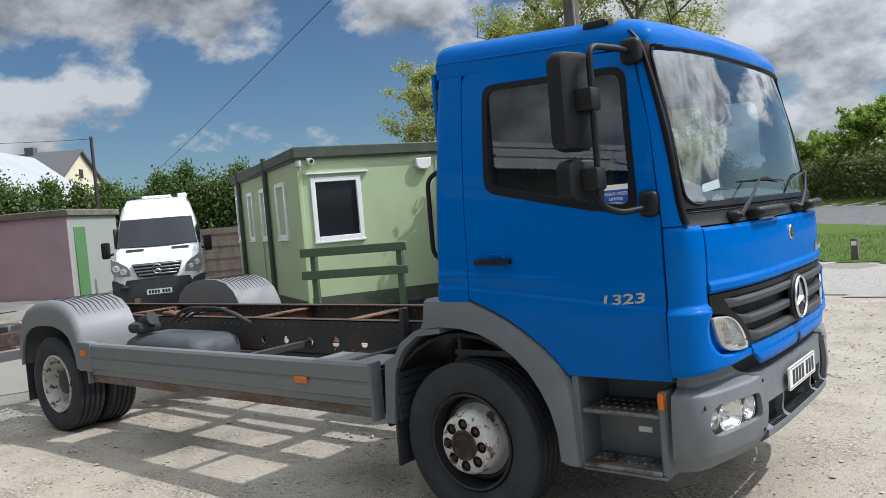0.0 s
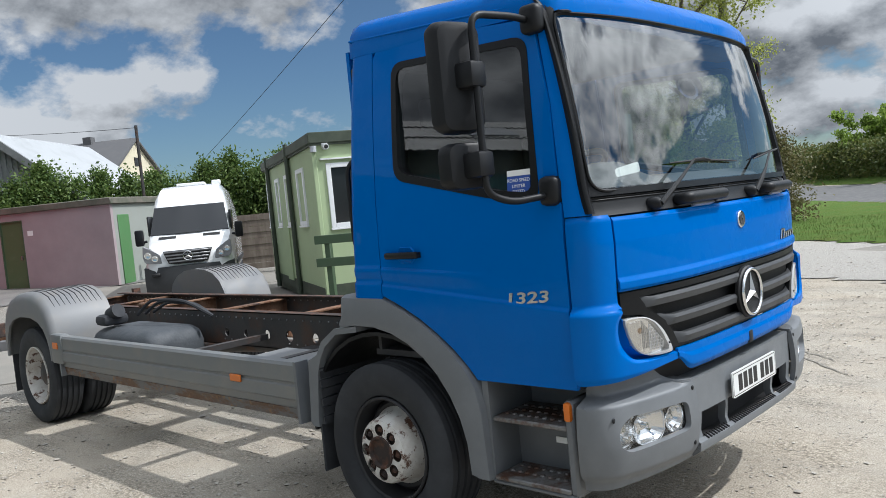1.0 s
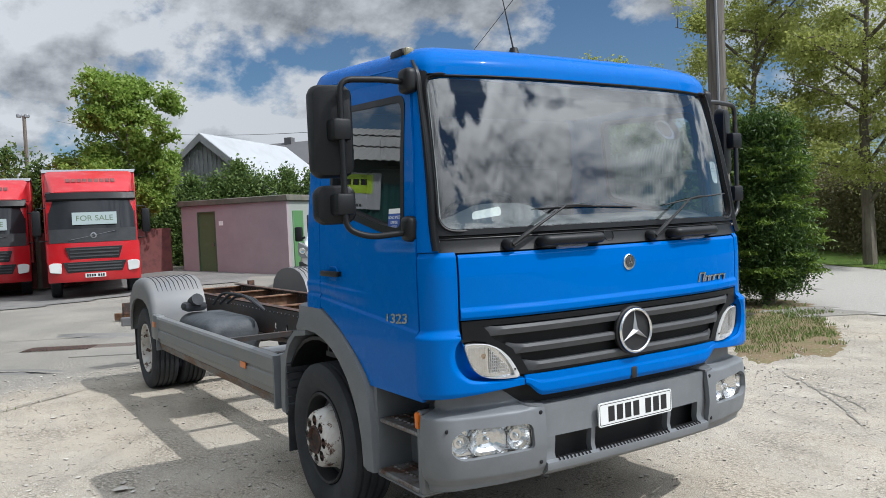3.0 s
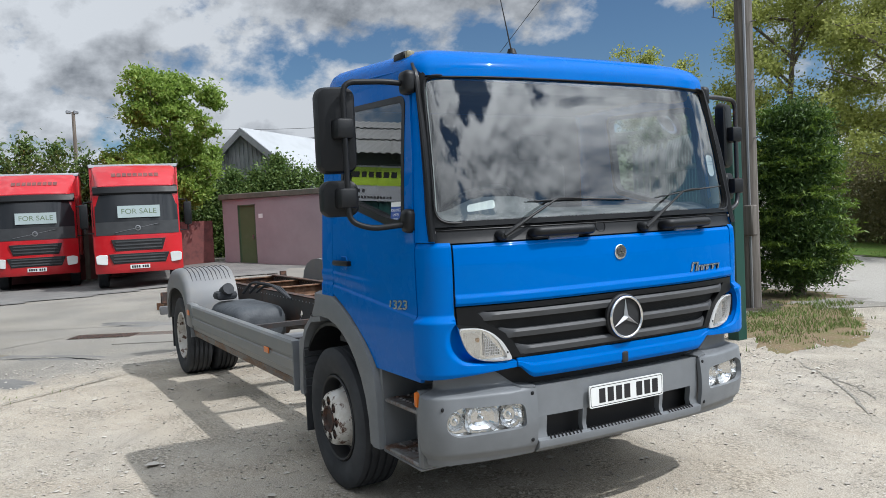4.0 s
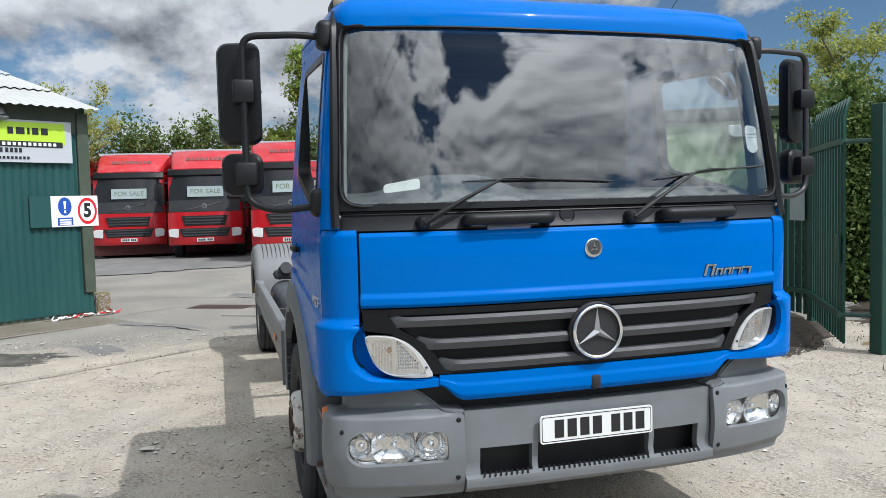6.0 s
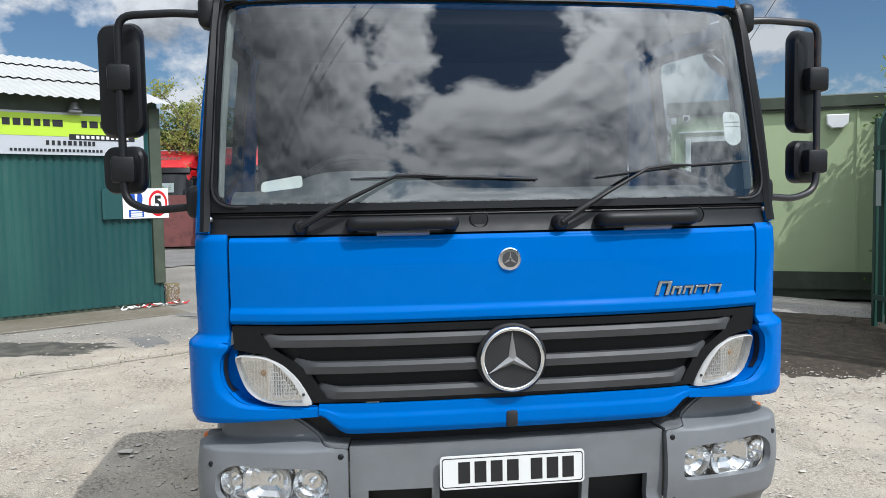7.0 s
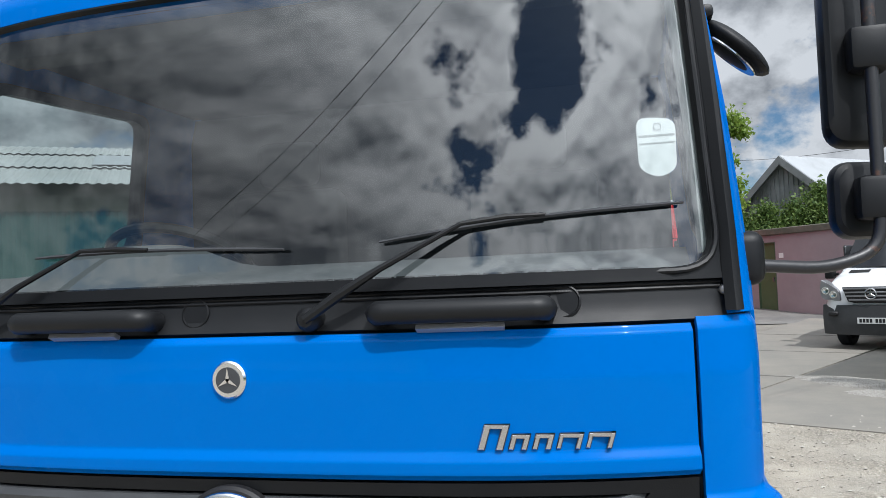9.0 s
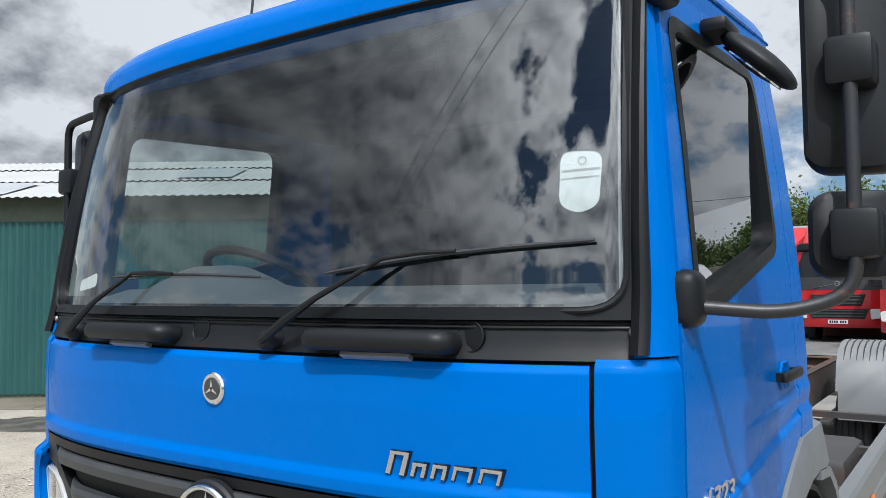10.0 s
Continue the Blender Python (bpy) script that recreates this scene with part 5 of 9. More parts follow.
def corner(sg):
    """Blue corner below the windscreen: upper panel, flare round the lamp, its bowl and air slot."""
    skin("corner_panel", lambda z: sg * 0.977, lambda z: sg * s_of(1.182, z), 1.165, 1.54, 16, 70, "blue",
         off=lambda v, z: 0.034 * (1 - smooth(1.148, 1.19, z)) - 0.008 * smooth(1.515, 1.54, z))
    far = s_of(1.182, 1.0)
    inner = round_path([(x, z, 0) for x, z in ((0.673, 0.937), (0.85, 0.937), (0.94, 0.952), (0.99, 1.005), (1.004, 1.06), (0.998, 1.115), (0.972, 1.15), (0.977, 1.1655))], 0.05, 5)
    outer = round_path([(x, z, 0) for x, z in ((0.673, 0.906), (0.85, 0.893), (1.0, 0.882), (far, 0.872), (far, 1.0), (far, 1.1655))], 0.02, 3)
    inner, outer = [(p[0], p[1]) for p in inner], [(p[0], p[1]) for p in outer]

    def lift(s, z):
        return (0.010 + 0.024 * smooth(0.70, 0.98, s)) * (1 - 0.9 * smooth(1.148, 1.19, z)) - 0.012 * (1 - smooth(0.87, 0.905, z))

    def flare(u, v):
        a, b = along(inner, u), along(outer, u)
        s, z = lerp(a[0], b[0], v), lerp(a[1], b[1], v)
        return P(sg * s, z, lift(s, z) - 0.012 * (1 - smooth(0.0, 0.12, v)))
    bm = B()
    sheet(bm, flare, 120, 26)
    thicken(bm, -0.012)
    part("corner_flare", bm, "blue", lorry, "blue flared lower corner curving round the lamp", smooth=50)
    edge = LAMP[:7]

    def bowl(u, v):
        a, b = along(edge, u), along(inner, u)
        k = smooth(0.1, 0.45, u)
        return P(sg * lerp(a[0], b[0], v), lerp(a[1], b[1], v), lerp(-0.004, -0.006 - 0.036 * k, v) - 0.012 * math.sin(math.pi * v) * k)
    bm = B()
    sheet(bm, bowl, 48, 6)
    thicken(bm, -0.004)
    part("lamp_surround", bm, "blue", lorry, "blue hollow between lamp and flare", smooth=50)
    bm = B()

    def wall(u, v, a0=0.1, a1=0.97, o0=0.014, o1=-0.046, inset=0.002):
        a = along(inner, lerp(a0, a1, u))
        return P(sg * (a[0] + inset), a[1], lerp(o0, o1, v))
    sheet(bm, wall, 40, 3)
    part("flare_return", bm, "blue", lorry)
    bm = B()
    sheet(bm, lambda u, v: wall(u, v, 0.62, 0.9, -0.004, -0.03, -0.002), 16, 2)
    part("air_slot", bm, "mesh_black", lorry, "black air slot inside the flare")


def door_front(z):
    """x of the door's front edge."""
    return table(z, ((0.8, 1.175), (1.55, 1.175), (2.0, 1.135), (2.42, 1.06)))


for sg in (1, -1):
    # blue pillar between windscreen trim and door
    skin("windscreen_pillar", lambda z: sg * 1.05, lambda z: sg * s_of(door_front(z) + 0.006, z), 1.545, 2.40, 6, 22, "blue")
    # black strip up the pillar, ending on the roof edge
    bm = B()
    rings = []
    for i in range(23):
        v = i / 22
        z = lerp(1.55, 2.455, v)
        zz = min(z, 2.40)
        a, b = (1.036, 1.08)
        mid = Vector(P(sg * (a + b) / 2, zz, 0.022))
        p0, p1 = Vector(P(sg * a, zz, 0.001)), Vector(P(sg * b, zz, 0.001))
        back = Vector((-0.9, -sg * 0.25, 0)) * max(0, z - 2.40)
        up = Vector((0, 0, z - zz))
        rings.append([p + back + up for p in (p0, (p0 + mid) / 2 + (mid - (p0 + p1) / 2) * 0.35, mid, (p1 + mid) / 2 + (mid - (p0 + p1) / 2) * 0.35, p1, (p0 + p1) / 2 - (mid - (p0 + p1) / 2) * 0.4)])
    loft(bm, rings)
    part("pillar_trim", bm, "black_trim", lorry, "black plastic air deflector strip")
    corner(sg)

# lower apron below the grille
bm = B()
sheet(bm, lambda u, v: P(lerp(-0.671, 0.671, u), lerp(0.948, 0.842 + 0.066 * smooth(0.56, 0.671, abs(lerp(-0.671, 0.671, u))) ** 1.5, v), 0.010 + 0.006 * smooth(0.35, 0.4, v) - 0.012 * smooth(0.8, 1.0, v)), 60, 12)
thicken(bm, -0.014)
part("front_apron", bm, "blue", lorry, "blue apron strip below the grille")
# the notch is a black block set proud of the apron
bm = B()
box(bm, 1.4, P(0, 0.87, 0.022)[0], -0.023, 0.023, 0.843, 0.906, 0.012, 2)
part("apron_notch", bm, "mesh_black", lorry)


# -- grille --
def grille():
    g = new("grille")
    g.parent = lorry
    g["label"] = "black grille with three grey bars and mesh"
    bm = B()
    n = 48

    def lo(s):
        s = abs(s)
        return table(s, ((0, 0.952), (0.69, 0.952), (0.79, 1.075), (0.86, 1.125), (0.966, 1.135)))
    sheet(bm, lambda u, v: P(lerp(-0.966, 0.966, u), lerp(lo(lerp(-0.966, 0.966, u)), 1.224, v), -0.035), n, 8)
    part("backing", bm, "mesh_black", g)
    # frame round the openings
    bm = B()
    for a, b in ((1.196, 1.222),):
        sheet(bm, lambda u, v: P(lerp(-0.964, 0.964, u), lerp(a, b, v), 0.0), n, 2)
    sheet(bm, lambda u, v: P(lerp(-0.69, 0.69, u), lerp(0.953, 0.966, v), 0.0), n, 2)
    for sg in (1, -1):
        def ends(u, v):
            z = lerp(0.953, 1.222, v)
            outer = table(z, ((0.95, 0.69), (1.075, 0.79), (1.125, 0.862), (1.136, 0.962), (1.23, 0.966)))
            inner = table(z, ((0.95, 0.64), (1.06, 0.70), (1.14, 0.82), (1.23, 0.9)))
            return P(sg * lerp(inner, outer, u), z, 0.0)
        sheet(bm, ends, 4, 16)
    thicken(bm, -0.03)
    part("surround", bm, "black_trim", g)
    for zc, half in ((1.168, 0.895), (1.074, 0.775), (0.985, 0.69)):
        bm = B()
        rings = []
        for i in range(61):
            s = lerp(-half, half, i / 60)
            e = smooth(half - 0.1, half, abs(s))
            th, zz = lerp(0.021, 0.032, e) * (1 - 0.85 * smooth(half - 0.02, half, abs(s))), zc + 0.007 * e ** 1.6
            pr = 0.016 - 0.03 * e
            rings.append([P(s, zz - th, -0.02), P(s, zz - th * 0.9, pr - 0.006), P(s, zz + th * 0.35, pr), P(s, zz + th, pr - 0.008), P(s, zz + th, -0.02)])
        loft(bm, rings)
        part("grille_bar", bm, "dark_grey_paint", g, "dark grey grille bar")
    # woven mesh behind the bars
    bm = B()
    for i in range(150):
        s = lerp(-0.74, 0.74, i / 149)
        for k, (za, zb) in enumerate(((1.0, 1.055), (1.092, 1.15))):
            h = 0.78 if k else 0.68
            if abs(s) < h:
                for d in (0.018, -0.018):
                    a, b = Vector(P(s - d, za, -0.024)), Vector(P(s + d, zb, -0.024))
                    t = Vector((0, 0.0014, 0))
                    bm.faces.new([bm.verts.new(p) for p in (a - t, a + t, b + t, b - t)])
    tagged(part("mesh", bm, "black_plastic", g, smooth=0), kind="stuff")


grille()


def badge():
    c = Vector((1.455, 0.0, 1.09))
    b = new("front_badge")
    b.parent = lorry
    b["label"] = "round chrome ring badge on the grille"
    bm = B()
    lathe(bm, [(0.124, -0.02), (0.124, -0.003), (0.118, 0.004), (0.0, 0.004), (0.0, -0.02)], "x", c - Vector((0.012, 0, 0)), 40)
    part("badge_disc", bm, "mesh_black", b)
    bm = B()
    for i in range(-9, 10):
        for dd in (1, -1):
            o = i * 0.0105
            h = math.sqrt(max(0.0, 0.096 ** 2 - o * o))
            n, d = Vector((0, 0.7071, 0.7071 * dd)), Vector((0, -0.7071 * dd, 0.7071))
            pa, pb = c + n * o - d * h - Vector((0.0065, 0, 0)), c + n * o + d * h - Vector((0.0065, 0, 0))
            bm.faces.new([bm.verts.new(q) for q in (pa - n * 0.0012, pa + n * 0.0012, pb + n * 0.0012, pb - n * 0.0012)])
    tagged(part("badge_mesh", bm, "dark_grey_paint", b, smooth=0), kind="stuff")
    bm = B()
    prof = [(0.107 + 0.008 * math.cos(a), 0.009 * math.sin(a)) for a in [2 * math.pi * i / 10 for i in range(10)]]
    lathe(bm, prof, "x", c, 48, closed=True)
    part("ring", bm, "chrome", b)
    bm = B()
    for k in range(3):
        a = math.pi / 2 + k * 2 * math.pi / 3
        d, n = Vector((0, math.cos(a), math.sin(a))), Vector((0, -math.sin(a), math.cos(a)))
        tip, l, r, m = c + d * 0.1, c + n * 0.017 - d * 0.01, c - n * 0.017 - d * 0.01, c + Vector((0.016, 0, 0))
        bk = Vector((-0.004, 0, 0))
        v = [bm.verts.new(p) for p in (tip + bk, l + bk, r + bk, m)]
        for f in ((0, 1, 3), (0, 3, 2), (1, 2, 3)):
            bm.faces.new([v[i] for i in f])
    part("spokes", bm, "silver", b, smooth=0)
    bm = B()
    x = P(0, 1.437)[0]
    lathe(bm, [(0.041, 0.0), (0.041, 0.006), (0.037, 0.010), (0.0, 0.011)], "x", (x - 0.002, 0, 1.437), 28)
    e = part("bonnet_badge", bm, "chrome", lorry, "small round silver badge")
    bm = B()
    lathe(bm, [(0.028, 0.0), (0.028, 0.0125), (0.0, 0.0125)], "x", (x - 0.002, 0, 1.437), 24)
    part("badge_centre", bm, "dark_grey_paint", e)
    bm = B()
    for k in range(3):
        a = math.pi / 2 + k * 2 * math.pi / 3
        d, n = Vector((0, math.cos(a), math.sin(a))), Vector((0, -math.sin(a), math.cos(a)))
        cc = Vector((x + 0.0115, 0, 1.437))
        bm.faces.new([bm.verts.new(p) for p in (cc + d * 0.027, cc + n * 0.005, cc - d * 0.002, cc - n * 0.005)])
    part("badge_mark", bm, "chrome", e, smooth=0)


badge()


def model_bars():
    """Plain silver shapes of the size of the maker's lettering on the flap."""
    t = new("model_lettering")
    t.parent = lorry
    t["label"] = "slanted silver lettering bars"
    y = 0.537
    for w, h, stroke in ((0.05, 0.05, 0.013), (0.036, 0.03, 0.01), (0.036, 0.03, 0.0095), (0.046, 0.03, 0.008), (0.05, 0.03, 0.008)):
        k = h * 0.32
        x = P(y + w / 2, 1.31, 0.0)[0]
        for grow, depth, mat in ((0.0013, 0.004, "ink"), (0.0, 0.008, "chrome_dull")):
            bm = B()
            o, q = grow, stroke
            # an upright stroke, a second one and a bar across their tops
            prism(bm, [(y - o, 1.29 - o), (y + q + o, 1.29 - o), (y + q + k + o, 1.29 + h + o), (y + k - o, 1.29 + h + o)], "x", x - 0.02, x + depth, 0.0016 if not grow else 0.0, 1)
            prism(bm, [(y + w - q - o, 1.29 - o), (y + w + o, 1.29 - o), (y + w + k + o, 1.29 + h + o), (y + w - q + k - o, 1.29 + h + o)], "x", x - 0.02, x + depth - 0.0004, 0.0016 if not grow else 0.0, 1)
            c = 1 - 0.007 / h
            prism(bm, [(y + k * c - o, 1.29 + h * c - o), (y + w + k * c + o, 1.29 + h * c - o), (y + w + k + o, 1.29 + h + o), (y + k - o, 1.29 + h + o)], "x", x - 0.02, x + depth - 0.0008)
            part("bar" if not grow else "bar_edge", bm, mat, t, smooth=0)
        y += w + 0.011
    for sg in (-1, 1):
        yy = side_y(0.97, 1.235)
        m = Matrix.Translation((0.962, sg * (yy + 0.001), 1.222)) @ pose(0, 0, 0, 90, 4 * sg, 0 if sg < 0 else 180)
        text("model_number", "1323", 0.066, "chrome_dull", lorry, m, 0.004, "raised silver model number", slant=0.15, bold=0.0015, width=0.215)


model_bars()


# -- headlamps --
def headlamp(sg):
    h = new("headlamp")
    h.parent = lorry
    h["label"] = "clear indicator and side lamp unit"
    outl = soften(list(LAMP), 0.02, 2)
    c = (0.85, 1.04)

    def inset(t):
        return [(lerp(x, c[0], t), lerp(z, c[1], t)) for x, z in outl]
    n = len(outl)
    # milky rim, wider along the inner side
    win = [(lerp(x, 0.862, 0.045 + 0.13 * smooth(0.12, 0.28, 1 - x)), lerp(z, 1.03, 0.045 + 0.1 * smooth(0.12, 0.28, 1 - x))) for x, z in outl]
    bm = B()
    rings = [[P(sg * x, z, -0.02) for x, z in outl], [P(sg * x, z, 0.004) for x, z in outl], [P(sg * lerp(a[0], b[0], 0.15), lerp(a[1], b[1], 0.15), 0.008) for a, b in zip(outl, win)], [P(sg * x, z, 0.010) for x, z in win], [P(sg * x, z, -0.03) for x, z in win]]
    loft(bm, rings, True, False)
    part("lens_edge", bm, "milky", h, "milky plastic lens edge")
    bm = B()
    bm.faces.new([bm.verts.new(P(sg * x, z, 0.009)) for x, z in win])
    part("lens", bm, "lamp_glass", h, smooth=0)
    # hollow reflector
    bm = B()
    loft(bm, [[P(sg * lerp(x, 0.866, t), lerp(z, 1.05, t), o) for x, z in win] for t, o in ((0.0, -0.012), (0.12, -0.024), (0.35, -0.036), (0.6, -0.045), (0.85, -0.052))], True, True)
    part("reflector", bm, "reflector", h, smooth=0)
    for i in range(7):
        bm = B()
        x = lerp(0.86, 0.93, i / 6)
        zlo, zhi = 0.965 + 0.9 * max(0.0, x - 0.885), 1.095
        tube(bm, [P(sg * x, zlo, -0.004), P(sg * x, zhi, -0.004)], 0.0045, 6)
        part("prism", bm, "lamp_glass", h)
    # fluted grid on the inner half of the lens
    bm = B()
    for i in range(10):
        s = lerp(0.755, 0.835, i / 9)
        zb = min(1.085, 1.0 + (s - 0.755) * 1.1)
        tube(bm, [P(sg * s, 0.972, 0.006), P(sg * s, zb, 0.006)], 0.0022, 4)
    for i in range(8):
        z = lerp(0.978, 1.075, i / 7)
        tube(bm, [P(sg * max(0.755, 0.755 + (z - 1.0) * 0.9), z, 0.006), P(sg * 0.838, z, 0.006)], 0.0014, 4)
    part("flutes", bm, "milky", h, "finely fluted lens grid")
    bm = B()
    o = Vector(P(sg * 0.868, 1.055, -0.03))
    lathe(bm, [(0.0, 0.022), (0.012, 0.018), (0.019, 0.004), (0.014, -0.02), (0.0, -0.022)], "x", o, 14)
    part("bulb", bm, "amber_dim", h, "orange indicator bulb")
    bm = B()
    bmesh.ops.create_uvsphere(bm, u_segments=10, v_segments=6, radius=0.005, matrix=Matrix.Translation(P(sg * 0.722, 0.985, 0.011)))
    part("lens_screw", bm, "ink", h)


headlamp(1)
headlamp(-1)


# -- bumper --
def bumper():
    # middle section with three air openings and a ribbed tread along its foot
    def face(z):
        return table(z, ((0.45, -0.012), (0.48, 0.028), (0.515, 0.03), (0.53, -0.008), (0.62, -0.002), (0.79, -0.006)))
    mid = new("bumper_middle")
    mid.parent = lorry
    mid["label"] = "grey plastic bumper middle with air openings"
    bm = B()
    sheet(bm, lambda u, v: P(lerp(-0.572, 0.572, u), lerp(0.635, 0.79, v), face(lerp(0.635, 0.79, v))), 24, 6)
    sheet(bm, lambda u, v: P(lerp(-0.572, 0.572, u), lerp(0.452, 0.525, v), face(lerp(0.452, 0.525, v))), 24, 8)
    for a, b in ((-0.572, -0.51), (-0.285, -0.26), (0.26, 0.285), (0.51, 0.572)):
        sheet(bm, lambda u, v: P(lerp(a, b, u), lerp(0.525, 0.635, v), face(lerp(0.525, 0.635, v))), 3, 4)
    bmesh.ops.remove_doubles(bm, verts=bm.verts, dist=0.0005)
    thicken(bm, -0.035)
    part("panel", bm, "grey_plastic", mid)
    bm = B()
    sheet(bm, lambda u, v: P(lerp(-0.572, 0.572, u), 0.79, lerp(-0.006, -0.14, v)), 24, 2)
    thicken(bm, -0.012)
    part("ledge", bm, "grey_plastic", mid)
    bm = B()
    sheet(bm, lambda u, v: P(lerp(-0.57, 0.57, u), lerp(0.46, 0.66, v), -0.08), 12, 2)
    sheet(bm, lambda u, v: P(lerp(-0.57, 0.57, u), 0.50, lerp(-0.03, -0.08, v)), 12, 2)
    for e in (-0.57, 0.57):
        sheet(bm, lambda u, v: P(e, lerp(0.46, 0.66, u), lerp(-0.03, -0.08, v)), 2, 2)
    part("duct", bm, "mesh_black", mid)
    for i in range(44):
        s = lerp(-0.5, 0.5, i / 43)
        if 0.25 < abs(s) < 0.295:
            continue
        bm = B()
        tube(bm, [P(s, 0.521, 0.027), P(s + 0.012, 0.53, -0.005)], 0.004, 5)
        part("tread_rib", bm, "mesh_black", mid)
    for sg in (1, -1):
        cr = new("bumper_corner")
        cr.parent = lorry
        cr["label"] = "grey plastic bumper corner with fog lamp opening"

        def top(s):
            return table(s, ((0.575, 0.79), (0.665, 0.797), (0.75, 0.86), (0.80, 0.885), (1.6, 0.89)))

        def off(s, z):
            t = (z - 0.44) / 0.44
            return 0.008 + 0.022 * math.sin(math.pi * min(1, max(0, t * 1.15))) - 0.022 * (1 - smooth(0.46, 0.505, z)) - 0.075 * smooth(0.782, 0.812, z) * smooth(0.62, 0.70, s)
        send = s_of(1.165, 0.7)
        hole = soften([(0.64, 0.60), (0.648, 0.722), (0.98, 0.732), (1.03, 0.695), (1.035, 0.625), (0.99, 0.588)], 0.035, 5)
        mp = lambda s, z: P(sg * s, z, off(s, z))
        outl = soften([(0.577, 0.452), (0.577, 0.79), (0.665, 0.797), (0.75, 0.86), (0.80, 0.888), (1.0, 0.89), (send, 0.89), (send, 0.43), (1.0, 0.44)], 0.012, 3)
        bm = pierced(outl, hole, (0.83, 0.665), 22, mp)
        thicken(bm, -0.026)
        part("panel", bm, "grey_plastic", cr, smooth=50)
        bm = B()
        sheet(bm, lambda u, v: P(sg * lerp(0.577, send, u), top(lerp(0.577, send, u)), lerp(off(lerp(0.577, send, u), top(lerp(0.577, send, u))) - 0.006, -0.16, v)), 30, 2)
        thicken(bm, -0.01)
        part("ledge", bm, "grey_plastic", cr)
        # wrap towards the step, a separate dark joint
        for s, z in ((0.60, 0.765), (0.605, 0.53), (1.05, 0.73)):
            bm = B()
            p = Vector(P(sg * s, z, off(s, z)))
            bmesh.ops.create_uvsphere(bm, u_segments=10, v_segments=6, radius=0.011, matrix=Matrix.Translation(p) @ Matrix.Diagonal((0.4, 1, 1, 1)))
            part("screw", bm, "black_plastic", cr)
        # lamp cluster
        lp = new("fog_lamp_cluster")
        lp.parent = lorry
        lp["label"] = "clear headlamp cluster set in the bumper"
        bm = B()
        bm.faces.new([bm.verts.new(P(sg * s, z, -0.032)) for s, z in hole])
        loft(bm, [[P(sg * s, z, -0.004) for s, z in hole], [P(sg * s, z, -0.032) for s, z in hole]], True, False)
        part("housing", bm, "reflector", lp, smooth=0)
        for s, wd, ht in ((0.712, 0.118, 0.118), (0.862, 0.17, 0.132), (0.99, 0.082, 0.088)):
            def rim(k, o):
                return [P(sg * x, z, o) for x, z in rrect(wd * k, ht * k, min(wd, ht) * k * (0.499 if wd < 0.12 else 0.38), 7, s, 0.66)]
            bm = B()
            loft(bm, [rim(1.0, 0.0), rim(0.97, -0.006), rim(0.8, -0.022), rim(0.55, -0.036), rim(0.25, -0.043)], True, False)
            # facets across the bowl
            part("lamp_bowl", bm, "reflector", lp, smooth=0)
            bm = B()
            loft(bm, [rim(1.03, -0.03), rim(1.02, -0.004), rim(1.0, 0.0), rim(0.975, -0.003), rim(0.975, -0.012)], True, False)
            part("lamp_ring", bm, "chrome", lp)
            bm = B()
            o = Vector(P(sg * s, 0.66, -0.04))
            lathe(bm, [(0.0, 0.026), (0.012, 0.022), (0.014, -0.012), (0.02, -0.03), (0.0, -0.031)], "x", o, 12)
            part("bulb_shield", bm, "chrome", lp)
        bm = B()
        bm.faces.new([bm.verts.new(P(sg * s, z, 0.006)) for s, z in hole])
        part("cover", bm, "lamp_glass", lp, smooth=0)
    # black sheet put in for the shade of the gap above the bumper
    bm = B()
    sheet(bm, lambda u, v: P(lerp(-1.0, 1.0, u), lerp(0.76, 0.9, v), -0.09), 20, 2)
    part("gap_panel", bm, "mesh_black", lorry, "black sheet for the shade behind the bumper top")
    # number plate with plain bars in place of its characters
    pl = new("number_plate")
    pl.parent = lorry
    pl["label"] = "white number plate"
    m = Matrix.Translation((1.432, 0.0, 0.692)) @ pose(0, 0, 0, 90, 0, 90)
    pl.matrix_local = m
    bm = B()
    prism(bm, rrect(0.52, 0.118, 0.012, 3), "z", 0.0, 0.008)
    part("plate", bm, "plate_white", pl)
    bm = B()
    o, i = rrect(0.508, 0.106, 0.01, 3), rrect(0.501, 0.099, 0.009, 3)
    loft(bm, [[(x, y, 0.0084) for x, y in o], [(x, y, 0.0084) for x, y in i]], True, False)
    part("border", bm, "ink", pl, smooth=0)
    for x in (-0.175, -0.117, -0.059, -0.001, 0.085, 0.143, 0.2):
        bm = B()
        box(bm, x - 0.021, x + 0.021, -0.038, 0.038, 0.0082, 0.0092)
        part("character_bar", bm, "ink", pl, smooth=0)


bumper()


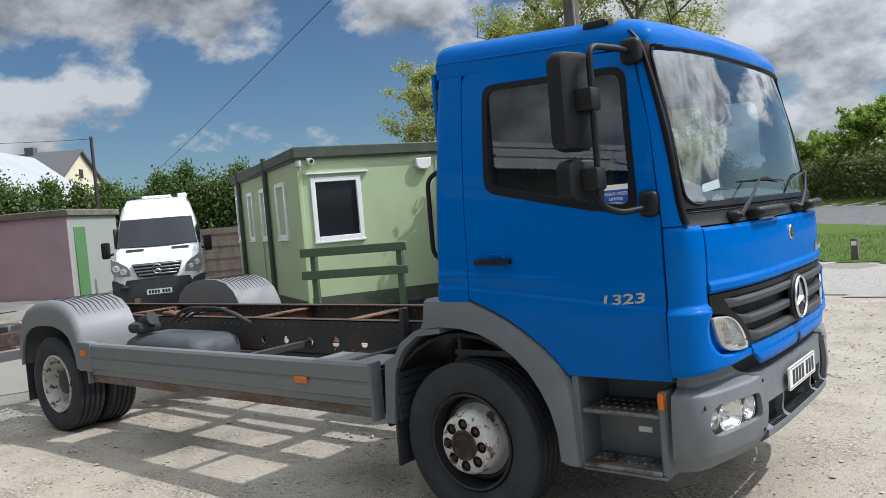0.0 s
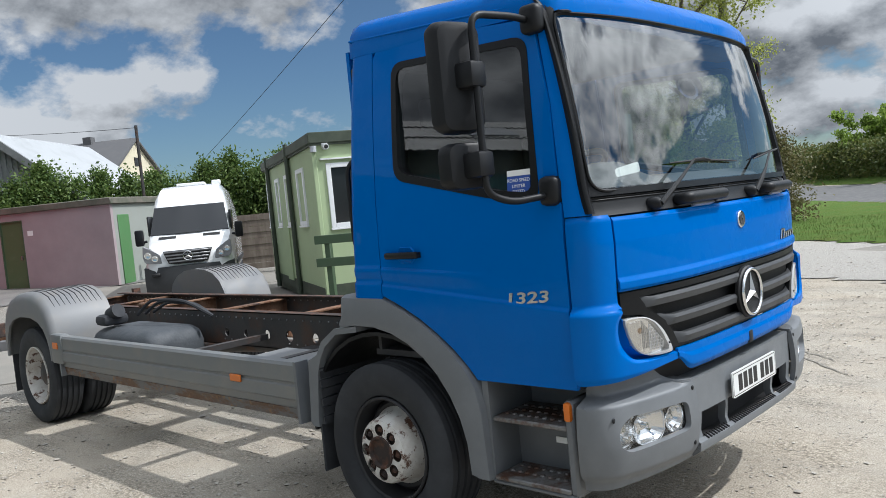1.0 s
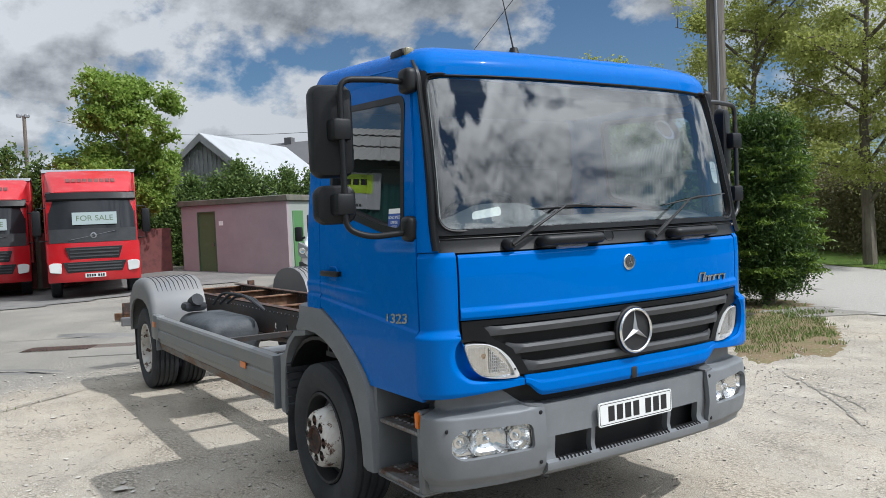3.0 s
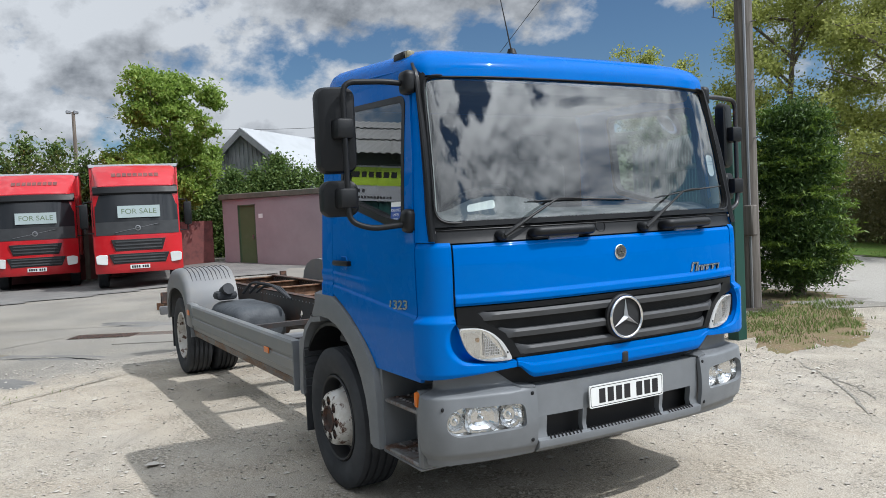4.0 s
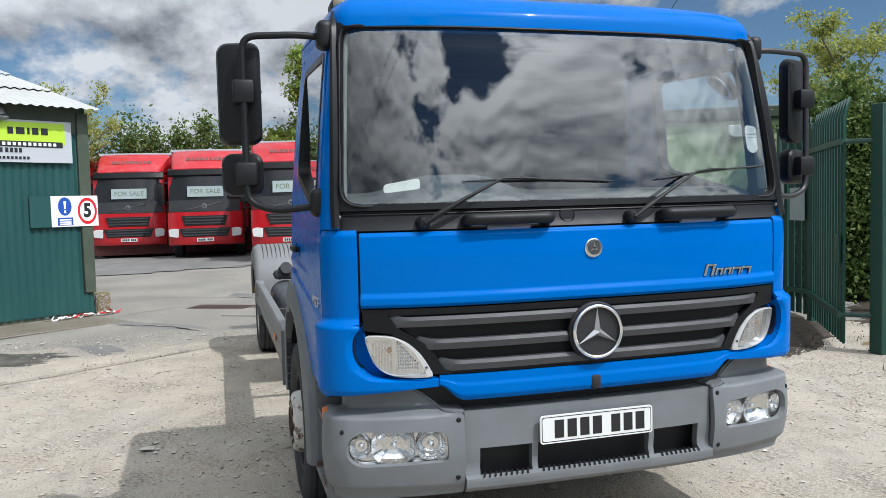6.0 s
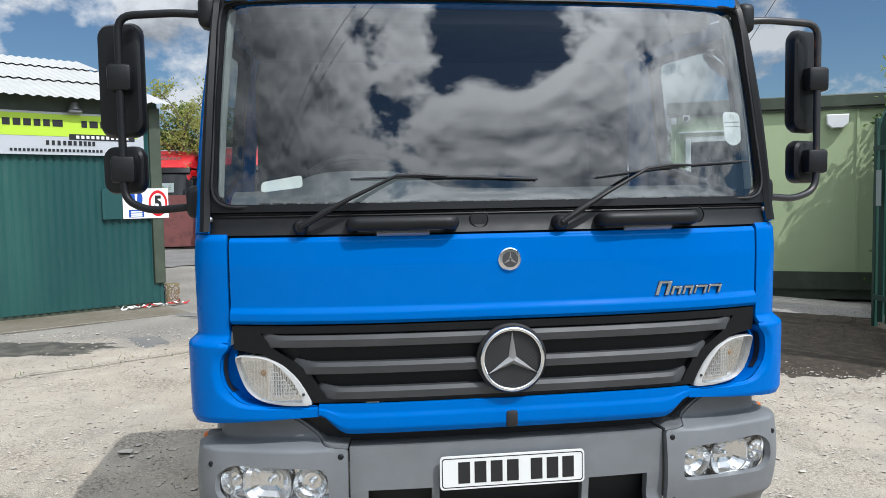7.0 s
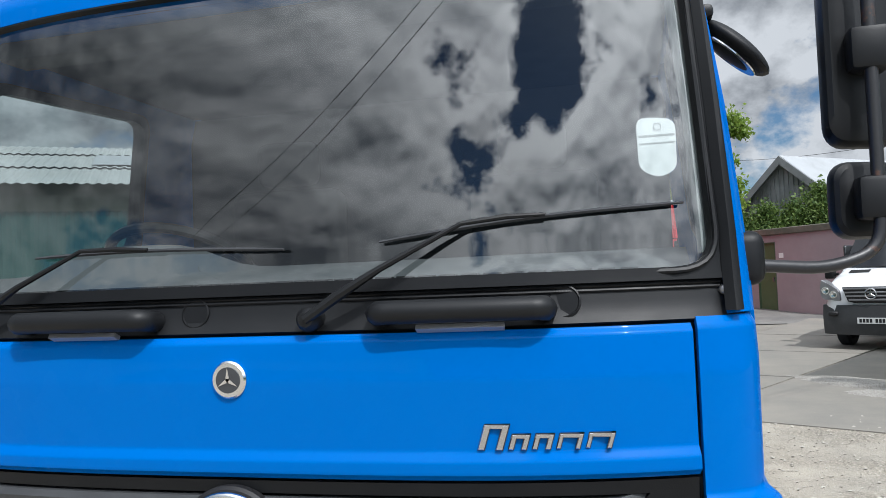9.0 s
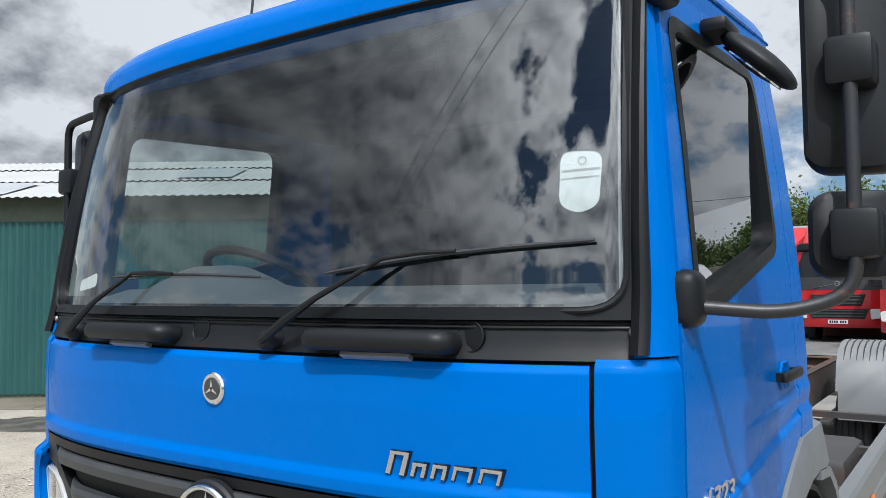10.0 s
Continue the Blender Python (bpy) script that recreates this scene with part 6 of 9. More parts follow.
# -- roof --
def outline(f, w, r, z, front_n=12):
    pts = []
    for i in range(-front_n, front_n + 1):
        s = w * 0.93 * i / front_n
        x = f - 0.105 * (abs(s) / 0.97) ** 3.3
        pts.append((x, s, z))
    xs = f - 0.105 * (w * 0.93 / 0.97) ** 3.3
    for k in range(1, 6):
        a = k / 5
        pts.append((xs - 0.14 * a * a - 0.02 * a, w * 0.93 + w * 0.07 * math.sin(a * math.pi / 2), z))
    side = [xs - 0.16 - (xs - 0.16 - r - 0.07) * i / 8 for i in range(1, 9)]
    pts += [(x, w, z) for x in side]
    pts += [(r + 0.02, w - 0.015, z), (r, w - 0.07, z)]
    pts += [(r, (w - 0.07) * (1 - i / 5), z) for i in range(1, 10)]
    pts += [(r, -(w - 0.07), z), (r + 0.02, -w + 0.015, z)]
    pts += [(x, -w, z) for x in reversed(side)]
    for k in range(5, 0, -1):
        a = k / 5
        pts.append((xs - 0.14 * a * a - 0.02 * a, -w * 0.93 - w * 0.07 * math.sin(a * math.pi / 2), z))
    return pts


def roof_ring(f, w, r, z, share):
    """One contour of the roof; the roof rises towards its rear by the given share."""
    return [(x, y, zz + share * 0.085 * min(1.0, max(0.0, (1.05 - x) / 1.18))) for x, y, zz in outline(f, w, r, z)]


bm = B()
loft(bm, [roof_ring(*k) for k in ((1.225, 1.0, -0.09, 2.37, 0.5), (1.243, 1.022, -0.112, 2.375, 0.55), (1.240, 1.022, -0.112, 2.41, 0.7), (1.236, 1.02, -0.112, 2.428, 0.8), (1.222, 1.01, -0.11, 2.455, 0.95), (1.185, 0.985, -0.11, 2.492, 1.0), (1.12, 0.94, -0.105, 2.522, 1.0),
                                  (1.03, 0.885, -0.095, 2.54, 1.0), (0.93, 0.81, -0.07, 2.55, 1.0), (0.75, 0.6, 0.0, 2.558, 1.0))])
part("roof_panel", bm, "blue", lorry, "blue domed cab roof", smooth=50)
# rain gutters
for sg in (1, -1):
    bm = B()
    tube(bm, [(1.03, sg * 1.012, 2.425), (0.66, sg * 1.021, 2.452), (0.3, sg * 1.021, 2.476), (-0.08, sg * 1.016, 2.502)], 0.006, 6)
    part("roof_gutter", bm, "blue", lorry)

# -- doors and side panels --
def cab_side(sg):
    def lift(x, z, o=0.0):
        return (x, sg * (side_y(x, z) + o), z)
    arch = [(0.645, 0.852), (0.60, 0.905), (0.52, 0.985), (0.43, 1.055), (0.33, 1.12), (0.22, 1.175), (0.10, 1.225)]
    outer = [(0.09, 1.228), (0.09, 1.6), (0.09, 2.0), (0.09, 2.38), (0.125, 2.428), (0.55, 2.405), (1.03, 2.362), (1.064, 2.335), (1.135, 2.0), (1.172, 1.55), (1.172, 0.85)] + arch[:-1]
    hole = soften([(0.235, 2.325), (1.02, 2.285), (1.062, 1.628), (0.84, 1.655), (0.235, 1.79)], 0.07, 5)
    # above the waist round the window, and below it a sheet whose rows follow the pressed ledges
    upper = [p for p in outer if p[1] > 1.59 and p[1] != 1.6]
    upper = [(0.09, 1.6)] + upper + [(1.168, 1.6)]
    bm = pierced(upper, hole, (0.64, 2.0), 12, lift, 120)
    thicken(bm, -0.02)

    def foot(x):
        return 0.85 if x >= 0.645 else table(-x, [(-a, b) for a, b in arch])

    def rows(x):
        low, high = 1.285 - 0.098 * x, 1.362 - 0.055 * x
        stops = (foot(x), low - 0.12, low - 0.008, low + 0.02, high - 0.075, high - 0.008, high + 0.018, 1.6)
        out = []
        for (a, b), n in zip(zip(stops, stops[1:]), (14, 6, 10, 4, 6, 10, 8)):
            out += [lerp(a, b, k / n) for k in range(n)]
        out.append(1.6)
        for k in range(len(out)):
            out[k] = max(out[k], out[0] + 0.0004 * k)
        return out
    grid = []
    for k in range(73):
        x = lerp(0.0905, 1.1715, k / 72)
        grid.append([bm.verts.new(lift(x, z)) for z in rows(x)])
    skin_faces = []
    for a, b in zip(grid, grid[1:]):
        for k in range(len(a) - 1):
            skin_faces.append(bm.faces.new((a[k], b[k], b[k + 1], a[k + 1])))
    # turned edge along the foot and both ends
    rim = [g[0] for g in grid] + grid[-1][1:]
    inner = [bm.verts.new((v.co.x, v.co.y - sg * 0.02, v.co.z)) for v in rim]
    for k in range(len(rim) - 1):
        bm.faces.new((rim[k], rim[k + 1], inner[k + 1], inner[k]))
    d = new("door")
    d.parent = lorry
    d["label"] = "blue cab door with tinted window"
    part("door_skin", bm, "blue", d, smooth=35)
    bm = pierced(soften([(0.223, 2.337), (1.03, 2.297), (1.074, 1.614), (0.84, 1.642), (0.223, 1.78)], 0.075, 5), soften([(0.256, 2.303), (1.0, 2.265), (1.04, 1.655), (0.845, 1.68), (0.256, 1.81)], 0.06, 5), (0.64, 2.0), 1, lambda x, z: lift(x, z, 0.003))
    thicken(bm, -0.05)
    part("window_seal", bm, "black_trim", d)
    bm = B()
    pane = soften([(0.243, 2.318), (1.01, 2.278), (1.052, 1.64), (0.84, 1.667), (0.243, 1.798)], 0.06, 5)
    bm.faces.new([bm.verts.new((x, sg * (1.068 - 0.05 * (z - 1.64)), z)) for x, z in pane])
    part("window_pane", bm, "side_glass", d, "tinted side window", smooth=0)
    # handle in its recess
    bm = B()
    y = side_y(0.26, 1.42)
    lathe(bm, [(0.056, 0.0), (0.05, 0.006), (0.04, 0.0015), (0.0, 0.001)], "y", (0, 0, 0), 6)
    bm.transform(Matrix.Translation((0.275, sg * (y + 0.001), 1.42)) @ Matrix.Diagonal((1.35, sg, 0.85, 1)))
    part("handle_recess", bm, "blue", d)
    bm = B()
    box(bm, 0.15, 0.375, min(sg * (y + 0.012), sg * (y + 0.034)), max(sg * (y + 0.012), sg * (y + 0.034)), 1.405, 1.437, 0.01, 2)
    box(bm, 0.16, 0.19, min(sg * y, sg * (y + 0.02)), max(sg * y, sg * (y + 0.02)), 1.408, 1.434)
    box(bm, 0.34, 0.37, min(sg * y, sg * (y + 0.02)), max(sg * y, sg * (y + 0.02)), 1.408, 1.434)
    part("door_handle", bm, "black_plastic", d, "black door handle")
    # rear quarter panel
    bm = B()

    def quarter(u, v):
        z = lerp(1.20, 2.44, v)
        w = side_y(0.0, z)
        back = -0.155 + 0.055 * v
        a = u
        if a < 0.7:
            return (lerp(0.084, back + 0.06, a / 0.7), sg * w, z)
        t = (a - 0.7) / 0.3
        return (back + 0.06 - 0.06 * math.sin(t * math.pi / 2), sg * (w - 0.07 * (1 - math.cos(t * math.pi / 2))), z)
    sheet(bm, quarter, 14, 120)
    thicken(bm, -0.015)
    part("quarter_panel", bm, "blue", lorry, smooth=35)
    # marker on the roof edge
    bm = B()
    box(bm, 0.80, 0.93, min(sg * 0.93, sg * 0.99), max(sg * 0.93, sg * 0.99), 2.49, 2.545, 0.02, 2)
    mk = part("roof_marker", bm, "black_plastic", lorry, "small roof marker lamp")
    bm = B()
    box(bm, 0.932, 0.965, min(sg * 0.935, sg * 0.985), max(sg * 0.935, sg * 0.985), 2.493, 2.54, 0.012, 2)
    part("lens", bm, "lens_grey", mk)


cab_side(-1)
cab_side(1)
bm = B()
box(bm, -0.134, -0.112, -1.0, 1.0, 1.05, 2.46)
part("rear_wall", bm, "blue", lorry)


# -- wheel arches, steps --
def arch_and_steps(sg):
    def yy(a):
        return sg * a
    outer = [(-0.245, 1.10), (-0.235, 1.225), (0.09, 1.222), (0.22, 1.168), (0.33, 1.113), (0.43, 1.048), (0.52, 0.978), (0.60, 0.898), (0.645, 0.83), (0.67, 0.72), (0.685, 0.40)]
    inner = [(-0.245, 1.06), (-0.12, 1.075), (0.02, 1.07), (0.14, 1.045), (0.25, 1.0), (0.35, 0.935), (0.43, 0.86), (0.495, 0.77), (0.545, 0.67), (0.575, 0.56), (0.585, 0.42)]
    bm = B()
    rings = []
    for (ox, oz), (ix, iz) in zip(outer, inner):
        m = (lerp(ix, ox, 0.55), lerp(iz, oz, 0.55))
        rings.append([(ox, yy(1.085), oz), (lerp(ix, ox, 0.92), yy(1.122), lerp(iz, oz, 0.92)), (*[m[0], yy(1.14)], m[1]), (ix, yy(1.135), iz), (ix, yy(1.0), iz), (ox, yy(1.0), oz)])
    loft(bm, rings)
    part("wheel_arch", bm, "grey_plastic", lorry, "grey plastic front wheel arch", smooth=45)
    # inner liner
    bm = B()
    sheet(bm, lambda u, v: (0.0 + 0.6 * math.cos(lerp(0.0, math.pi, u)), yy(lerp(0.55, 1.1, v)), 0.47 + 0.57 * math.sin(lerp(0.0, math.pi, u))), 16, 2)
    thicken(bm, 0.02)
    part("arch_liner", bm, "black_plastic", lorry)
    # rear half of the arch, fixed to the frame, with its flap
    bm = B()
    prof = [(-0.12, 1.07), (-0.30, 1.05), (-0.42, 0.975), (-0.47, 0.90), (-0.55, 0.865), (-0.58, 0.52), (-0.56, 0.50)]
    inn = [(-0.12, 1.04), (-0.29, 1.02), (-0.39, 0.95), (-0.44, 0.88), (-0.475, 0.80), (-0.51, 0.55), (-0.51, 0.50)]
    loft(bm, [[(a[0], yy(1.135), a[1]), (b[0], yy(1.135), b[1]), (b[0], yy(0.6), b[1]), (a[0], yy(0.6), a[1])] for a, b in zip(prof, inn)])
    part("rear_wing", bm, "grey_plastic", lorry, "grey rear half of the wheel arch", smooth=35)
    for i in range(7):
        bm = B()
        box(bm, -0.475 + 0.012 * (i % 2), -0.462, min(yy(0.65), yy(1.13)), max(yy(0.65), yy(1.13)), 0.52 + i * 0.05, 0.56 + i * 0.05)
        part("flap_rib", bm, "rubber", lorry)
    bm = B()
    box(bm, -0.52, -0.505, min(yy(0.7), yy(1.12)), max(yy(0.7), yy(1.12)), 0.25, 0.51)
    part("mud_flap", bm, "rubber", lorry, "black rubber mud flap")
    # step box
    st = new("cab_step")
    st.parent = lorry
    st["label"] = "grey step box with two rusty treads"
    for nm, x0, x1, ya, yb, z0, z1, bv in (("back_panel", 0.66, 1.16, 0.76, 0.78, 0.40, 0.86, 0.0), ("rear_panel", 0.655, 0.69, 0.78, 1.09, 0.40, 0.85, 0.0), ("front_panel", 1.09, 1.135, 0.78, 1.10, 0.40, 0.80, 0.012),
                                          ("bottom_panel", 0.675, 1.12, 0.80, 1.1, 0.385, 0.405, 0.008), ("riser", 0.69, 1.10, 0.86, 0.90, 0.405, 0.655, 0.0)):
        bm = B()
        box(bm, x0, x1, min(yy(ya), yy(yb)), max(yy(ya), yy(yb)), z0, z1, bv, 1)
        part(nm, bm, "grey_plastic", st)
    for z, o in ((0.405, 1.105), (0.665, 1.085)):
        bm = B()
        box(bm, 0.695, 1.095, min(yy(0.80), yy(o)), max(yy(0.80), yy(o)), z, z + 0.022, 0.006, 1)
        for i in range(9):
            for j in range(3):
                x, y = 0.73 + i * 0.041, 0.88 + j * 0.07
                lathe(bm, [(0.013, 0.0), (0.009, 0.007)], "z", (x, yy(y), z + 0.0215), 8)
        part("tread", bm, "tread", st, "rusty perforated tread")
    bm = B()
    box(bm, 0.90, 0.97, min(yy(0.901), yy(0.905)), max(yy(0.901), yy(0.905)), 0.545, 0.572)
    part("label_plate", bm, "paper", st)
    bm = B()
    box(bm, 1.095, 1.13, min(yy(1.075), yy(1.112)), max(yy(1.075), yy(1.112)), 0.715, 0.795, 0.012, 2)
    part("side_indicator", bm, "amber", lorry, "orange side indicator")
    bm = B()
    box(bm, 0.50, 1.17, min(yy(0.5), yy(1.09)), max(yy(0.5), yy(1.09)), 0.845, 0.862)
    part("door_sill", bm, "mesh_black", lorry)


arch_and_steps(-1)
arch_and_steps(1)


# -- wheels --
def tyre(bm, r, w, y0):
    h = w / 2
    prof = [(0.262, -h * 0.62), (0.275, -h * 0.80), (0.33, -h * 0.98), (r * 0.87, -h), (r * 0.955, -h * 0.93), (r * 0.993, -h * 0.83)]
    for g in (-0.55, -0.18, 0.18, 0.55):
        c = g * h
        prof += [(r, c - 0.010), (r - 0.013, c - 0.006), (r - 0.013, c + 0.006), (r, c + 0.010)]
    prof += [(r * 0.993, h * 0.83), (r * 0.955, h * 0.93), (r * 0.87, h), (0.33, h * 0.98), (0.275, h * 0.8), (0.262, h * 0.62)]
    lathe(bm, [(a, y0 + b) for a, b in prof], "y", (0, 0, 0), 56, closed=True)


def disc_with_holes(bm, r_in, r_hole, r_out, n, hr, y, dish):
    """A wheel disc with a ring of round hand holes, on the plane y; dish bends it."""
    for k in range(n):
        a0 = 2 * math.pi * k / n
        half = math.pi / n
        cell = []
        for i in range(5):
            cell.append((r_in, a0 - half + 2 * half * i / 4))
        for i in range(1, 5):
            cell.append((lerp(r_in, r_out, i / 4), a0 + half))
        for i in range(1, 5):
            cell.append((r_out, a0 + half - 2 * half * i / 4))
        for i in range(1, 4):
            cell.append((lerp(r_out, r_in, i / 4), a0 - half))
        outer = [(r * math.cos(a), r * math.sin(a)) for r, a in cell]
        c = (r_hole * math.cos(a0), r_hole * math.sin(a0))
        rim = []
        for x, z in outer:
            d = math.hypot(x - c[0], z - c[1])
            rim.append((c[0] + (x - c[0]) / d * hr, c[1] + (z - c[1]) / d * hr))
        va = [bm.verts.new((x, y + dish(math.hypot(x, z)), z)) for x, z in outer]
        vb = [bm.verts.new((x, y + dish(math.hypot(x, z)), z)) for x, z in rim]
        m = len(va)
        for i in range(m):
            bm.faces.new((va[i], va[(i + 1) % m], vb[(i + 1) % m], vb[i]))
    bmesh.ops.remove_doubles(bm, verts=bm.verts, dist=0.0004)


def front_wheel(sg):
    w = new("front_wheel")
    w.parent = lorry
    w["label"] = "front wheel with rusty white rim"
    w.matrix_local = Matrix.Translation((0, sg * 0.985, 0.44)) @ (pose(0, 0, 0, 0, 0, 0) if sg < 0 else pose(0, 0, 0, 0, 0, 180))
    bm = B()
    tyre(bm, 0.44, 0.275, 0.0)
    part("tyre", bm, "rubber", w, smooth=30)
    # outwards is -y
    bm = B()
    lathe(bm, [(0.262, -0.07), (0.268, -0.115), (0.262, -0.122), (0.252, -0.115), (0.247, -0.06), (0.25, 0.02), (0.25, 0.1)], "y", (0, 0, 0), 48)
    bmesh.ops.delete(bm, geom=[f for f in bm.faces if len(f.verts) > 20], context="FACES")
    part("rim", bm, "rim_black", w, "black outer rim")
    bm = B()
    disc_with_holes(bm, 0.07, 0.114, 0.158, 8, 0.031, -0.168, lambda r: 0.012 * smooth(0.146, 0.158, r))
    part("disc", bm, "wheel", w, "white wheel disc with round holes")
    bm = B()
    lathe(bm, [(0.158, -0.156), (0.166, -0.14), (0.174, -0.09), (0.186, -0.045), (0.2, -0.03)], "y", (0, 0, 0), 48)
    bmesh.ops.delete(bm, geom=[f for f in bm.faces if len(f.verts) > 20], context="FACES")
    part("dish", bm, "wheel", w, "white wheel dish streaked with rust")
    bm = B()
    lathe(bm, [(0.184, -0.03), (0.22, -0.03), (0.243, -0.01), (0.25, 0.02)], "y", (0, 0, 0), 48)
    bmesh.ops.delete(bm, geom=[f for f in bm.faces if len(f.verts) > 20], context="FACES")
    part("inner_rim", bm, "rim_black", w)
    bm = B()
    lathe(bm, [(0.15, -0.14), (0.149, -0.136), (0.0, -0.136)], "y", (0, 0, 0), 32)
    part("flange", bm, "rust_dark", w)
    bm = B()
    lathe(bm, [(0.084, -0.16), (0.082, -0.178), (0.072, -0.178), (0.064, -0.158), (0.0, -0.152)], "y", (0, 0, 0), 32)
    part("hub", bm, "rust_dark", w, "rusty wheel hub")
    nut = B()
    lathe(nut, [(0.016, 0.0), (0.016, -0.02), (0.008, -0.024), (0.008, -0.03), (0.0, -0.03)], "y", (0, 0, 0), 6)
    first = part("wheel_nut", nut, "rust_dark", w, smooth=0)
    for k in range(8):
        a = 2 * math.pi * k / 8
        o = first if k == 0 else new("wheel_nut", first.data)
        o.parent = w
        o.location = (0.114 * math.cos(a), -0.142, 0.114 * math.sin(a))


front_wheel(-1)
front_wheel(1)


def rear_wheel(sg):
    w = new("rear_wheel")
    w.parent = lorry
    w["label"] = "twin rear wheel with deep white rim"
    w.matrix_local = Matrix.Translation((-4.76, sg * 0.83, 0.44)) @ (pose(0, 0, 0, 0, 0, 0) if sg < 0 else pose(0, 0, 0, 0, 0, 180))
    for k, y in enumerate((-0.155, 0.155)):
        bm = B()
        tyre(bm, 0.44, 0.27, y)
        part("tyre", bm, "rubber", w, smooth=30)
    bm = B()
    lathe(bm, [(0.262, -0.23), (0.268, -0.272), (0.26, -0.278), (0.25, -0.27), (0.24, -0.2), (0.232, -0.12), (0.215, -0.07)], "y", (0, 0, 0), 48)
    bmesh.ops.delete(bm, geom=[f for f in bm.faces if len(f.verts) > 20], context="FACES")
    thicken(bm, 0.008)
    part("rim", bm, "wheel", w, "white rim stained with rust")
    bm = B()
    disc_with_holes(bm, 0.12, 0.175, 0.22, 8, 0.03, -0.065, lambda r: -0.01 * smooth(0.18, 0.22, r))
    thicken(bm, 0.01)
    # dark rust colour stands in for the shade deep inside the rim
    part("disc", bm, "rust_dark", w)
    bm = B()
    lathe(bm, [(0.125, 0.0), (0.12, -0.12), (0.105, -0.2), (0.06, -0.22), (0.0, -0.222)], "y", (0, 0, 0), 24)
    part("hub", bm, "frame", w, "dark hub")


rear_wheel(-1)
rear_wheel(1)


# -- frame --
def rail(sg):
    y = sg * 0.42
    r = new("frame_rail")
    r.parent = lorry
    r["label"] = "dark frame rail with drilled holes"
    z0, z1, x0, x1 = 0.71, 0.975, -6.15, 0.9
    holes = {-2.55: 0.034, -2.28: 0.03, -2.0: 0.036, -1.72: 0.042, -1.42: 0.034, -3.3: 0.03, -3.7: 0.03, -5.3: 0.035, -5.7: 0.03}
    bm = B()
    edges = sorted([x0, x1] + [h - 0.12 for h in holes] + [h + 0.12 for h in holes])
    spans = list(zip(edges, edges[1:]))
    for a, b in spans:
        mid = (a + b) / 2
        hit = [h for h in holes if abs(h - mid) < 0.01]
        if not hit:
            bm.faces.new([bm.verts.new(p) for p in ((a, y, z0), (b, y, z0), (b, y, z1), (a, y, z1))])
            continue
        c = (hit[0], 0.81)
        rect = [(a, z0), (b, z0), (b, z1), (a, z1)]
        ang = sorted({round(math.atan2(z - c[1], x - c[0]), 4) for x, z in rect} | {round(-math.pi + i * math.pi / 10, 4) for i in range(20)})
        out = ring_at(rect, c, ang)
        va = [bm.verts.new((x, y, z)) for x, z in out]
        vb = [bm.verts.new((c[0] + holes[hit[0]] * math.cos(t), y, c[1] + holes[hit[0]] * math.sin(t))) for t in ang]
        for i in range(len(ang)):
            j = (i + 1) % len(ang)
            bm.faces.new((va[i], va[j], vb[j], vb[i]))
    bmesh.ops.remove_doubles(bm, verts=bm.verts, dist=0.0004)
    thicken(bm, 0.009)
    part("web", bm, "frame", r, smooth=0)
    for za, zb in ((z1 - 0.008, z1 + 0.002), (z0 - 0.002, z0 + 0.008)):
        bm = B()
        box(bm, x0, x1, min(y, y - sg * 0.075), max(y, y - sg * 0.075), za, zb)
        part("flange", bm, "rust_dark" if za > 0.9 else "frame", r, "rust-worn top flange" if za > 0.9 else "")
    # steel studs stand in for small drilled holes with light showing through
    stud = B()
    lathe(stud, [(0.007, 0.0), (0.007, 0.006), (0.0, 0.006)], "y", (0, 0, 0), 6)
    first = part("hole_stud", stud, "steel", r, smooth=0)
    k = 0
    for i in range(58):
        for z in (0.755, 0.93):
            if z < 0.8 and i % 9 > 4:
                continue
            o = first if k == 0 else new("hole_stud", first.data)
            o.parent = r
            o.location = (-6.0 + i * 0.095, y - (0.016 if sg > 0 else 0.007), z)
            k += 1


rail(-1)
rail(1)
for x in (-0.95, -1.75, -2.9, -4.1, -5.0, -6.05):
    bm = B()
    box(bm, x - 0.05, x + 0.05, -0.41, 0.41, 0.80, 0.81)
    box(bm, x - 0.05, x + 0.05, -0.41, 0.41, 0.94, 0.95)
    box(bm, x - 0.006, x + 0.006, -0.41, 0.41, 0.811, 0.939)
    part("cross_member", bm, "rust", lorry, "rusty cross member")
for x, y in ((-3.9, -0.38), (-5.4, -0.38)):
    bm = B()
    box(bm, x - 0.09, x + 0.09, y - 0.06, y + 0.06, 0.979, 1.02, 0.012, 1)
    tube(bm, [(x - 0.05, y, 1.02), (x - 0.05, y, 1.05)], 0.014, 6)
    tube(bm, [(x + 0.05, y, 1.02), (x + 0.05, y, 1.05)], 0.014, 6)
    part("body_bracket", bm, "rust", lorry, "rusty body mounting bracket")
for sg in (1, -1):
    bm = B()
    box(bm, -0.99, -0.955, min(sg * 0.43, sg * 0.5), max(sg * 0.43, sg * 0.5), 0.72, 1.08, 0.006, 1)
    part("upright_bracket", bm, "frame", lorry)
bm = B()
tube(bm, [(-0.6, 0, 0.66), (-2.5, 0, 0.62), (-4.5, 0, 0.5)], 0.055, 12)
part("propeller_shaft", bm, "frame", lorry)
bm = B()
tube(bm, [(-4.76, -0.75, 0.44), (-4.76, 0.75, 0.44)], 0.085, 12)
bmesh.ops.create_uvsphere(bm, u_segments=16, v_segments=10, radius=0.2, matrix=Matrix.Translation((-4.76, 0, 0.45)))
part("rear_axle", bm, "frame", lorry)
bm = B()
tube(bm, [(0, -0.8, 0.42), (0, 0.8, 0.42)], 0.06, 10)
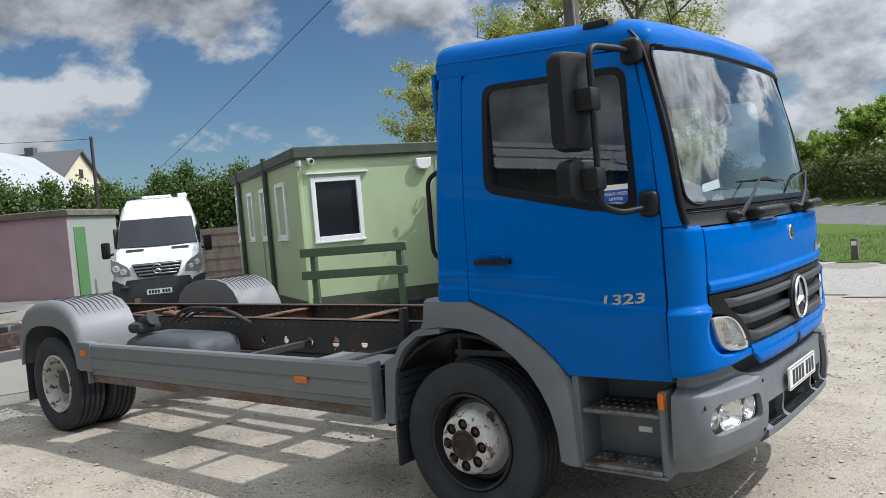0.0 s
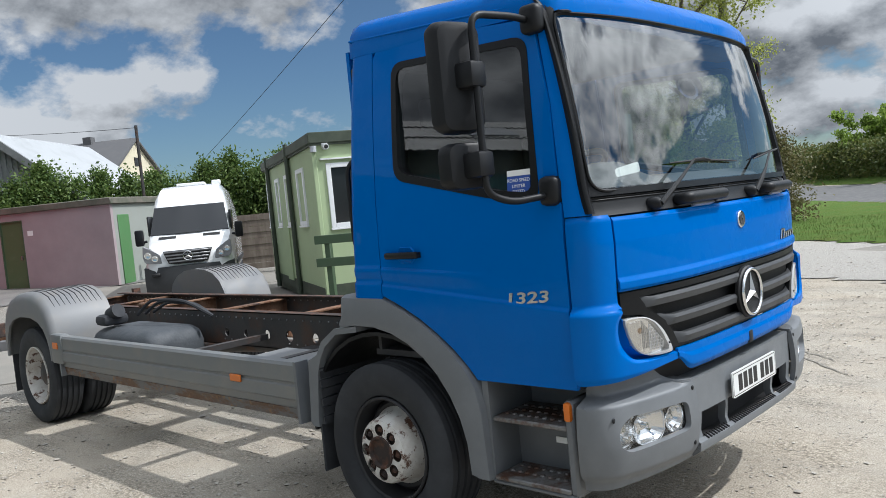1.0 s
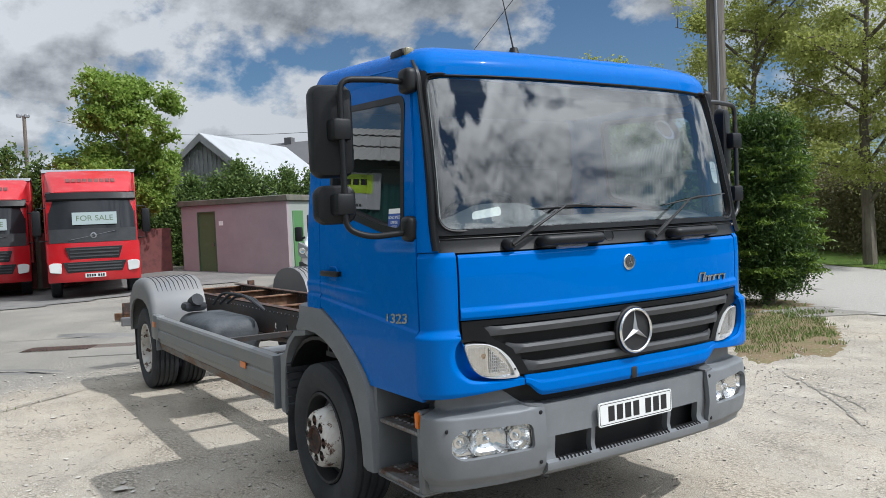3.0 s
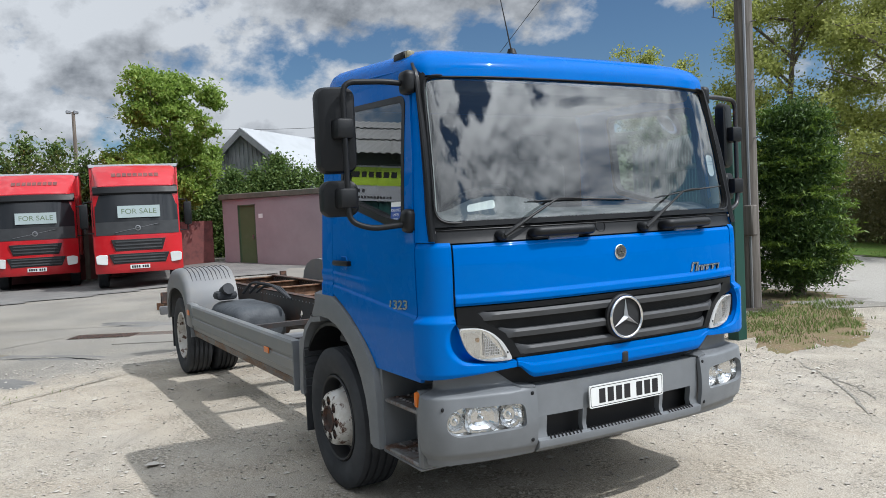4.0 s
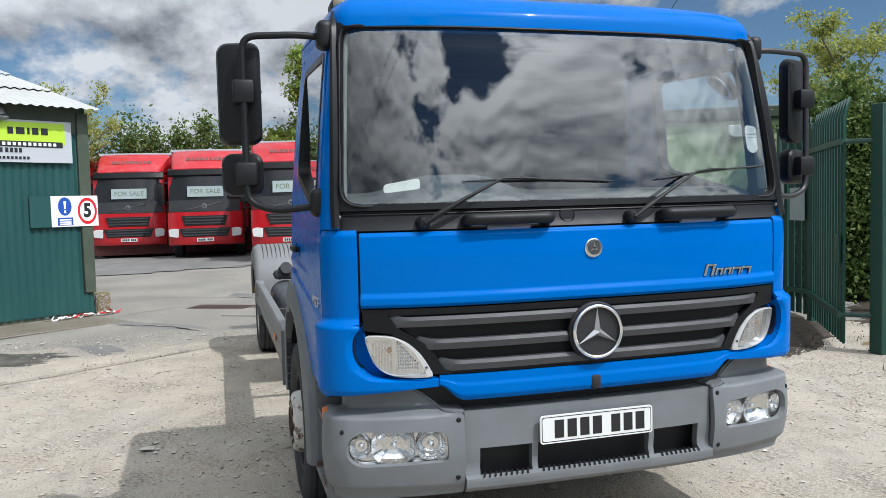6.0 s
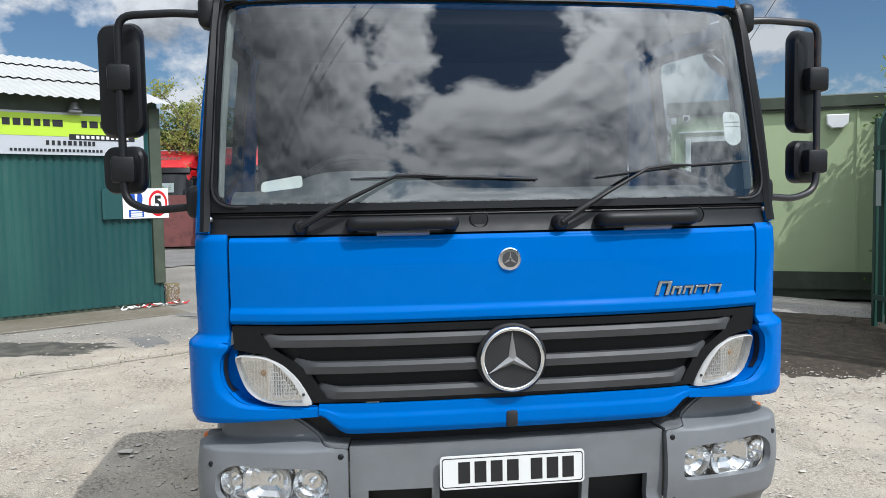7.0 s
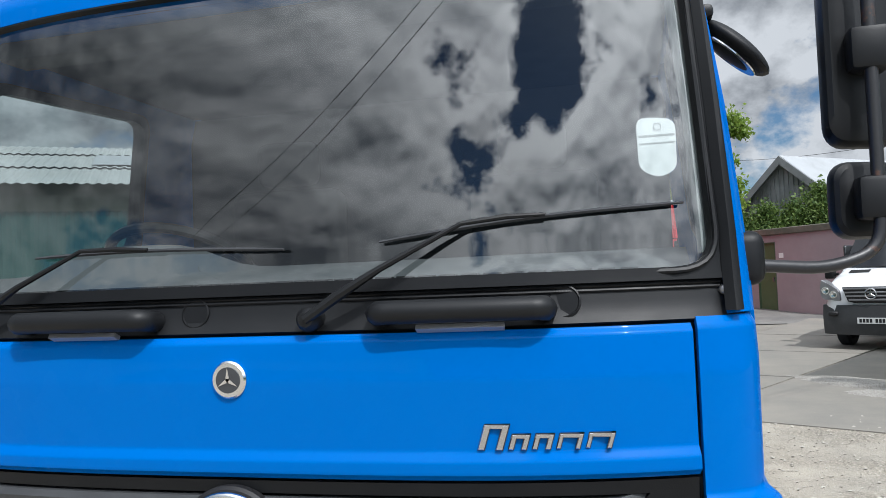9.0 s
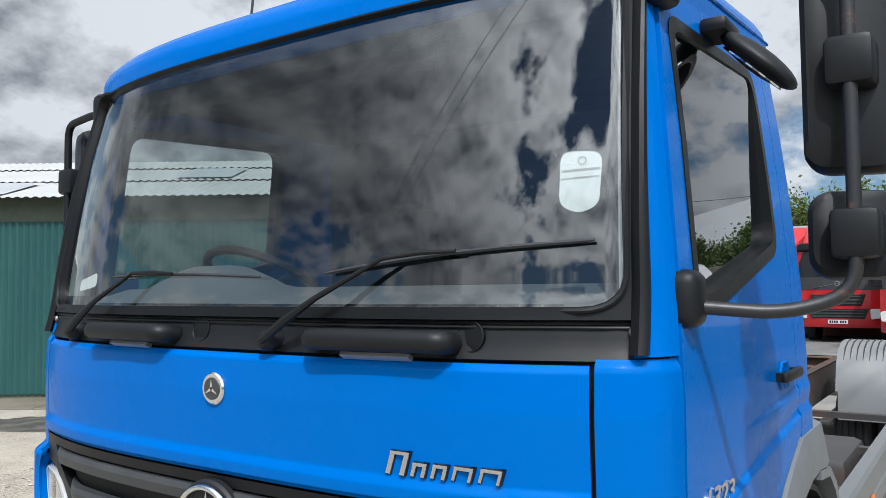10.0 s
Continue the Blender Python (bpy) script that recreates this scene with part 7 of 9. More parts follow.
box(bm, -0.55, 0.9, -0.38, 0.38, 0.5, 1.0, 0.08, 2)
part("engine_and_axle", bm, "frame", lorry, "dark engine block and front axle")
for sg in (1, -1):
    bm = B()
    for i in range(4):
        box(bm, -5.5 + i * 0.12, -4.0 - i * 0.12, sg * 0.52 - 0.04, sg * 0.52 + 0.04, 0.6 - i * 0.022, 0.618 - i * 0.022)
    part("leaf_spring", bm, "frame", lorry)


# -- side skirts, tank, mudguards --
def skirt(sg):
    k = new("side_skirt")
    k.parent = lorry
    k["label"] = "grey aluminium side skirt with rusty lower edge"
    prof = [(1.075, 0.845), (1.125, 0.842), (1.138, 0.825), (1.14, 0.735), (1.132, 0.727), (1.132, 0.715), (1.142, 0.707), (1.142, 0.635), (1.13, 0.625), (1.12, 0.58), (1.108, 0.57), (1.108, 0.835)]
    bm = B()
    prism(bm, [(sg * y, z) for y, z in prof], "x", -4.05, -0.66)
    part("panel", bm, "skirt", k, smooth=20)
    bm = B()
    prism(bm, [(sg * y, z) for y, z in [(1.108, 0.578), (1.116, 0.572), (1.105, 0.51), (1.06, 0.495), (1.06, 0.51), (1.095, 0.52)]], "x", -4.05, -0.66)
    part("lower_edge", bm, "skirt_rusty", k, "rusty steel lower edge")
    for x in (-0.67, -4.05):
        bm = B()
        box(bm, x - 0.012, x + 0.012, min(sg * 1.06, sg * 1.147), max(sg * 1.06, sg * 1.147), 0.5, 0.85)
        part("end_cap", bm, "grey_plastic", k)
    for x in (-1.29,):
        bm = B()
        box(bm, x - 0.06, x + 0.06, min(sg * 1.142, sg * 1.152), max(sg * 1.142, sg * 1.152), 0.69, 0.735, 0.004, 1)
        part("reflector", bm, "amber", k, "orange side reflector")
    bm = B()
    box(bm, -4.22, -3.98, min(sg * 1.06, sg * 1.152), max(sg * 1.06, sg * 1.152), 0.6, 0.86, 0.025, 2)
    part("rear_cap", bm, "skirt", k)
    bm = B()
    box(bm, -4.14, -4.04, min(sg * 1.152, sg * 1.162), max(sg * 1.152, sg * 1.162), 0.735, 0.79, 0.004, 1)
    part("marker_lamp", bm, "amber", k, "orange marker lamp")
    for x in (-1.0, -2.0, -3.2):
        bm = B()
        box(bm, x - 0.03, x + 0.03, min(sg * 0.43, sg * 1.1), max(sg * 0.43, sg * 1.1), 0.78, 0.82)
        part("stay", bm, "frame", k)


skirt(-1)
skirt(1)
bm = B()
box(bm, -3.72, -2.68, -1.03, -0.5, 0.5, 0.9, 0.13, 6)
tank = part("tank", bm, "vinyl", lorry, "dark grey padded tank behind the skirt")
bm = B()
box(bm, -3.62, -3.42, -1.0, -0.78, 0.92, 1.01, 0.04, 2)
tube(bm, [(-3.5, -0.9, 1.0), (-3.4, -0.88, 1.04)], 0.06, 12)
part("cap_cover", bm, "rubber", tank, "crumpled black cap cover")
for i in range(3):
    bm = B()
    tube(bm, round_path([(-3.35, -0.75 + i * 0.07, 0.98), (-3.2, -0.7 + i * 0.07, 1.10 - i * 0.02), (-2.8, -0.62 + i * 0.05, 1.09 - i * 0.02), (-2.6, -0.5, 0.95)], 0.1, 4), 0.013, 6)
    part("hose", bm, "rubber", lorry, "black air hose")
bm = B()
box(bm, -1.35, -0.7, -1.02, -0.5, 0.5, 0.79, 0.03, 2)
bat = part("battery_box", bm, "black_plastic", lorry, "black battery box")
bm = B()
box(bm, -1.33, -0.72, -1.0, -0.72, 0.794, 0.815, 0.01, 1)
part("lid", bm, "mudguard", bat, "grey plastic lid")
bm = B()
box(bm, -2.2, -1.5, 0.5, 1.02, 0.45, 0.84, 0.05, 2)
part("air_tank", bm, "frame", lorry)
bm = B()
tube(bm, round_path([(-0.3, 0.62, 0.95), (-0.45, 0.7, 1.12), (-0.75, 0.72, 1.08), (-0.8, 0.6, 0.85)], 0.1, 5), 0.035, 8)
tube(bm, round_path([(-0.3, 0.8, 0.9), (-0.5, 0.85, 1.02), (-0.9, 0.8, 0.95)], 0.1, 5), 0.02, 8)
part("hose", bm, "rust", lorry, "bent intake pipe behind the cab")
bm = B()
box(bm, -0.6, -0.35, 0.75, 0.98, 0.78, 0.98, 0.03, 2)
part("reservoir", bm, "mudguard", lorry, "pale plastic reservoir")
bm = B()
lathe(bm, [(0.05, 0.0), (0.05, 0.04), (0.0, 0.045)], "z", (-0.47, 0.87, 0.98), 14)
part("reservoir_cap", bm, "sign_blue", lorry, "blue filler cap")


def mudguard(sg):
    g = new("mudguard")
    g.parent = lorry
    g["label"] = "ribbed grey plastic rear mudguard"
    prof = [(-5.34, 0.60), (-5.345, 0.80), (-5.33, 0.93), (-5.27, 1.05), (-5.15, 1.14), (-4.98, 1.195), (-4.76, 1.215), (-4.56, 1.205), (-4.40, 1.165), (-4.28, 1.08), (-4.21, 0.97), (-4.17, 0.84), (-4.16, 0.62)]
    arc = [(-5.29, 0.60), (-5.28, 0.72), (-5.24, 0.81)] + [(-5.18, 0.89), (-5.07, 0.95), (-4.92, 0.985), (-4.76, 0.99), (-4.6, 0.985), (-4.45, 0.95), (-4.34, 0.89), (-4.28, 0.81), (-4.245, 0.72), (-4.235, 0.62)]
    bm = B()
    rings = []
    for (ox, oz), (ix, iz) in zip(prof, arc):
        rings.append([(ox, sg * 0.60, oz), (ox, sg * 1.09, oz), (lerp(ox, ix, 0.10), sg * 1.132, lerp(oz, iz, 0.10)), (lerp(ox, ix, 0.35), sg * 1.15, lerp(oz, iz, 0.35)), (ix, sg * 1.15, iz), (ix, sg * 1.13, iz),
                      (lerp(ox, ix, 0.3), sg * 1.11, lerp(oz, iz, 0.3)), (lerp(ox, ix, 0.12), sg * 1.08, lerp(oz, iz, 0.12)), (lerp(ox, ix, 0.12), sg * 0.60, lerp(oz, iz, 0.12))])
    loft(bm, rings)
    part("shell", bm, "mudguard", g, smooth=50)
    bm = B()
    prism(bm, [(x, z - 0.002) for x, z in prof[1:-1]], "y", min(sg * 0.60, sg * 0.585), max(sg * 0.60, sg * 0.585))
    part("inner_wall", bm, "mudguard", g)
    # dark raised tubes paint the shade of grooves along crown and front slope
    for i in range(10):
        y = 0.635 + i * 0.046
        bm = B()
        tube(bm, [(x, sg * y, z + 0.001) for x, z in prof[5:10]], [0.002, 0.0055, 0.0055, 0.0055, 0.002], 6)
        part("rib_shade", bm, "rim_black", g, "raised dark line painted for shade between ribs")
    bm = B()
    box(bm, -5.36, -5.345, min(sg * 0.66, sg * 1.1), max(sg * 0.66, sg * 1.1), 0.24, 0.66)
    part("mud_flap", bm, "rubber", g, "black rubber mud flap")


mudguard(-1)
mudguard(1)
# rear end: bar, lamp brackets
bm = B()
box(bm, -6.22, -6.15, -1.1, 1.1, 0.55, 0.66, 0.01, 1)
part("rear_bar", bm, "steel", lorry, "steel rear under-run bar")
for sg in (1, -1):
    bm = B()
    box(bm, -6.24, -6.18, sg * 0.6 - 0.04, sg * 0.6 + 0.04, 0.6, 1.0)
    box(bm, -6.25, -6.21, sg * 0.85 - 0.22, sg * 0.85 + 0.22, 0.69, 0.84, 0.01, 1)
    br = part("lamp_bracket", bm, "rust_dark", lorry, "rusty rear lamp bracket")
    bm = B()
    box(bm, -6.3, -6.25, sg * 0.85 - 0.18, sg * 0.85 + 0.18, 0.72, 0.81, 0.01, 1)
    part("rear_lamp", bm, "sign_red", br, "red rear lamp cluster")


# -- mirrors --
def mirrors(sg):
    m = new("mirror_set")
    m.parent = lorry
    m["label"] = "black door mirrors on a tubular arm"
    yo = 1.38 if sg < 0 else 1.4
    turn = -0.42 if sg > 0 else 0.33
    arm = [(1.06, sg * 1.05, 2.345), (1.06, sg * 1.16, 2.352), (1.03, sg * yo, 2.345), (1.03, sg * yo, 1.665), (1.07, sg * 1.28, 1.625), (1.125, sg * 1.1, 1.64)]
    bm = B()
    tube(bm, round_path(arm, 0.06, 5), 0.0145, 10)
    part("arm", bm, "rusty_black" if sg > 0 else "black_plastic", m, "black tubular arm with rust spots")
    for p, r in (((1.07, sg * 1.045, 2.35), (0.05, 0.035, 0.06)), ((1.128, sg * 1.09, 1.655), (0.046, 0.046, 0.06))):
        bm = B()
        box(bm, p[0] - r[0], p[0] + r[0], p[1] - r[1], p[1] + r[1], p[2] - r[2], p[2] + r[2], 0.028, 3)
        part("arm_foot", bm, "black_plastic", m)

    def head(y0, y1, z0, z1, x0, x1, lean):
        """A rounded housing with its glass facing the rear."""
        bm = B()
        pts = rrect(abs(y1 - y0), z1 - z0, 0.045, 5, (y0 + y1) / 2, (z0 + z1) / 2)
        cy, cz = (y0 + y1) / 2, (z0 + z1) / 2
        rings = []
        for x, s in ((x0, 0.96), (x0 + 0.02, 1.0), (lerp(x0, x1, 0.6), 0.99), (lerp(x0, x1, 0.9), 0.94), (x1, 0.82)):
            rings.append([(x + lean * (y - cy), cy + (y - cy) * s, cz + (z - cz) * s) for y, z in pts])
        loft(bm, rings)
        h = part("housing", bm, "black_plastic", m, "black mirror housing")
        bm = B()
        bm.faces.new([bm.verts.new((x0 - 0.002 + lean * (y - cy), cy + (y - cy) * 0.9, cz + (z - cz) * 0.93)) for y, z in pts])
        part("glass", bm, "chrome", h, "mirror glass", smooth=0)
        bm = B()
        box(bm, x1 - 0.03, 1.05, min(sg * (yo - 0.045), sg * (yo + 0.045)), max(sg * (yo - 0.045), sg * (yo + 0.045)), cz - 0.05, cz + 0.05, 0.015, 2)
        part("clamp", bm, "black_plastic", h)
    head(sg * 1.305, sg * 1.483, 1.905, 2.335, 0.905, 0.98, turn)
    head(sg * 1.308, sg * 1.478, 1.69, 1.872, 0.91, 0.98, turn)


mirrors(-1)
mirrors(1)
# kerb mirror over the nearside door
kerb = new("kerb_mirror")
kerb.parent = lorry
kerb["label"] = "black kerb mirror over the nearside door"
bm = B()
box(bm, 0.62, 0.76, 1.03, 1.10, 2.315, 2.355, 0.014, 2)
part("arm", bm, "black_plastic", kerb)
bm = B()
bmesh.ops.create_uvsphere(bm, u_segments=20, v_segments=12, radius=1.0, matrix=Matrix.Translation((0.68, 1.155, 2.245)) @ pose(0, 0, 0, -44, 0, 0) @ Matrix.Diagonal((0.08, 0.12, 0.032, 1)))
kh = part("housing", bm, "black_plastic", kerb)
bm = B()
lathe(bm, [(1.0, 0.0), (1.0, -0.004), (0.0, -0.004)], "z", (0, 0, 0), 28)
bmesh.ops.transform(bm, matrix=Matrix.Translation((0.68, 1.155, 2.245)) @ pose(0, 0, 0, -44, 0, 0) @ Matrix.Translation((0, 0, -0.022)) @ Matrix.Diagonal((0.06, 0.092, 1, 1)), verts=bm.verts)
part("glass", bm, "chrome", kh, "mirror glass facing down to the kerb", smooth=0)


# -- wipers, grab handles, cowl caps --
def wiper(y0, b0, b1, za, zb):
    """Pivot at y0; the blade runs from b0 to b1 beyond it, from height za to zb."""
    w = new("wiper")
    w.parent = lorry
    w["label"] = "black windscreen wiper"
    bm = B()
    p = Vector(P(y0, 1.562, 0.022))
    lathe(bm, [(0.027, -0.04), (0.026, 0.0), (0.016, 0.014), (0.0, 0.016)], "x", p, 16)
    part("pivot", bm, "black_plastic", w)
    elbow = Vector(P(y0 + 0.33, lerp(za, zb, 0.3) + 0.012, 0.03))
    bm = B()
    tube(bm, [p + Vector((0.012, 0.0, 0.0)), p.lerp(elbow, 0.22) + Vector((0.018, 0, 0.006)), p.lerp(elbow, 0.5) + Vector((0.018, 0, 0.008)), elbow], [0.011, 0.012, 0.0075, 0.005], 8)
    tube(bm, [elbow, Vector(P(y0 + 0.42, lerp(za, zb, 0.45) + 0.014, 0.024)), Vector(P(y0 + 0.5, lerp(za, zb, 0.55) + 0.01, 0.018))], [0.005, 0.006, 0.004], 8)
    part("arm", bm, "black_plastic", w)
    bm = B()
    pts = [P(y0 + lerp(b0, b1, i / 10), lerp(za, zb, i / 10) + 0.008 * math.sin(math.pi * i / 10), 0.0) for i in range(11)]
    tube(bm, pts, [0.003] + [0.0048] * 9 + [0.003], 6)
    part("blade", bm, "rubber", w)


wiper(-0.715, 0.17, 0.83, 1.725, 1.715)
wiper(0.185, 0.15, 0.78, 1.72, 1.775)
for y in (-0.37, 0.51):
    g = new("grab_handle")
    g.parent = lorry
    g["label"] = "black grab handle on the cowl"
    bm = B()
    tube(bm, round_path([P(y - 0.17, 1.565, -0.01), P(y - 0.17, 1.572, 0.045), P(y + 0.17, 1.572, 0.045), P(y + 0.17, 1.565, -0.01)], 0.03, 4), 0.025, 10)
    part("bar", bm, "black_plastic", g)
    bm = B()
    sheet(bm, lambda u, v: P(lerp(y - 0.09, y + 0.09, u), lerp(1.536, 1.545, v), 0.016), 6, 1)
    thicken(bm, -0.02)
    part("latch", bm, "silver", g, "bare metal latch strip")
for y in (-0.10, 0.72):
    bm = B()
    p = Vector(P(y, 1.58, -0.013))
    prof = [(0.034, -0.01), (0.034, 0.003), (0.031, 0.004), (0.029, 0.001), (0.0, 0.001)]
    lathe(bm, prof, "x", (0, 0, 0), 24)
    bmesh.ops.transform(bm, matrix=Matrix.Translation(p) @ pose(0, 0, 0, 0, -11, 0), verts=bm.verts)
    part("cowl_cap", bm, "black_trim", cowl)
for sg in (1, -1):
    bm = B()
    p = Vector(P(sg * 1.045, 1.592, -0.01))
    bmesh.ops.create_uvsphere(bm, u_segments=10, v_segments=6, radius=0.011, matrix=Matrix.Translation(p))
    part("cowl_screw", bm, "steel", cowl)

# moulded ridges along the top of the cowl
for z in (1.609, 1.6):
    bm = B()
    tube(bm, [P(lerp(-1.04, 1.04, i / 40), z, -0.012) for i in range(41)], 0.0035, 6)
    part("cowl_ridge", bm, "black_trim", cowl)
# aerial on the roof
bm = B()
lathe(bm, [(0.03, 0.0), (0.02, 0.03), (0.0, 0.035)], "z", (1.0, -0.35, 2.545), 12)
tube(bm, [(1.0, -0.35, 2.56), (0.93, -0.38, 2.95)], [0.005, 0.002], 5)
part("aerial", bm, "black_plastic", lorry, "thin black roof aerial")
# grab rail behind the nearside corner of the cab
for sg in (1, -1):
    bm = B()
    tube(bm, round_path([(-0.13, sg * 0.93, 1.95), (-0.25, sg * 0.97, 1.9), (-0.25, sg * 0.97, 1.45), (-0.13, sg * 0.93, 1.4)], 0.06, 4), 0.014, 8)
    part("grab_rail", bm, "black_plastic", lorry, "black tubular grab rail")


# -- inside the cab --
def interior():
    bm = B()
    box(bm, -0.13, 1.15, -1.0, 1.0, 0.9, 0.93)
    part("cab_floor", bm, "interior", lorry)
    bm = B()
    box(bm, -0.106, -0.085, -1.0, 1.0, 0.93, 2.37)
    part("cab_back_lining", bm, "interior", lorry, "grey cloth back lining")
    bm = B()
    sheet(bm, lambda u, v: (lerp(-0.11, 1.16, u), lerp(-0.98, 0.98, v), 2.375), 2, 2)
    part("headlining", bm, "interior", lorry)
    bm = B()
    rings = []
    for i in range(33):
        y = lerp(-0.98, 0.98, i / 32)
        hump = 0.075 * math.exp(-((y + 0.5) / 0.27) ** 4)
        fx = P(y, 1.68)[0] - 0.03
        rings.append([(fx, y, 1.622), (fx - 0.10, y, 1.64), (1.12, y, 1.662 + hump * 0.5), (1.02, y, 1.69 + hump), (0.93, y, 1.66 + hump), (0.88, y, 1.5), (0.92, y, 1.2), (fx - 0.02, y, 1.2)])
    loft(bm, rings)
    part("dashboard", bm, "dash", lorry, "grey dashboard with instrument hood", smooth=50)
    bm = B()
    for i in range(36):
        y = lerp(-0.85, 0.85, i / 35)
        fx = P(y, 1.68)[0]
        box(bm, fx - 0.10, fx - 0.075, y - 0.018, y + 0.018, 1.64, 1.646)
    part("demister_vents", bm, "mesh_black", lorry, "row of demister vents")
    st = new("steering_wheel")
    st.parent = lorry
    st.matrix_local = Matrix.Translation((0.79, -0.5, 1.70)) @ pose(0, 0, 0, 0, -32, 0)
    bm = B()
    prof = [(0.225 + 0.016 * math.cos(a), 0.016 * math.sin(a)) for a in [2 * math.pi * i / 8 for i in range(8)]]
    lathe(bm, prof, "z", (0, 0, 0), 36, closed=True)
    part("rim", bm, "black_plastic", st)
    bm = B()
    for a in (0.3, math.pi - 0.3, -math.pi / 2):
        tube(bm, [(0, 0, -0.03), (0.215 * math.sin(a), 0.215 * math.cos(a), 0)], 0.018, 6)
    lathe(bm, [(0.075, -0.05), (0.075, -0.01), (0.0, 0.0)], "z", (0, 0, 0), 16)
    tube(bm, [(0, 0, -0.04), (0.0, 0, -0.4)], 0.035, 8)
    part("boss", bm, "black_plastic", st)
    for y in (-0.5, 0.5):
        s = new("seat")
        s.parent = lorry
        s["label"] = "dark grey cloth cab seat"
        bm = B()
        box(bm, 0.08, 0.56, y - 0.25, y + 0.25, 1.25, 1.4, 0.05, 3)
        part("cushion", bm, "seat_cloth", s)
        bm = B()
        box(bm, -0.05, 0.08, y - 0.24, y + 0.24, 1.38, 2.02, 0.05, 3, m=pose(0, 0, 0, 0, 0, 0))
        part("backrest", bm, "seat_cloth", s)
        bm = B()
        box(bm, -0.04, 0.05, y - 0.13, y + 0.13, 2.04, 2.22, 0.04, 3)
        part("headrest", bm, "seat_cloth", s)
        bm = B()
        box(bm, 0.12, 0.5, y - 0.18, y + 0.18, 0.93, 1.25, 0.03, 1)
        part("plinth", bm, "interior", s)
    bm = B()
    box(bm, 0.98, 1.1, -0.9, 0.9, 2.31, 2.372, 0.02, 2)
    part("header_trim", bm, "interior", lorry, "dark trim above the windscreen inside")
    # pale covers inside the windscreen pillars
    for sg in (1, -1):
        bm = B()

        def cover(u, v):
            z = lerp(1.67, 2.36, v)
            a, b = Vector(P(sg * 1.024, z, -0.03)), Vector((door_front(z) - 0.02, sg * (table(z, WIDE) - 0.055), z))
            return a.lerp(b, u) + Vector((0, -sg * 0.02 * math.sin(math.pi * u), 0))
        sheet(bm, cover, 6, 14)
        thicken(bm, -0.01)
        part("pillar_cover", bm, "inner_trim", lorry, "pale grey inner pillar cover")
    # papers behind the glass
    bm = B()
    bm.faces.new([bm.verts.new(P(s, z, -0.03)) for s, z in soften([(-0.865, 1.684), (-0.715, 1.70), (-0.717, 1.743), (-0.862, 1.72)], 0.014, 3)])
    part("dash_card", bm, "paper", lorry, "white card lying against the glass", smooth=0)
    bm = B()
    bm.faces.new([bm.verts.new(P(s, z, -0.028)) for s, z in soften([(0.885, 1.967), (0.888, 1.85), (0.93, 1.832), (0.968, 1.85), (0.97, 1.963)], 0.025, 4)])
    dh = part("disc_holder", bm, "pouch", lorry, "white tax disc holder on the windscreen", smooth=0)
    bm = B()
    for z, h in ((1.922, 0.0035), (1.906, 0.002)):
        bm.faces.new([bm.verts.new(P(q, zz, -0.0265)) for q, zz in ((0.89, z), (0.966, z + 0.004), (0.966, z + 0.004 + h), (0.89, z + h))])
    o = [P(0.93 + 0.009 * math.cos(a), 1.945 + 0.009 * math.sin(a), -0.0265) for a in [2 * math.pi * i / 16 for i in range(16)]]
    q = [P(0.93 + 0.007 * math.cos(a), 1.945 + 0.007 * math.sin(a), -0.0265) for a in [2 * math.pi * i / 16 for i in range(16)]]
    loft(bm, [o, q], True, False)
    part("pouch_line", bm, "cladding", dh, smooth=0)


interior()


def limiter_sticker():
    t = new("limiter_sticker")
    t.parent = lorry
    t["label"] = "blue and white sticker on the side window"
    x, z = 0.965, 1.70
    y = -(side_y(x, z) - 0.006)
    t.matrix_local = Matrix.Translation((x, y, z)) @ pose(0, 0, 0, 90 - 6, 0, 0)
    bm = B()
    box(bm, -0.06, 0.06, -0.05, 0.03, 0.0, 0.001)
    part("blue_field", bm, "sign_blue", t)
    bm = B()
    box(bm, -0.06, 0.06, 0.031, 0.055, 0.0, 0.001)
    part("white_field", bm, "paper", t)
    for body, yy in (("ROAD SPEED", 0.012), ("LIMITER", -0.012), ("FITTED", -0.035)):
        text("wording", body, 0.02, "paper", t, Matrix.Translation((0, yy, 0.0015)), 0.0003)


limiter_sticker()

# ---- white van ----
def wheel_simple(parent, x, y, r, w, sg, dishmat="steel", label=""):
    k = new("wheel")
    k.parent = parent
    k.matrix_local = Matrix.Translation((x, y, r)) @ (Matrix.Identity(4) if sg < 0 else pose(0, 0, 0, 0, 0, 180))
    bm = B()
    h = w / 2
    lathe(bm, [(r * 0.6, -h * 0.8), (r * 0.9, -h), (r * 0.98, -h * 0.8), (r, 0), (r * 0.98, h * 0.8), (r * 0.9, h), (r * 0.6, h * 0.8)], "y", (0, 0, 0), 32, closed=True)
    part("tyre", bm, "rubber", k)
    bm = B()
    lathe(bm, [(r * 0.61, -h * 0.8), (r * 0.55, -h * 0.4), (r * 0.35, -h * 0.35), (r * 0.3, -h * 0.7), (0, -h * 0.75)], "y", (0, 0, 0), 24)
    part("rim", bm, dishmat, k)
    return k


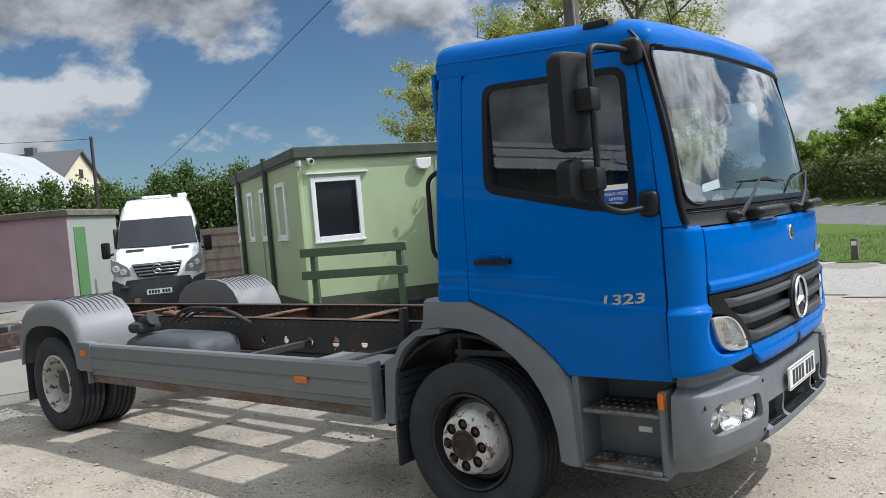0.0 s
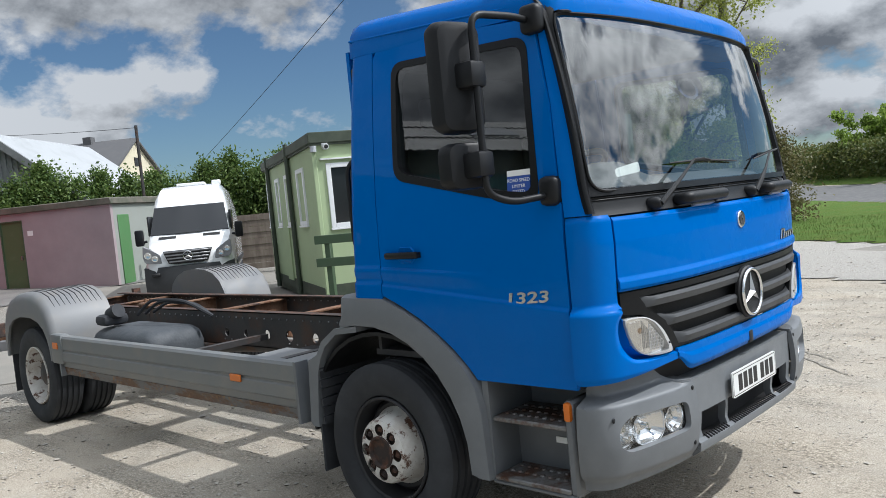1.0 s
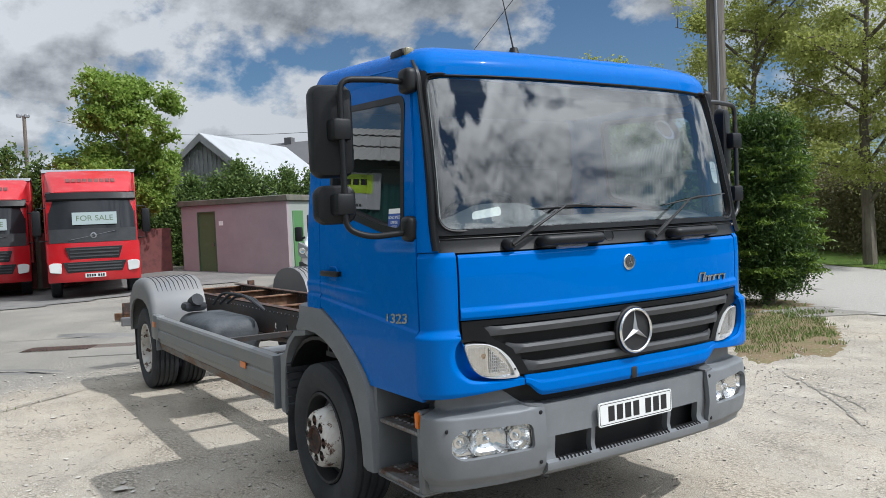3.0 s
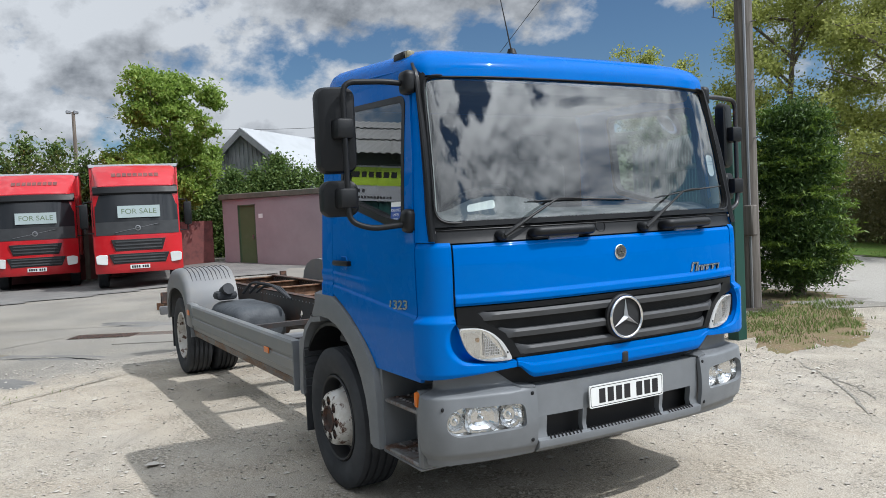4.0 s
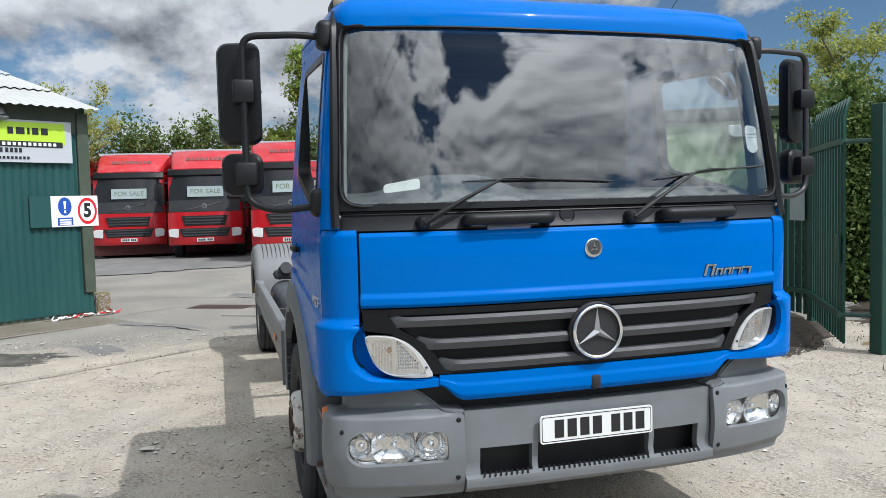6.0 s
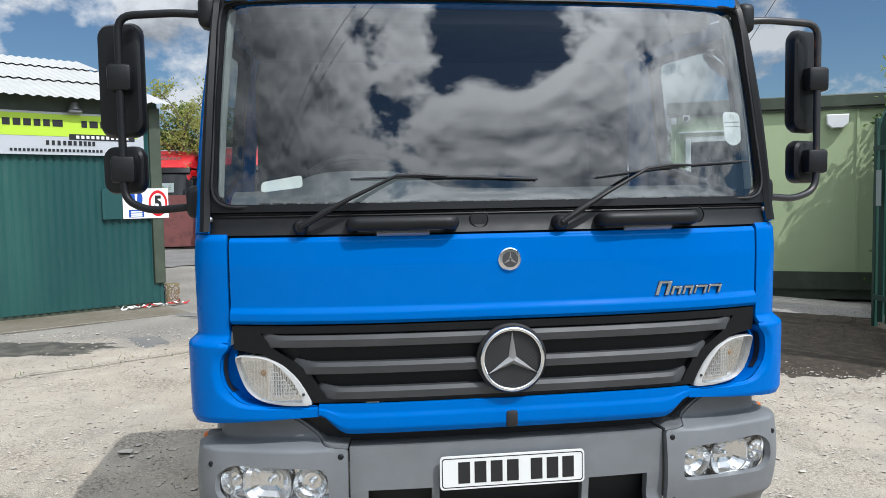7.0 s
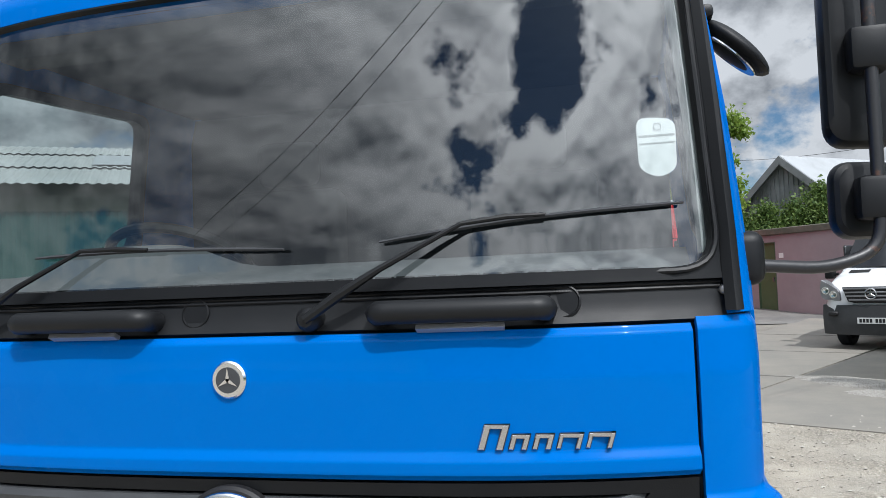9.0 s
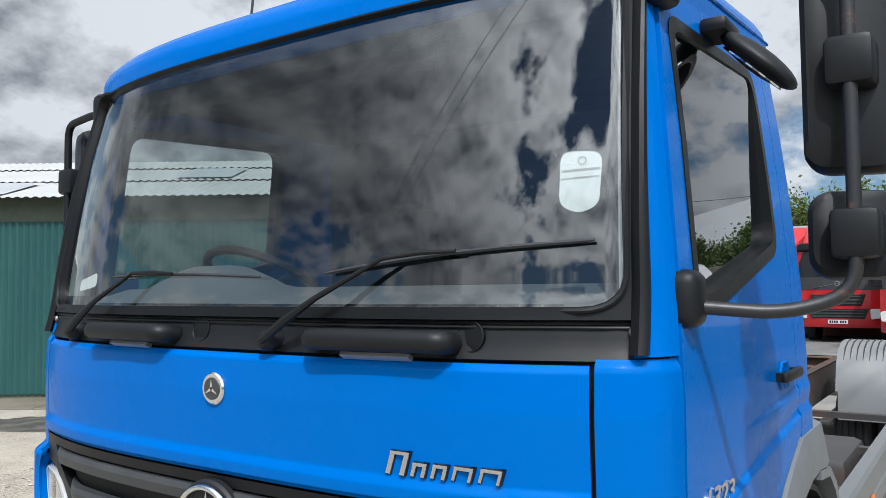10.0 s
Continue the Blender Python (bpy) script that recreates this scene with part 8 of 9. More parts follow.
def build_van():
    v = thing("van", "white high roof van parked beside the hut", "van", pose(-13.05, 5.07, 0.0, 0, 0, -34.3))
    # stations: x, underside, top, half width low, half width top
    st = [(-0.02, 0.62, 0.95, 0.70, 0.70), (-0.10, 0.55, 1.16, 0.86, 0.80), (-0.24, 0.50, 1.30, 0.94, 0.84), (-0.6, 0.48, 1.42, 0.98, 0.88), (-0.98, 0.48, 1.53, 0.99, 0.90), (-1.3, 0.48, 1.88, 0.99, 0.86), (-1.62, 0.48, 2.22, 0.99, 0.82),
          (-1.85, 0.48, 2.47, 0.99, 0.80), (-2.2, 0.48, 2.64, 0.99, 0.78), (-2.7, 0.48, 2.74, 0.99, 0.77), (-5.6, 0.48, 2.74, 0.98, 0.77), (-5.75, 0.55, 2.62, 0.95, 0.75)]
    rings = []
    for x, z0, z1, w, wt in st:
        h = z1 - z0
        half = [(w * 0.94, z0), (w, z0 + 0.10 * h), (w, z0 + 0.45 * h), (lerp(w, wt, 0.45), z0 + 0.75 * h), (wt, z1 - 0.06 * h), (wt * 0.9, z1 - 0.01 * h), (wt * 0.5, z1)]
        rings.append([(x, y, z) for y, z in half] + [(x, -y, z) for y, z in reversed(half)])
    bm = B()
    loft(bm, rings)
    part("body", bm, "white_paint", v, smooth=35)
    # windscreen
    bm = B()
    sheet(bm, lambda a, b: (lerp(-1.0, -1.585, b) + 0.035 - 0.06 * (2 * a - 1) ** 2, lerp(-1, 1, a) * lerp(0.88, 0.80, b), lerp(1.56, 2.2, b) + 0.012), 12, 6)
    thicken(bm, 0.02, (-3, 0))
    part("windscreen", bm, "dark_glass", v, "dark windscreen")
    # lower bumper
    bm = B()
    rings = []
    for i in range(17):
        y = lerp(-0.97, 0.97, i / 16)
        x = 0.06 - 0.22 * abs(y / 0.97) ** 3
        rings.append([(x - 0.25, y, 0.28), (x - 0.03, y, 0.3), (x, y, 0.4), (x + 0.02, y, 0.62), (x - 0.01, y, 0.86), (x - 0.25, y, 0.88)])
    loft(bm, rings)
    part("bumper", bm, "dark_grey_paint", v, "dark grey front bumper", smooth=40)
    # grille
    bm = B()
    prism(bm, [(-0.52, 1.20), (0.52, 1.20), (0.42, 0.93), (0.3, 0.90), (-0.3, 0.90), (-0.42, 0.93)], "x", -0.12, 0.06, 0.012, 1)
    gr = part("grille", bm, "mesh_black", v, "black grille with chrome bars")
    for z, w in ((1.17, 0.5), (1.10, 0.47), (1.03, 0.44), (0.96, 0.40)):
        bm = B()
        box(bm, 0.05, 0.075, -w, w, z - 0.016, z + 0.016, 0.006, 1)
        part("bar", bm, "steel", gr)
    bm = B()
    prof = [(0.095 + 0.012 * math.cos(a), 0.012 * math.sin(a)) for a in [2 * math.pi * i / 8 for i in range(8)]]
    lathe(bm, prof, "x", (0.09, 0, 1.07), 28, closed=True)
    for k in range(3):
        a = math.pi / 2 + k * 2 * math.pi / 3
        tube(bm, [(0.09, 0, 1.07), (0.09, 0.095 * math.cos(a), 1.07 + 0.095 * math.sin(a))], [0.02, 0.006], 5)
    part("badge", bm, "chrome", gr, "round chrome badge")
    for sg in (1, -1):
        bm = B()
        prism(bm, soften([(sg * 0.56, 0.94), (sg * 0.60, 1.14), (sg * 0.78, 1.26), (sg * 0.93, 1.36), (sg * 0.95, 1.10), (sg * 0.90, 0.97)], 0.04, 3), "x", -0.26, -0.005, 0.01, 1)
        h = part("headlamp", bm, "steel", v, "clear swept back headlamp")
        for y, z, r in ((0.70, 1.06, 0.07), (0.84, 1.14, 0.075)):
            bm = B()
            lathe(bm, [(r, 0.012), (r * 0.8, 0.006), (r * 0.7, 0.016), (0, 0.012)], "x", (-0.005, sg * y, z), 16)
            part("lamp_bowl", bm, "chrome", h)
        bm = B()
        box(bm, -1.05, -0.85, min(sg * 1.02, sg * 1.2), max(sg * 1.02, sg * 1.2), 1.35, 1.72, 0.04, 2)
        tube(bm, [(-0.95, sg * 0.95, 1.45), (-0.95, sg * 1.06, 1.42)], 0.03, 6)
        part("door_mirror", bm, "black_plastic", v, "black door mirror")
        bm = B()
        box(bm, -2.05, -1.25, min(sg * 0.90, sg * 0.955), max(sg * 0.90, sg * 0.955), 1.55, 2.02, 0.02, 1)
        part("side_window", bm, "dark_glass", v)
        bm = B()
        box(bm, -5.4, -0.9, min(sg * 0.985, sg * 1.005), max(sg * 0.985, sg * 1.005), 0.72, 0.84, 0.008, 1)
        part("side_trim", bm, "dark_grey_paint", v)
        bm = B()
        sheet(bm, lambda a, b: (-0.72 - 0.16 * b, sg * lerp(0.3, 0.68, a), 1.456 + 0.06 * b), 4, 1)
        part("bonnet_vent", bm, "mesh_black", v, smooth=0)
        for x in (-1.05, -4.6):
            wheel_simple(v, x, sg * 0.87, 0.35, 0.22, sg)
    for sg in (1, -1):
        bm = B()
        box(bm, -0.25, 0.07, min(sg * 0.62, sg * 0.8), max(sg * 0.62, sg * 0.8), 0.66, 0.74, 0.02, 1)
        part("fog_lamp", bm, "mesh_black", v)
    pl = new("number_plate")
    pl.parent = v
    pl["label"] = "white number plate"
    bm = B()
    box(bm, 0.075, 0.09, -0.26, 0.26, 0.52, 0.63)
    part("plate", bm, "plate_white", pl)
    for y in (-0.2, -0.14, -0.08, -0.02, 0.08, 0.14, 0.2):
        bm = B()
        box(bm, 0.091, 0.093, y - 0.022, y + 0.022, 0.54, 0.61)
        part("character_bar", bm, "ink", pl, smooth=0)
    bm = B()
    box(bm, -3.1, -2.6, -0.35, 0.35, 2.72, 2.80, 0.02, 1)
    box(bm, -2.95, -2.75, 0.5, 0.72, 2.70, 2.83, 0.02, 1)
    part("roof_vent", bm, "upvc", v, "white roof vent")
    bm = B()
    box(bm, -1.83, -1.8, -0.03, 0.03, 2.33, 2.38)
    part("roof_mark", bm, "ink", v)
    return v


build_van()


# ---- red box lorries ----
def build_red():
    v = thing("box_lorry", "red box lorry with dark windscreen panel and for sale board", "lorry", group="red lorries for sale")
    cab = new("cab")
    cab.parent = v
    w = 1.16

    def ring(x, y0, z0, z1, r=0.12):
        return [(x, y, z) for y, z in rrect(2 * y0, z1 - z0, r, 3, 0, (z0 + z1) / 2)]
    bm = B()
    loft(bm, [ring(-1.85, w, 0.72, 2.85), ring(-0.45, w, 0.72, 2.85), ring(-0.28, w * 0.985, 0.75, 2.8), ring(-0.24, w * 0.93, 0.8, 2.7)])
    part("cab_shell", bm, "red_paint", cab, smooth=40)
    bm = B()
    sheet(bm, lambda a, b: (0.03 - 0.2 * abs(2 * a - 1) ** 3 - 0.14 * b, lerp(-1.1, 1.1, a), lerp(1.88, 2.70, b)), 16, 4)
    thicken(bm, 0.03, (-1, 0))
    part("windscreen", bm, "dark_glass", cab, "dark windscreen")
    bm = B()
    sheet(bm, lambda a, b: (0.05 - 0.14 * abs(2 * a - 1) ** 3, lerp(-1.1, 1.1, a), lerp(1.53, 1.9, b)), 16, 2)
    thicken(bm, 0.04, (-1, 0))
    part("dark_panel", bm, "dark_grey_paint", cab, "dark grey panel below the windscreen")
    bm = B()
    rings = []
    for i in range(15):
        y = lerp(-1.13, 1.13, i / 14)
        x = -0.03 - 0.14 * abs(y / 1.13) ** 3
        rings.append([(x - 0.3, y, 2.64), (x - 0.06, y, 2.67), (x - 0.03, y, 2.72), (x - 0.1, y, 2.88), (x - 0.3, y, 2.93)])
    loft(bm, rings)
    part("sun_visor", bm, "black_trim", cab, "dark sun visor")
    # lower front
    bm = B()
    rings = []
    for i in range(19):
        y = lerp(-1.17, 1.17, i / 18)
        x = 0.07 - 0.2 * abs(y / 1.17) ** 4
        rings.append([(x - 0.5, y, 0.45), (x - 0.03, y, 0.46), (x + 0.01, y, 0.55), (x + 0.01, y, 1.02), (x - 0.02, y, 1.52), (x - 0.4, y, 1.54)])
    loft(bm, rings)
    part("front_panel", bm, "red_paint", cab, "red lower front", smooth=40)
    for z0, z1, hw in ((1.08, 1.40, 0.72), (0.72, 1.0, 0.80)):
        bm = B()
        prism(bm, [(-hw, z1), (hw, z1), (hw * 0.86, z0), (-hw * 0.86, z0)], "x", 0.02, 0.088, 0.008, 1)
        g = part("grille", bm, "mesh_black", cab, "black grille")
        for k in range(3):
            bm = B()
            z = lerp(z0, z1, (k + 0.7) / 3.4)
            box(bm, 0.086, 0.10, -hw * 0.85, hw * 0.85, z - 0.02, z + 0.02, 0.005, 1)
            part("bar", bm, "dark_grey_paint", g)
    for sg in (1, -1):
        bm = B()
        prism(bm, soften([(sg * 0.84, 0.70), (sg * 0.82, 0.98), (sg * 1.02, 1.0), (sg * 1.14, 0.96), (sg * 1.12, 0.74)], 0.04, 3), "x", -0.06, 0.05, 0.01, 1)
        part("headlamp", bm, "clear_lens", cab, "clear headlamp")
        bm = B()
        box(bm, -0.42, -0.3, min(sg * 1.28, sg * 1.5), max(sg * 1.28, sg * 1.5), 1.75, 2.42, 0.04, 2)
        tube(bm, [(-0.35, sg * 1.12, 2.5), (-0.35, sg * 1.38, 2.48), (-0.35, sg * 1.38, 1.6), (-0.35, sg * 1.14, 1.6)], 0.025, 6)
        part("mirror", bm, "black_plastic", cab, "black door mirror")
        bm = B()
        box(bm, -1.3, -0.4, min(sg * 1.15, sg * 1.168), max(sg * 1.15, sg * 1.168), 1.8, 2.6, 0.008, 1)
        part("side_window", bm, "dark_glass", cab)
        bm = B()
        box(bm, -1.6, -0.3, min(sg * 0.9, sg * 1.15), max(sg * 0.9, sg * 1.15), 0.42, 0.74, 0.03, 1)
        part("step_panel", bm, "dark_grey_paint", cab)
        for x in (-1.25, -5.6):
            wheel_simple(v, x, sg * 1.0, 0.45, 0.28, sg, "steel")
    # plain silver stroke across the dark panel
    bm = B()
    prism(bm, [(-0.62, 1.60), (-0.56, 1.60), (0.58, 1.82), (0.52, 1.82)], "x", 0.03, 0.056)
    lathe(bm, [(0.08, 0.0), (0.08, 0.03), (0.05, 0.035), (0.05, 0.0)], "x", (0.03, 0, 1.71), 20)
    part("badge", bm, "steel", cab, "round silver badge on a slanted stroke")
    board = new("for_sale_board")
    board.parent = v
    board["label"] = "white for sale board in the windscreen"
    board.matrix_local = Matrix.Translation((0.02, 0.05, 2.17)) @ pose(0, 0, 0, 90 - 10, 0, 90)
    bm = B()
    box(bm, -0.56, 0.56, -0.17, 0.17, 0.02, 0.03)
    part("board", bm, "board_dim", board)
    text("wording", "FOR SALE", 0.21, "hut_door", board, Matrix.Translation((0, 0, 0.032)), 0.001, stretch=1.05)
    # deflector and box
    bm = B()
    rings = []
    for x, z, hw in ((-0.25, 2.92, 1.0), (-0.55, 3.1, 1.06), (-1.2, 3.42, 1.16), (-1.72, 3.58, 1.2)):
        rings.append([(x, -hw, 2.9), (x, -hw * 0.97, z - 0.06), (x, -hw * 0.9, z), (x, 0, z + 0.02), (x, hw * 0.9, z), (x, hw * 0.97, z - 0.06), (x, hw, 2.9)])
    loft(bm, rings)
    part("roof_deflector", bm, "red_box", v, "red sloping roof deflector", smooth=35)
    bm = B()
    for i in range(9):
        y = -0.62 + i * 0.145
        sheet(bm, lambda a, b: (-0.72 - 0.22 * b, y + 0.11 * a, 3.195 + 0.108 * b + 0.018), 1, 1)
    part("lettering_bar", bm, "brick", v, "faded dark red lettering", smooth=0)
    bm = B()
    box(bm, -8.4, -1.9, -1.25, 1.25, 0.95, 3.62, 0.03, 1)
    part("box_body", bm, "red_box", v, "red box body")
    for y in (-1.25, 1.25):
        bm = B()
        box(bm, -8.42, -1.87, y - 0.03, y + 0.03, 3.6, 3.66, 0.008, 1)
        part("cant_rail", bm, "steel", v)
    bm = B()
    box(bm, -1.885, -1.86, -1.25, 1.25, 3.56, 3.65, 0.008, 1)
    part("front_rail", bm, "sign_grey", v, "pale grey front rail")
    bm = B()
    box(bm, -8.3, -1.4, -0.45, 0.45, 0.6, 0.94)
    part("chassis", bm, "frame", v)
    pl = new("number_plate")
    pl.parent = v
    bm = B()
    box(bm, 0.085, 0.10, -0.26, 0.26, 0.57, 0.68)
    part("plate", bm, "plate_white", pl)
    for y in (-0.2, -0.14, -0.08, -0.02, 0.08, 0.14, 0.2):
        bm = B()
        box(bm, 0.101, 0.103, y - 0.022, y + 0.022, 0.59, 0.66)
        part("character_bar", bm, "ink", pl, smooth=0)
    return v


RED = build_red()
RED.matrix_world = pose(-18.97, 0.56, 0.035, 0, 0, -7.5)
for x, y, a in ((-22.1, -1.92, -6), (-23.9, -4.4, -5), (-25.3, -7.1, -4)):
    copy_thing(RED, pose(x, y, gz(x, y), 0, 0, a))


# ---- poles and wires ----
def telegraph_pole(x, y, h, r, label):
    t = thing("telegraph_pole", label, "pole", pose(x, y, gz(x, y)))
    bm = B()
    tube(bm, [(0, 0, -0.3), (0, 0, h * 0.5), (0.02, 0.02, h)], [r, r * 0.88, r * 0.72], 14)
    part("shaft", bm, "pole", t)
    bm = B()
    tube(bm, [(r * 0.7, -r * 0.75, 0.0), (r * 0.6, -r * 0.65, h * 0.9)], 0.022, 6)
    part("cable_cover", bm, "steel", t, "grey cable cover strip")
    for z in (h * 0.3, h * 0.4, h * 0.5, h * 0.62, h * 0.74):
        bm = B()
        tube(bm, [(-r * 1.5, 0, z), (r * 1.5, 0, z)], 0.01, 5)
        part("step_peg", bm, "steel", t)
    return t


pa = telegraph_pole(-3.65, 7.25, 8.8, 0.15, "weathered wooden telegraph pole beside the gate")
bm = B()
box(bm, 0.04, 0.22, -0.2, -0.06, 1.15, 1.62, 0.02, 1)
part("meter_box", bm, "pole", pa, "small brown box on the pole")
telegraph_pole(-6.5, 19.0, 9.5, 0.14, "wooden telegraph pole beside the drive")
t = thing("lamp_post", "thin lamp post with two small floodlights", "lamp", pose(-38.9, 0.75, 0.4))
bm = B()
tube(bm, [(0, 0, 0), (0, 0, 7.35)], [0.11, 0.08], 8)
part("post", bm, "timber", t)
for y in (-0.22, 0.12):
    bm = B()
    box(bm, -0.1, 0.12, y - 0.12, y + 0.12, 7.25, 7.42, 0.03, 1)
    part("floodlight", bm, "steel", t)
t = thing("steel_post", "thin dark steel post behind the hut", "pole", pose(-22.87, 9.07, gz(-22.9, 9.0)))
bm = B()
tube(bm, [(0, 0, -0.1), (0, 0, 5.0)], 0.055, 8)
part("post", bm, "frame", t)


def wire(a, b, sag, r=0.009):
    t = thing("overhead_wire", "thin black overhead wire", "wire")
    a, b = Vector(a), Vector(b)
    bm = B()
    tube(bm, [a.lerp(b, i / 24) - Vector((0, 0, sag * 4 * (i / 24) * (1 - i / 24))) for i in range(25)], r, 5)
    part("cable", bm, "rubber", t)


wire((-30.0, 15.2, 4.4), (-3.65, 7.25, 8.7), 0.15)
wire((-22.87, 9.07, 5.25), (-46, 3.0, 8.5), 0.4)
wire((-3.65, 7.25, 8.7), (-6.5, 19.0, 9.2), 0.2)
wire((-3.65, 7.25, 8.6), (26, -17.0, 9.0), 0.5)
wire((-3.65, 7.4, 8.6), (26.3, -16.0, 9.0), 0.55)

# ---- small things in the yard ----
t = thing("concrete_block", "rough exposed aggregate concrete block at the shed corner", "block", pose(-9.0, -3.5, 0, 0, 0, SHED_TURN) @ pose(-0.2, -0.06, 0))
rng = random.Random(8)
bm = B()
box(bm, -0.11, 0.11, -0.11, 0.11, -0.05, 0.33, 0.02, 2)
part("block", bm, "dirt", t)
bm = B()
for i in range(160):
    k = rng.randrange(3)
    a, z = rng.uniform(-.1, .1), rng.uniform(0.02, 0.32)
    p = ((a, -0.112, z), (a, 0.112, z), (0.112, a, z))[k]
    bmesh.ops.create_icosphere(bm, subdivisions=1, radius=rng.uniform(0.008, 0.016), matrix=Matrix.Translation(p))
tagged(part("aggregate", bm, "gravel", t), kind="stuff")
t = thing("barrier_tape", "crumpled red and white plastic barrier tape", "tape", pose(-9.0, -3.5, 0, 0, 0, SHED_TURN) @ pose(0.05, 0.17, 0.012))
for i in range(12):
    bm = B()
    x, y = lerp(-0.45, 0.55, i / 11), rng.uniform(-.05, .08)
    ph = rng.uniform(0, 6)
    sheet(bm, lambda u, w: (x + 0.2 * u, y + 0.06 * w + 0.05 * math.sin(u * 4 + ph), 0.01 + 0.045 * math.sin(u * 3 + ph) ** 2 + 0.02 * w * math.sin(ph + u * 7)), 6, 1)
    part("strip", bm, "sign_red" if i % 5 in (0, 2) and i < 9 else "paper", t, smooth=60)
t = thing("scrap_ramp", "rusty steel ramp lying in the yard", "scrap", pose(-11.3, 1.15, gz(-11.3, 1.1), 0, 0, 40))
bm = B()
for y in (-0.3, 0.3):
    box(bm, -1.6, 0.3, y - 0.05, y + 0.05, 0.02, 0.16)
for i in range(9):
    box(bm, -1.5 + i * 0.2, -1.44 + i * 0.2, -0.25, 0.25, 0.06, 0.12)
part("ladder_frame", bm, "rust", t)
bm = B()
box(bm, -0.3, 0.15, -0.2, 0.2, 0.162, 0.5, 0.03, 1)
part("steel_block", bm, "frame", t)
t = thing("marker_post", "short brown timber post at the grass edge", "post", pose(-0.95, 13.75, gz(-0.9, 13.7)))
bm = B()
box(bm, -0.07, 0.07, -0.07, 0.07, -0.1, 0.48, 0.015, 1)
part("post", bm, "timber", t)
bm = B()
box(bm, -0.05, 0.05, -0.078, -0.072, 0.33, 0.42)
part("reflector", bm, "paper", t)
t = copy_thing(t, pose(4.4, 10.6, gz(4.4, 10.6)))
# drain grating across the yard, and worn kerb line below the shed
t = thing("drain_channel", "rusty steel drain channel across the yard", "drain", pose(-8.9, -1.3, gz(-9, -1.3), 0, 0, math.degrees(YA) + 90), kind="structure")
bm = B()
box(bm, -0.75, 0.95, -0.22, 0.22, -0.02, 0.006)
part("frame", bm, "damp", t)
for i in range(28):
    bm = B()
    box(bm, -0.72 + i * 0.059, -0.685 + i * 0.059, -0.19, 0.19, 0.006, 0.016)
    part("bar", bm, "rust_dark", t, smooth=0)

# ---- trees and hedges ----
def leaves(name, centres, n, size, material, parent=None, label="", seed=1, up=0.0, lean=None, aspect=0.55):
    """n leaves scattered over blobs given as (x, y, z, rx, ry, rz), denser near their skins."""
    rng = np.random.default_rng(seed)
    c = np.array(centres, float)
    vol = (c[:, 3] * c[:, 4] * c[:, 5]) ** (2 / 3)
    pick = rng.choice(len(c), n, p=vol / vol.sum())
    d = rng.normal(size=(n, 3))
    d /= np.linalg.norm(d, axis=1)[:, None]
    r = np.minimum(np.abs(rng.normal(0.62, 0.33, n)), 1.5)
    p = c[pick, :3] + d * c[pick, 3:] * r[:, None]
    a = rng.normal(size=(n, 3)) + d * 0.8 + np.array((0, 0, up))
    if lean is not None:
        a += np.array(lean)
    a /= np.linalg.norm(a, axis=1)[:, None]
    b = np.cross(a, rng.normal(size=(n, 3)))
    b /= np.linalg.norm(b, axis=1)[:, None]
    s = size * rng.uniform(0.6, 1.35, n)[:, None]
    v = np.empty((n, 4, 3))
    v[:, 0] = p - a * s
    v[:, 1] = p + b * s * aspect
    v[:, 2] = p + a * s
    v[:, 3] = p - b * s * aspect
    me = bpy.data.meshes.new(name)
    me.vertices.add(n * 4)
    me.vertices.foreach_set("co", v.reshape(-1))
    me.loops.add(n * 4)
    me.loops.foreach_set("vertex_index", np.arange(n * 4))
    me.polygons.add(n)
    me.polygons.foreach_set("loop_start", np.arange(0, n * 4, 4))
    me.polygons.foreach_set("loop_total", np.full(n, 4))
    me.update(calc_edges=True)
    me.materials.append(M[material])
    ob = new(name, me)
    if parent is not None:
        ob.parent = parent
    if label:
        ob["label"] = label
    return ob


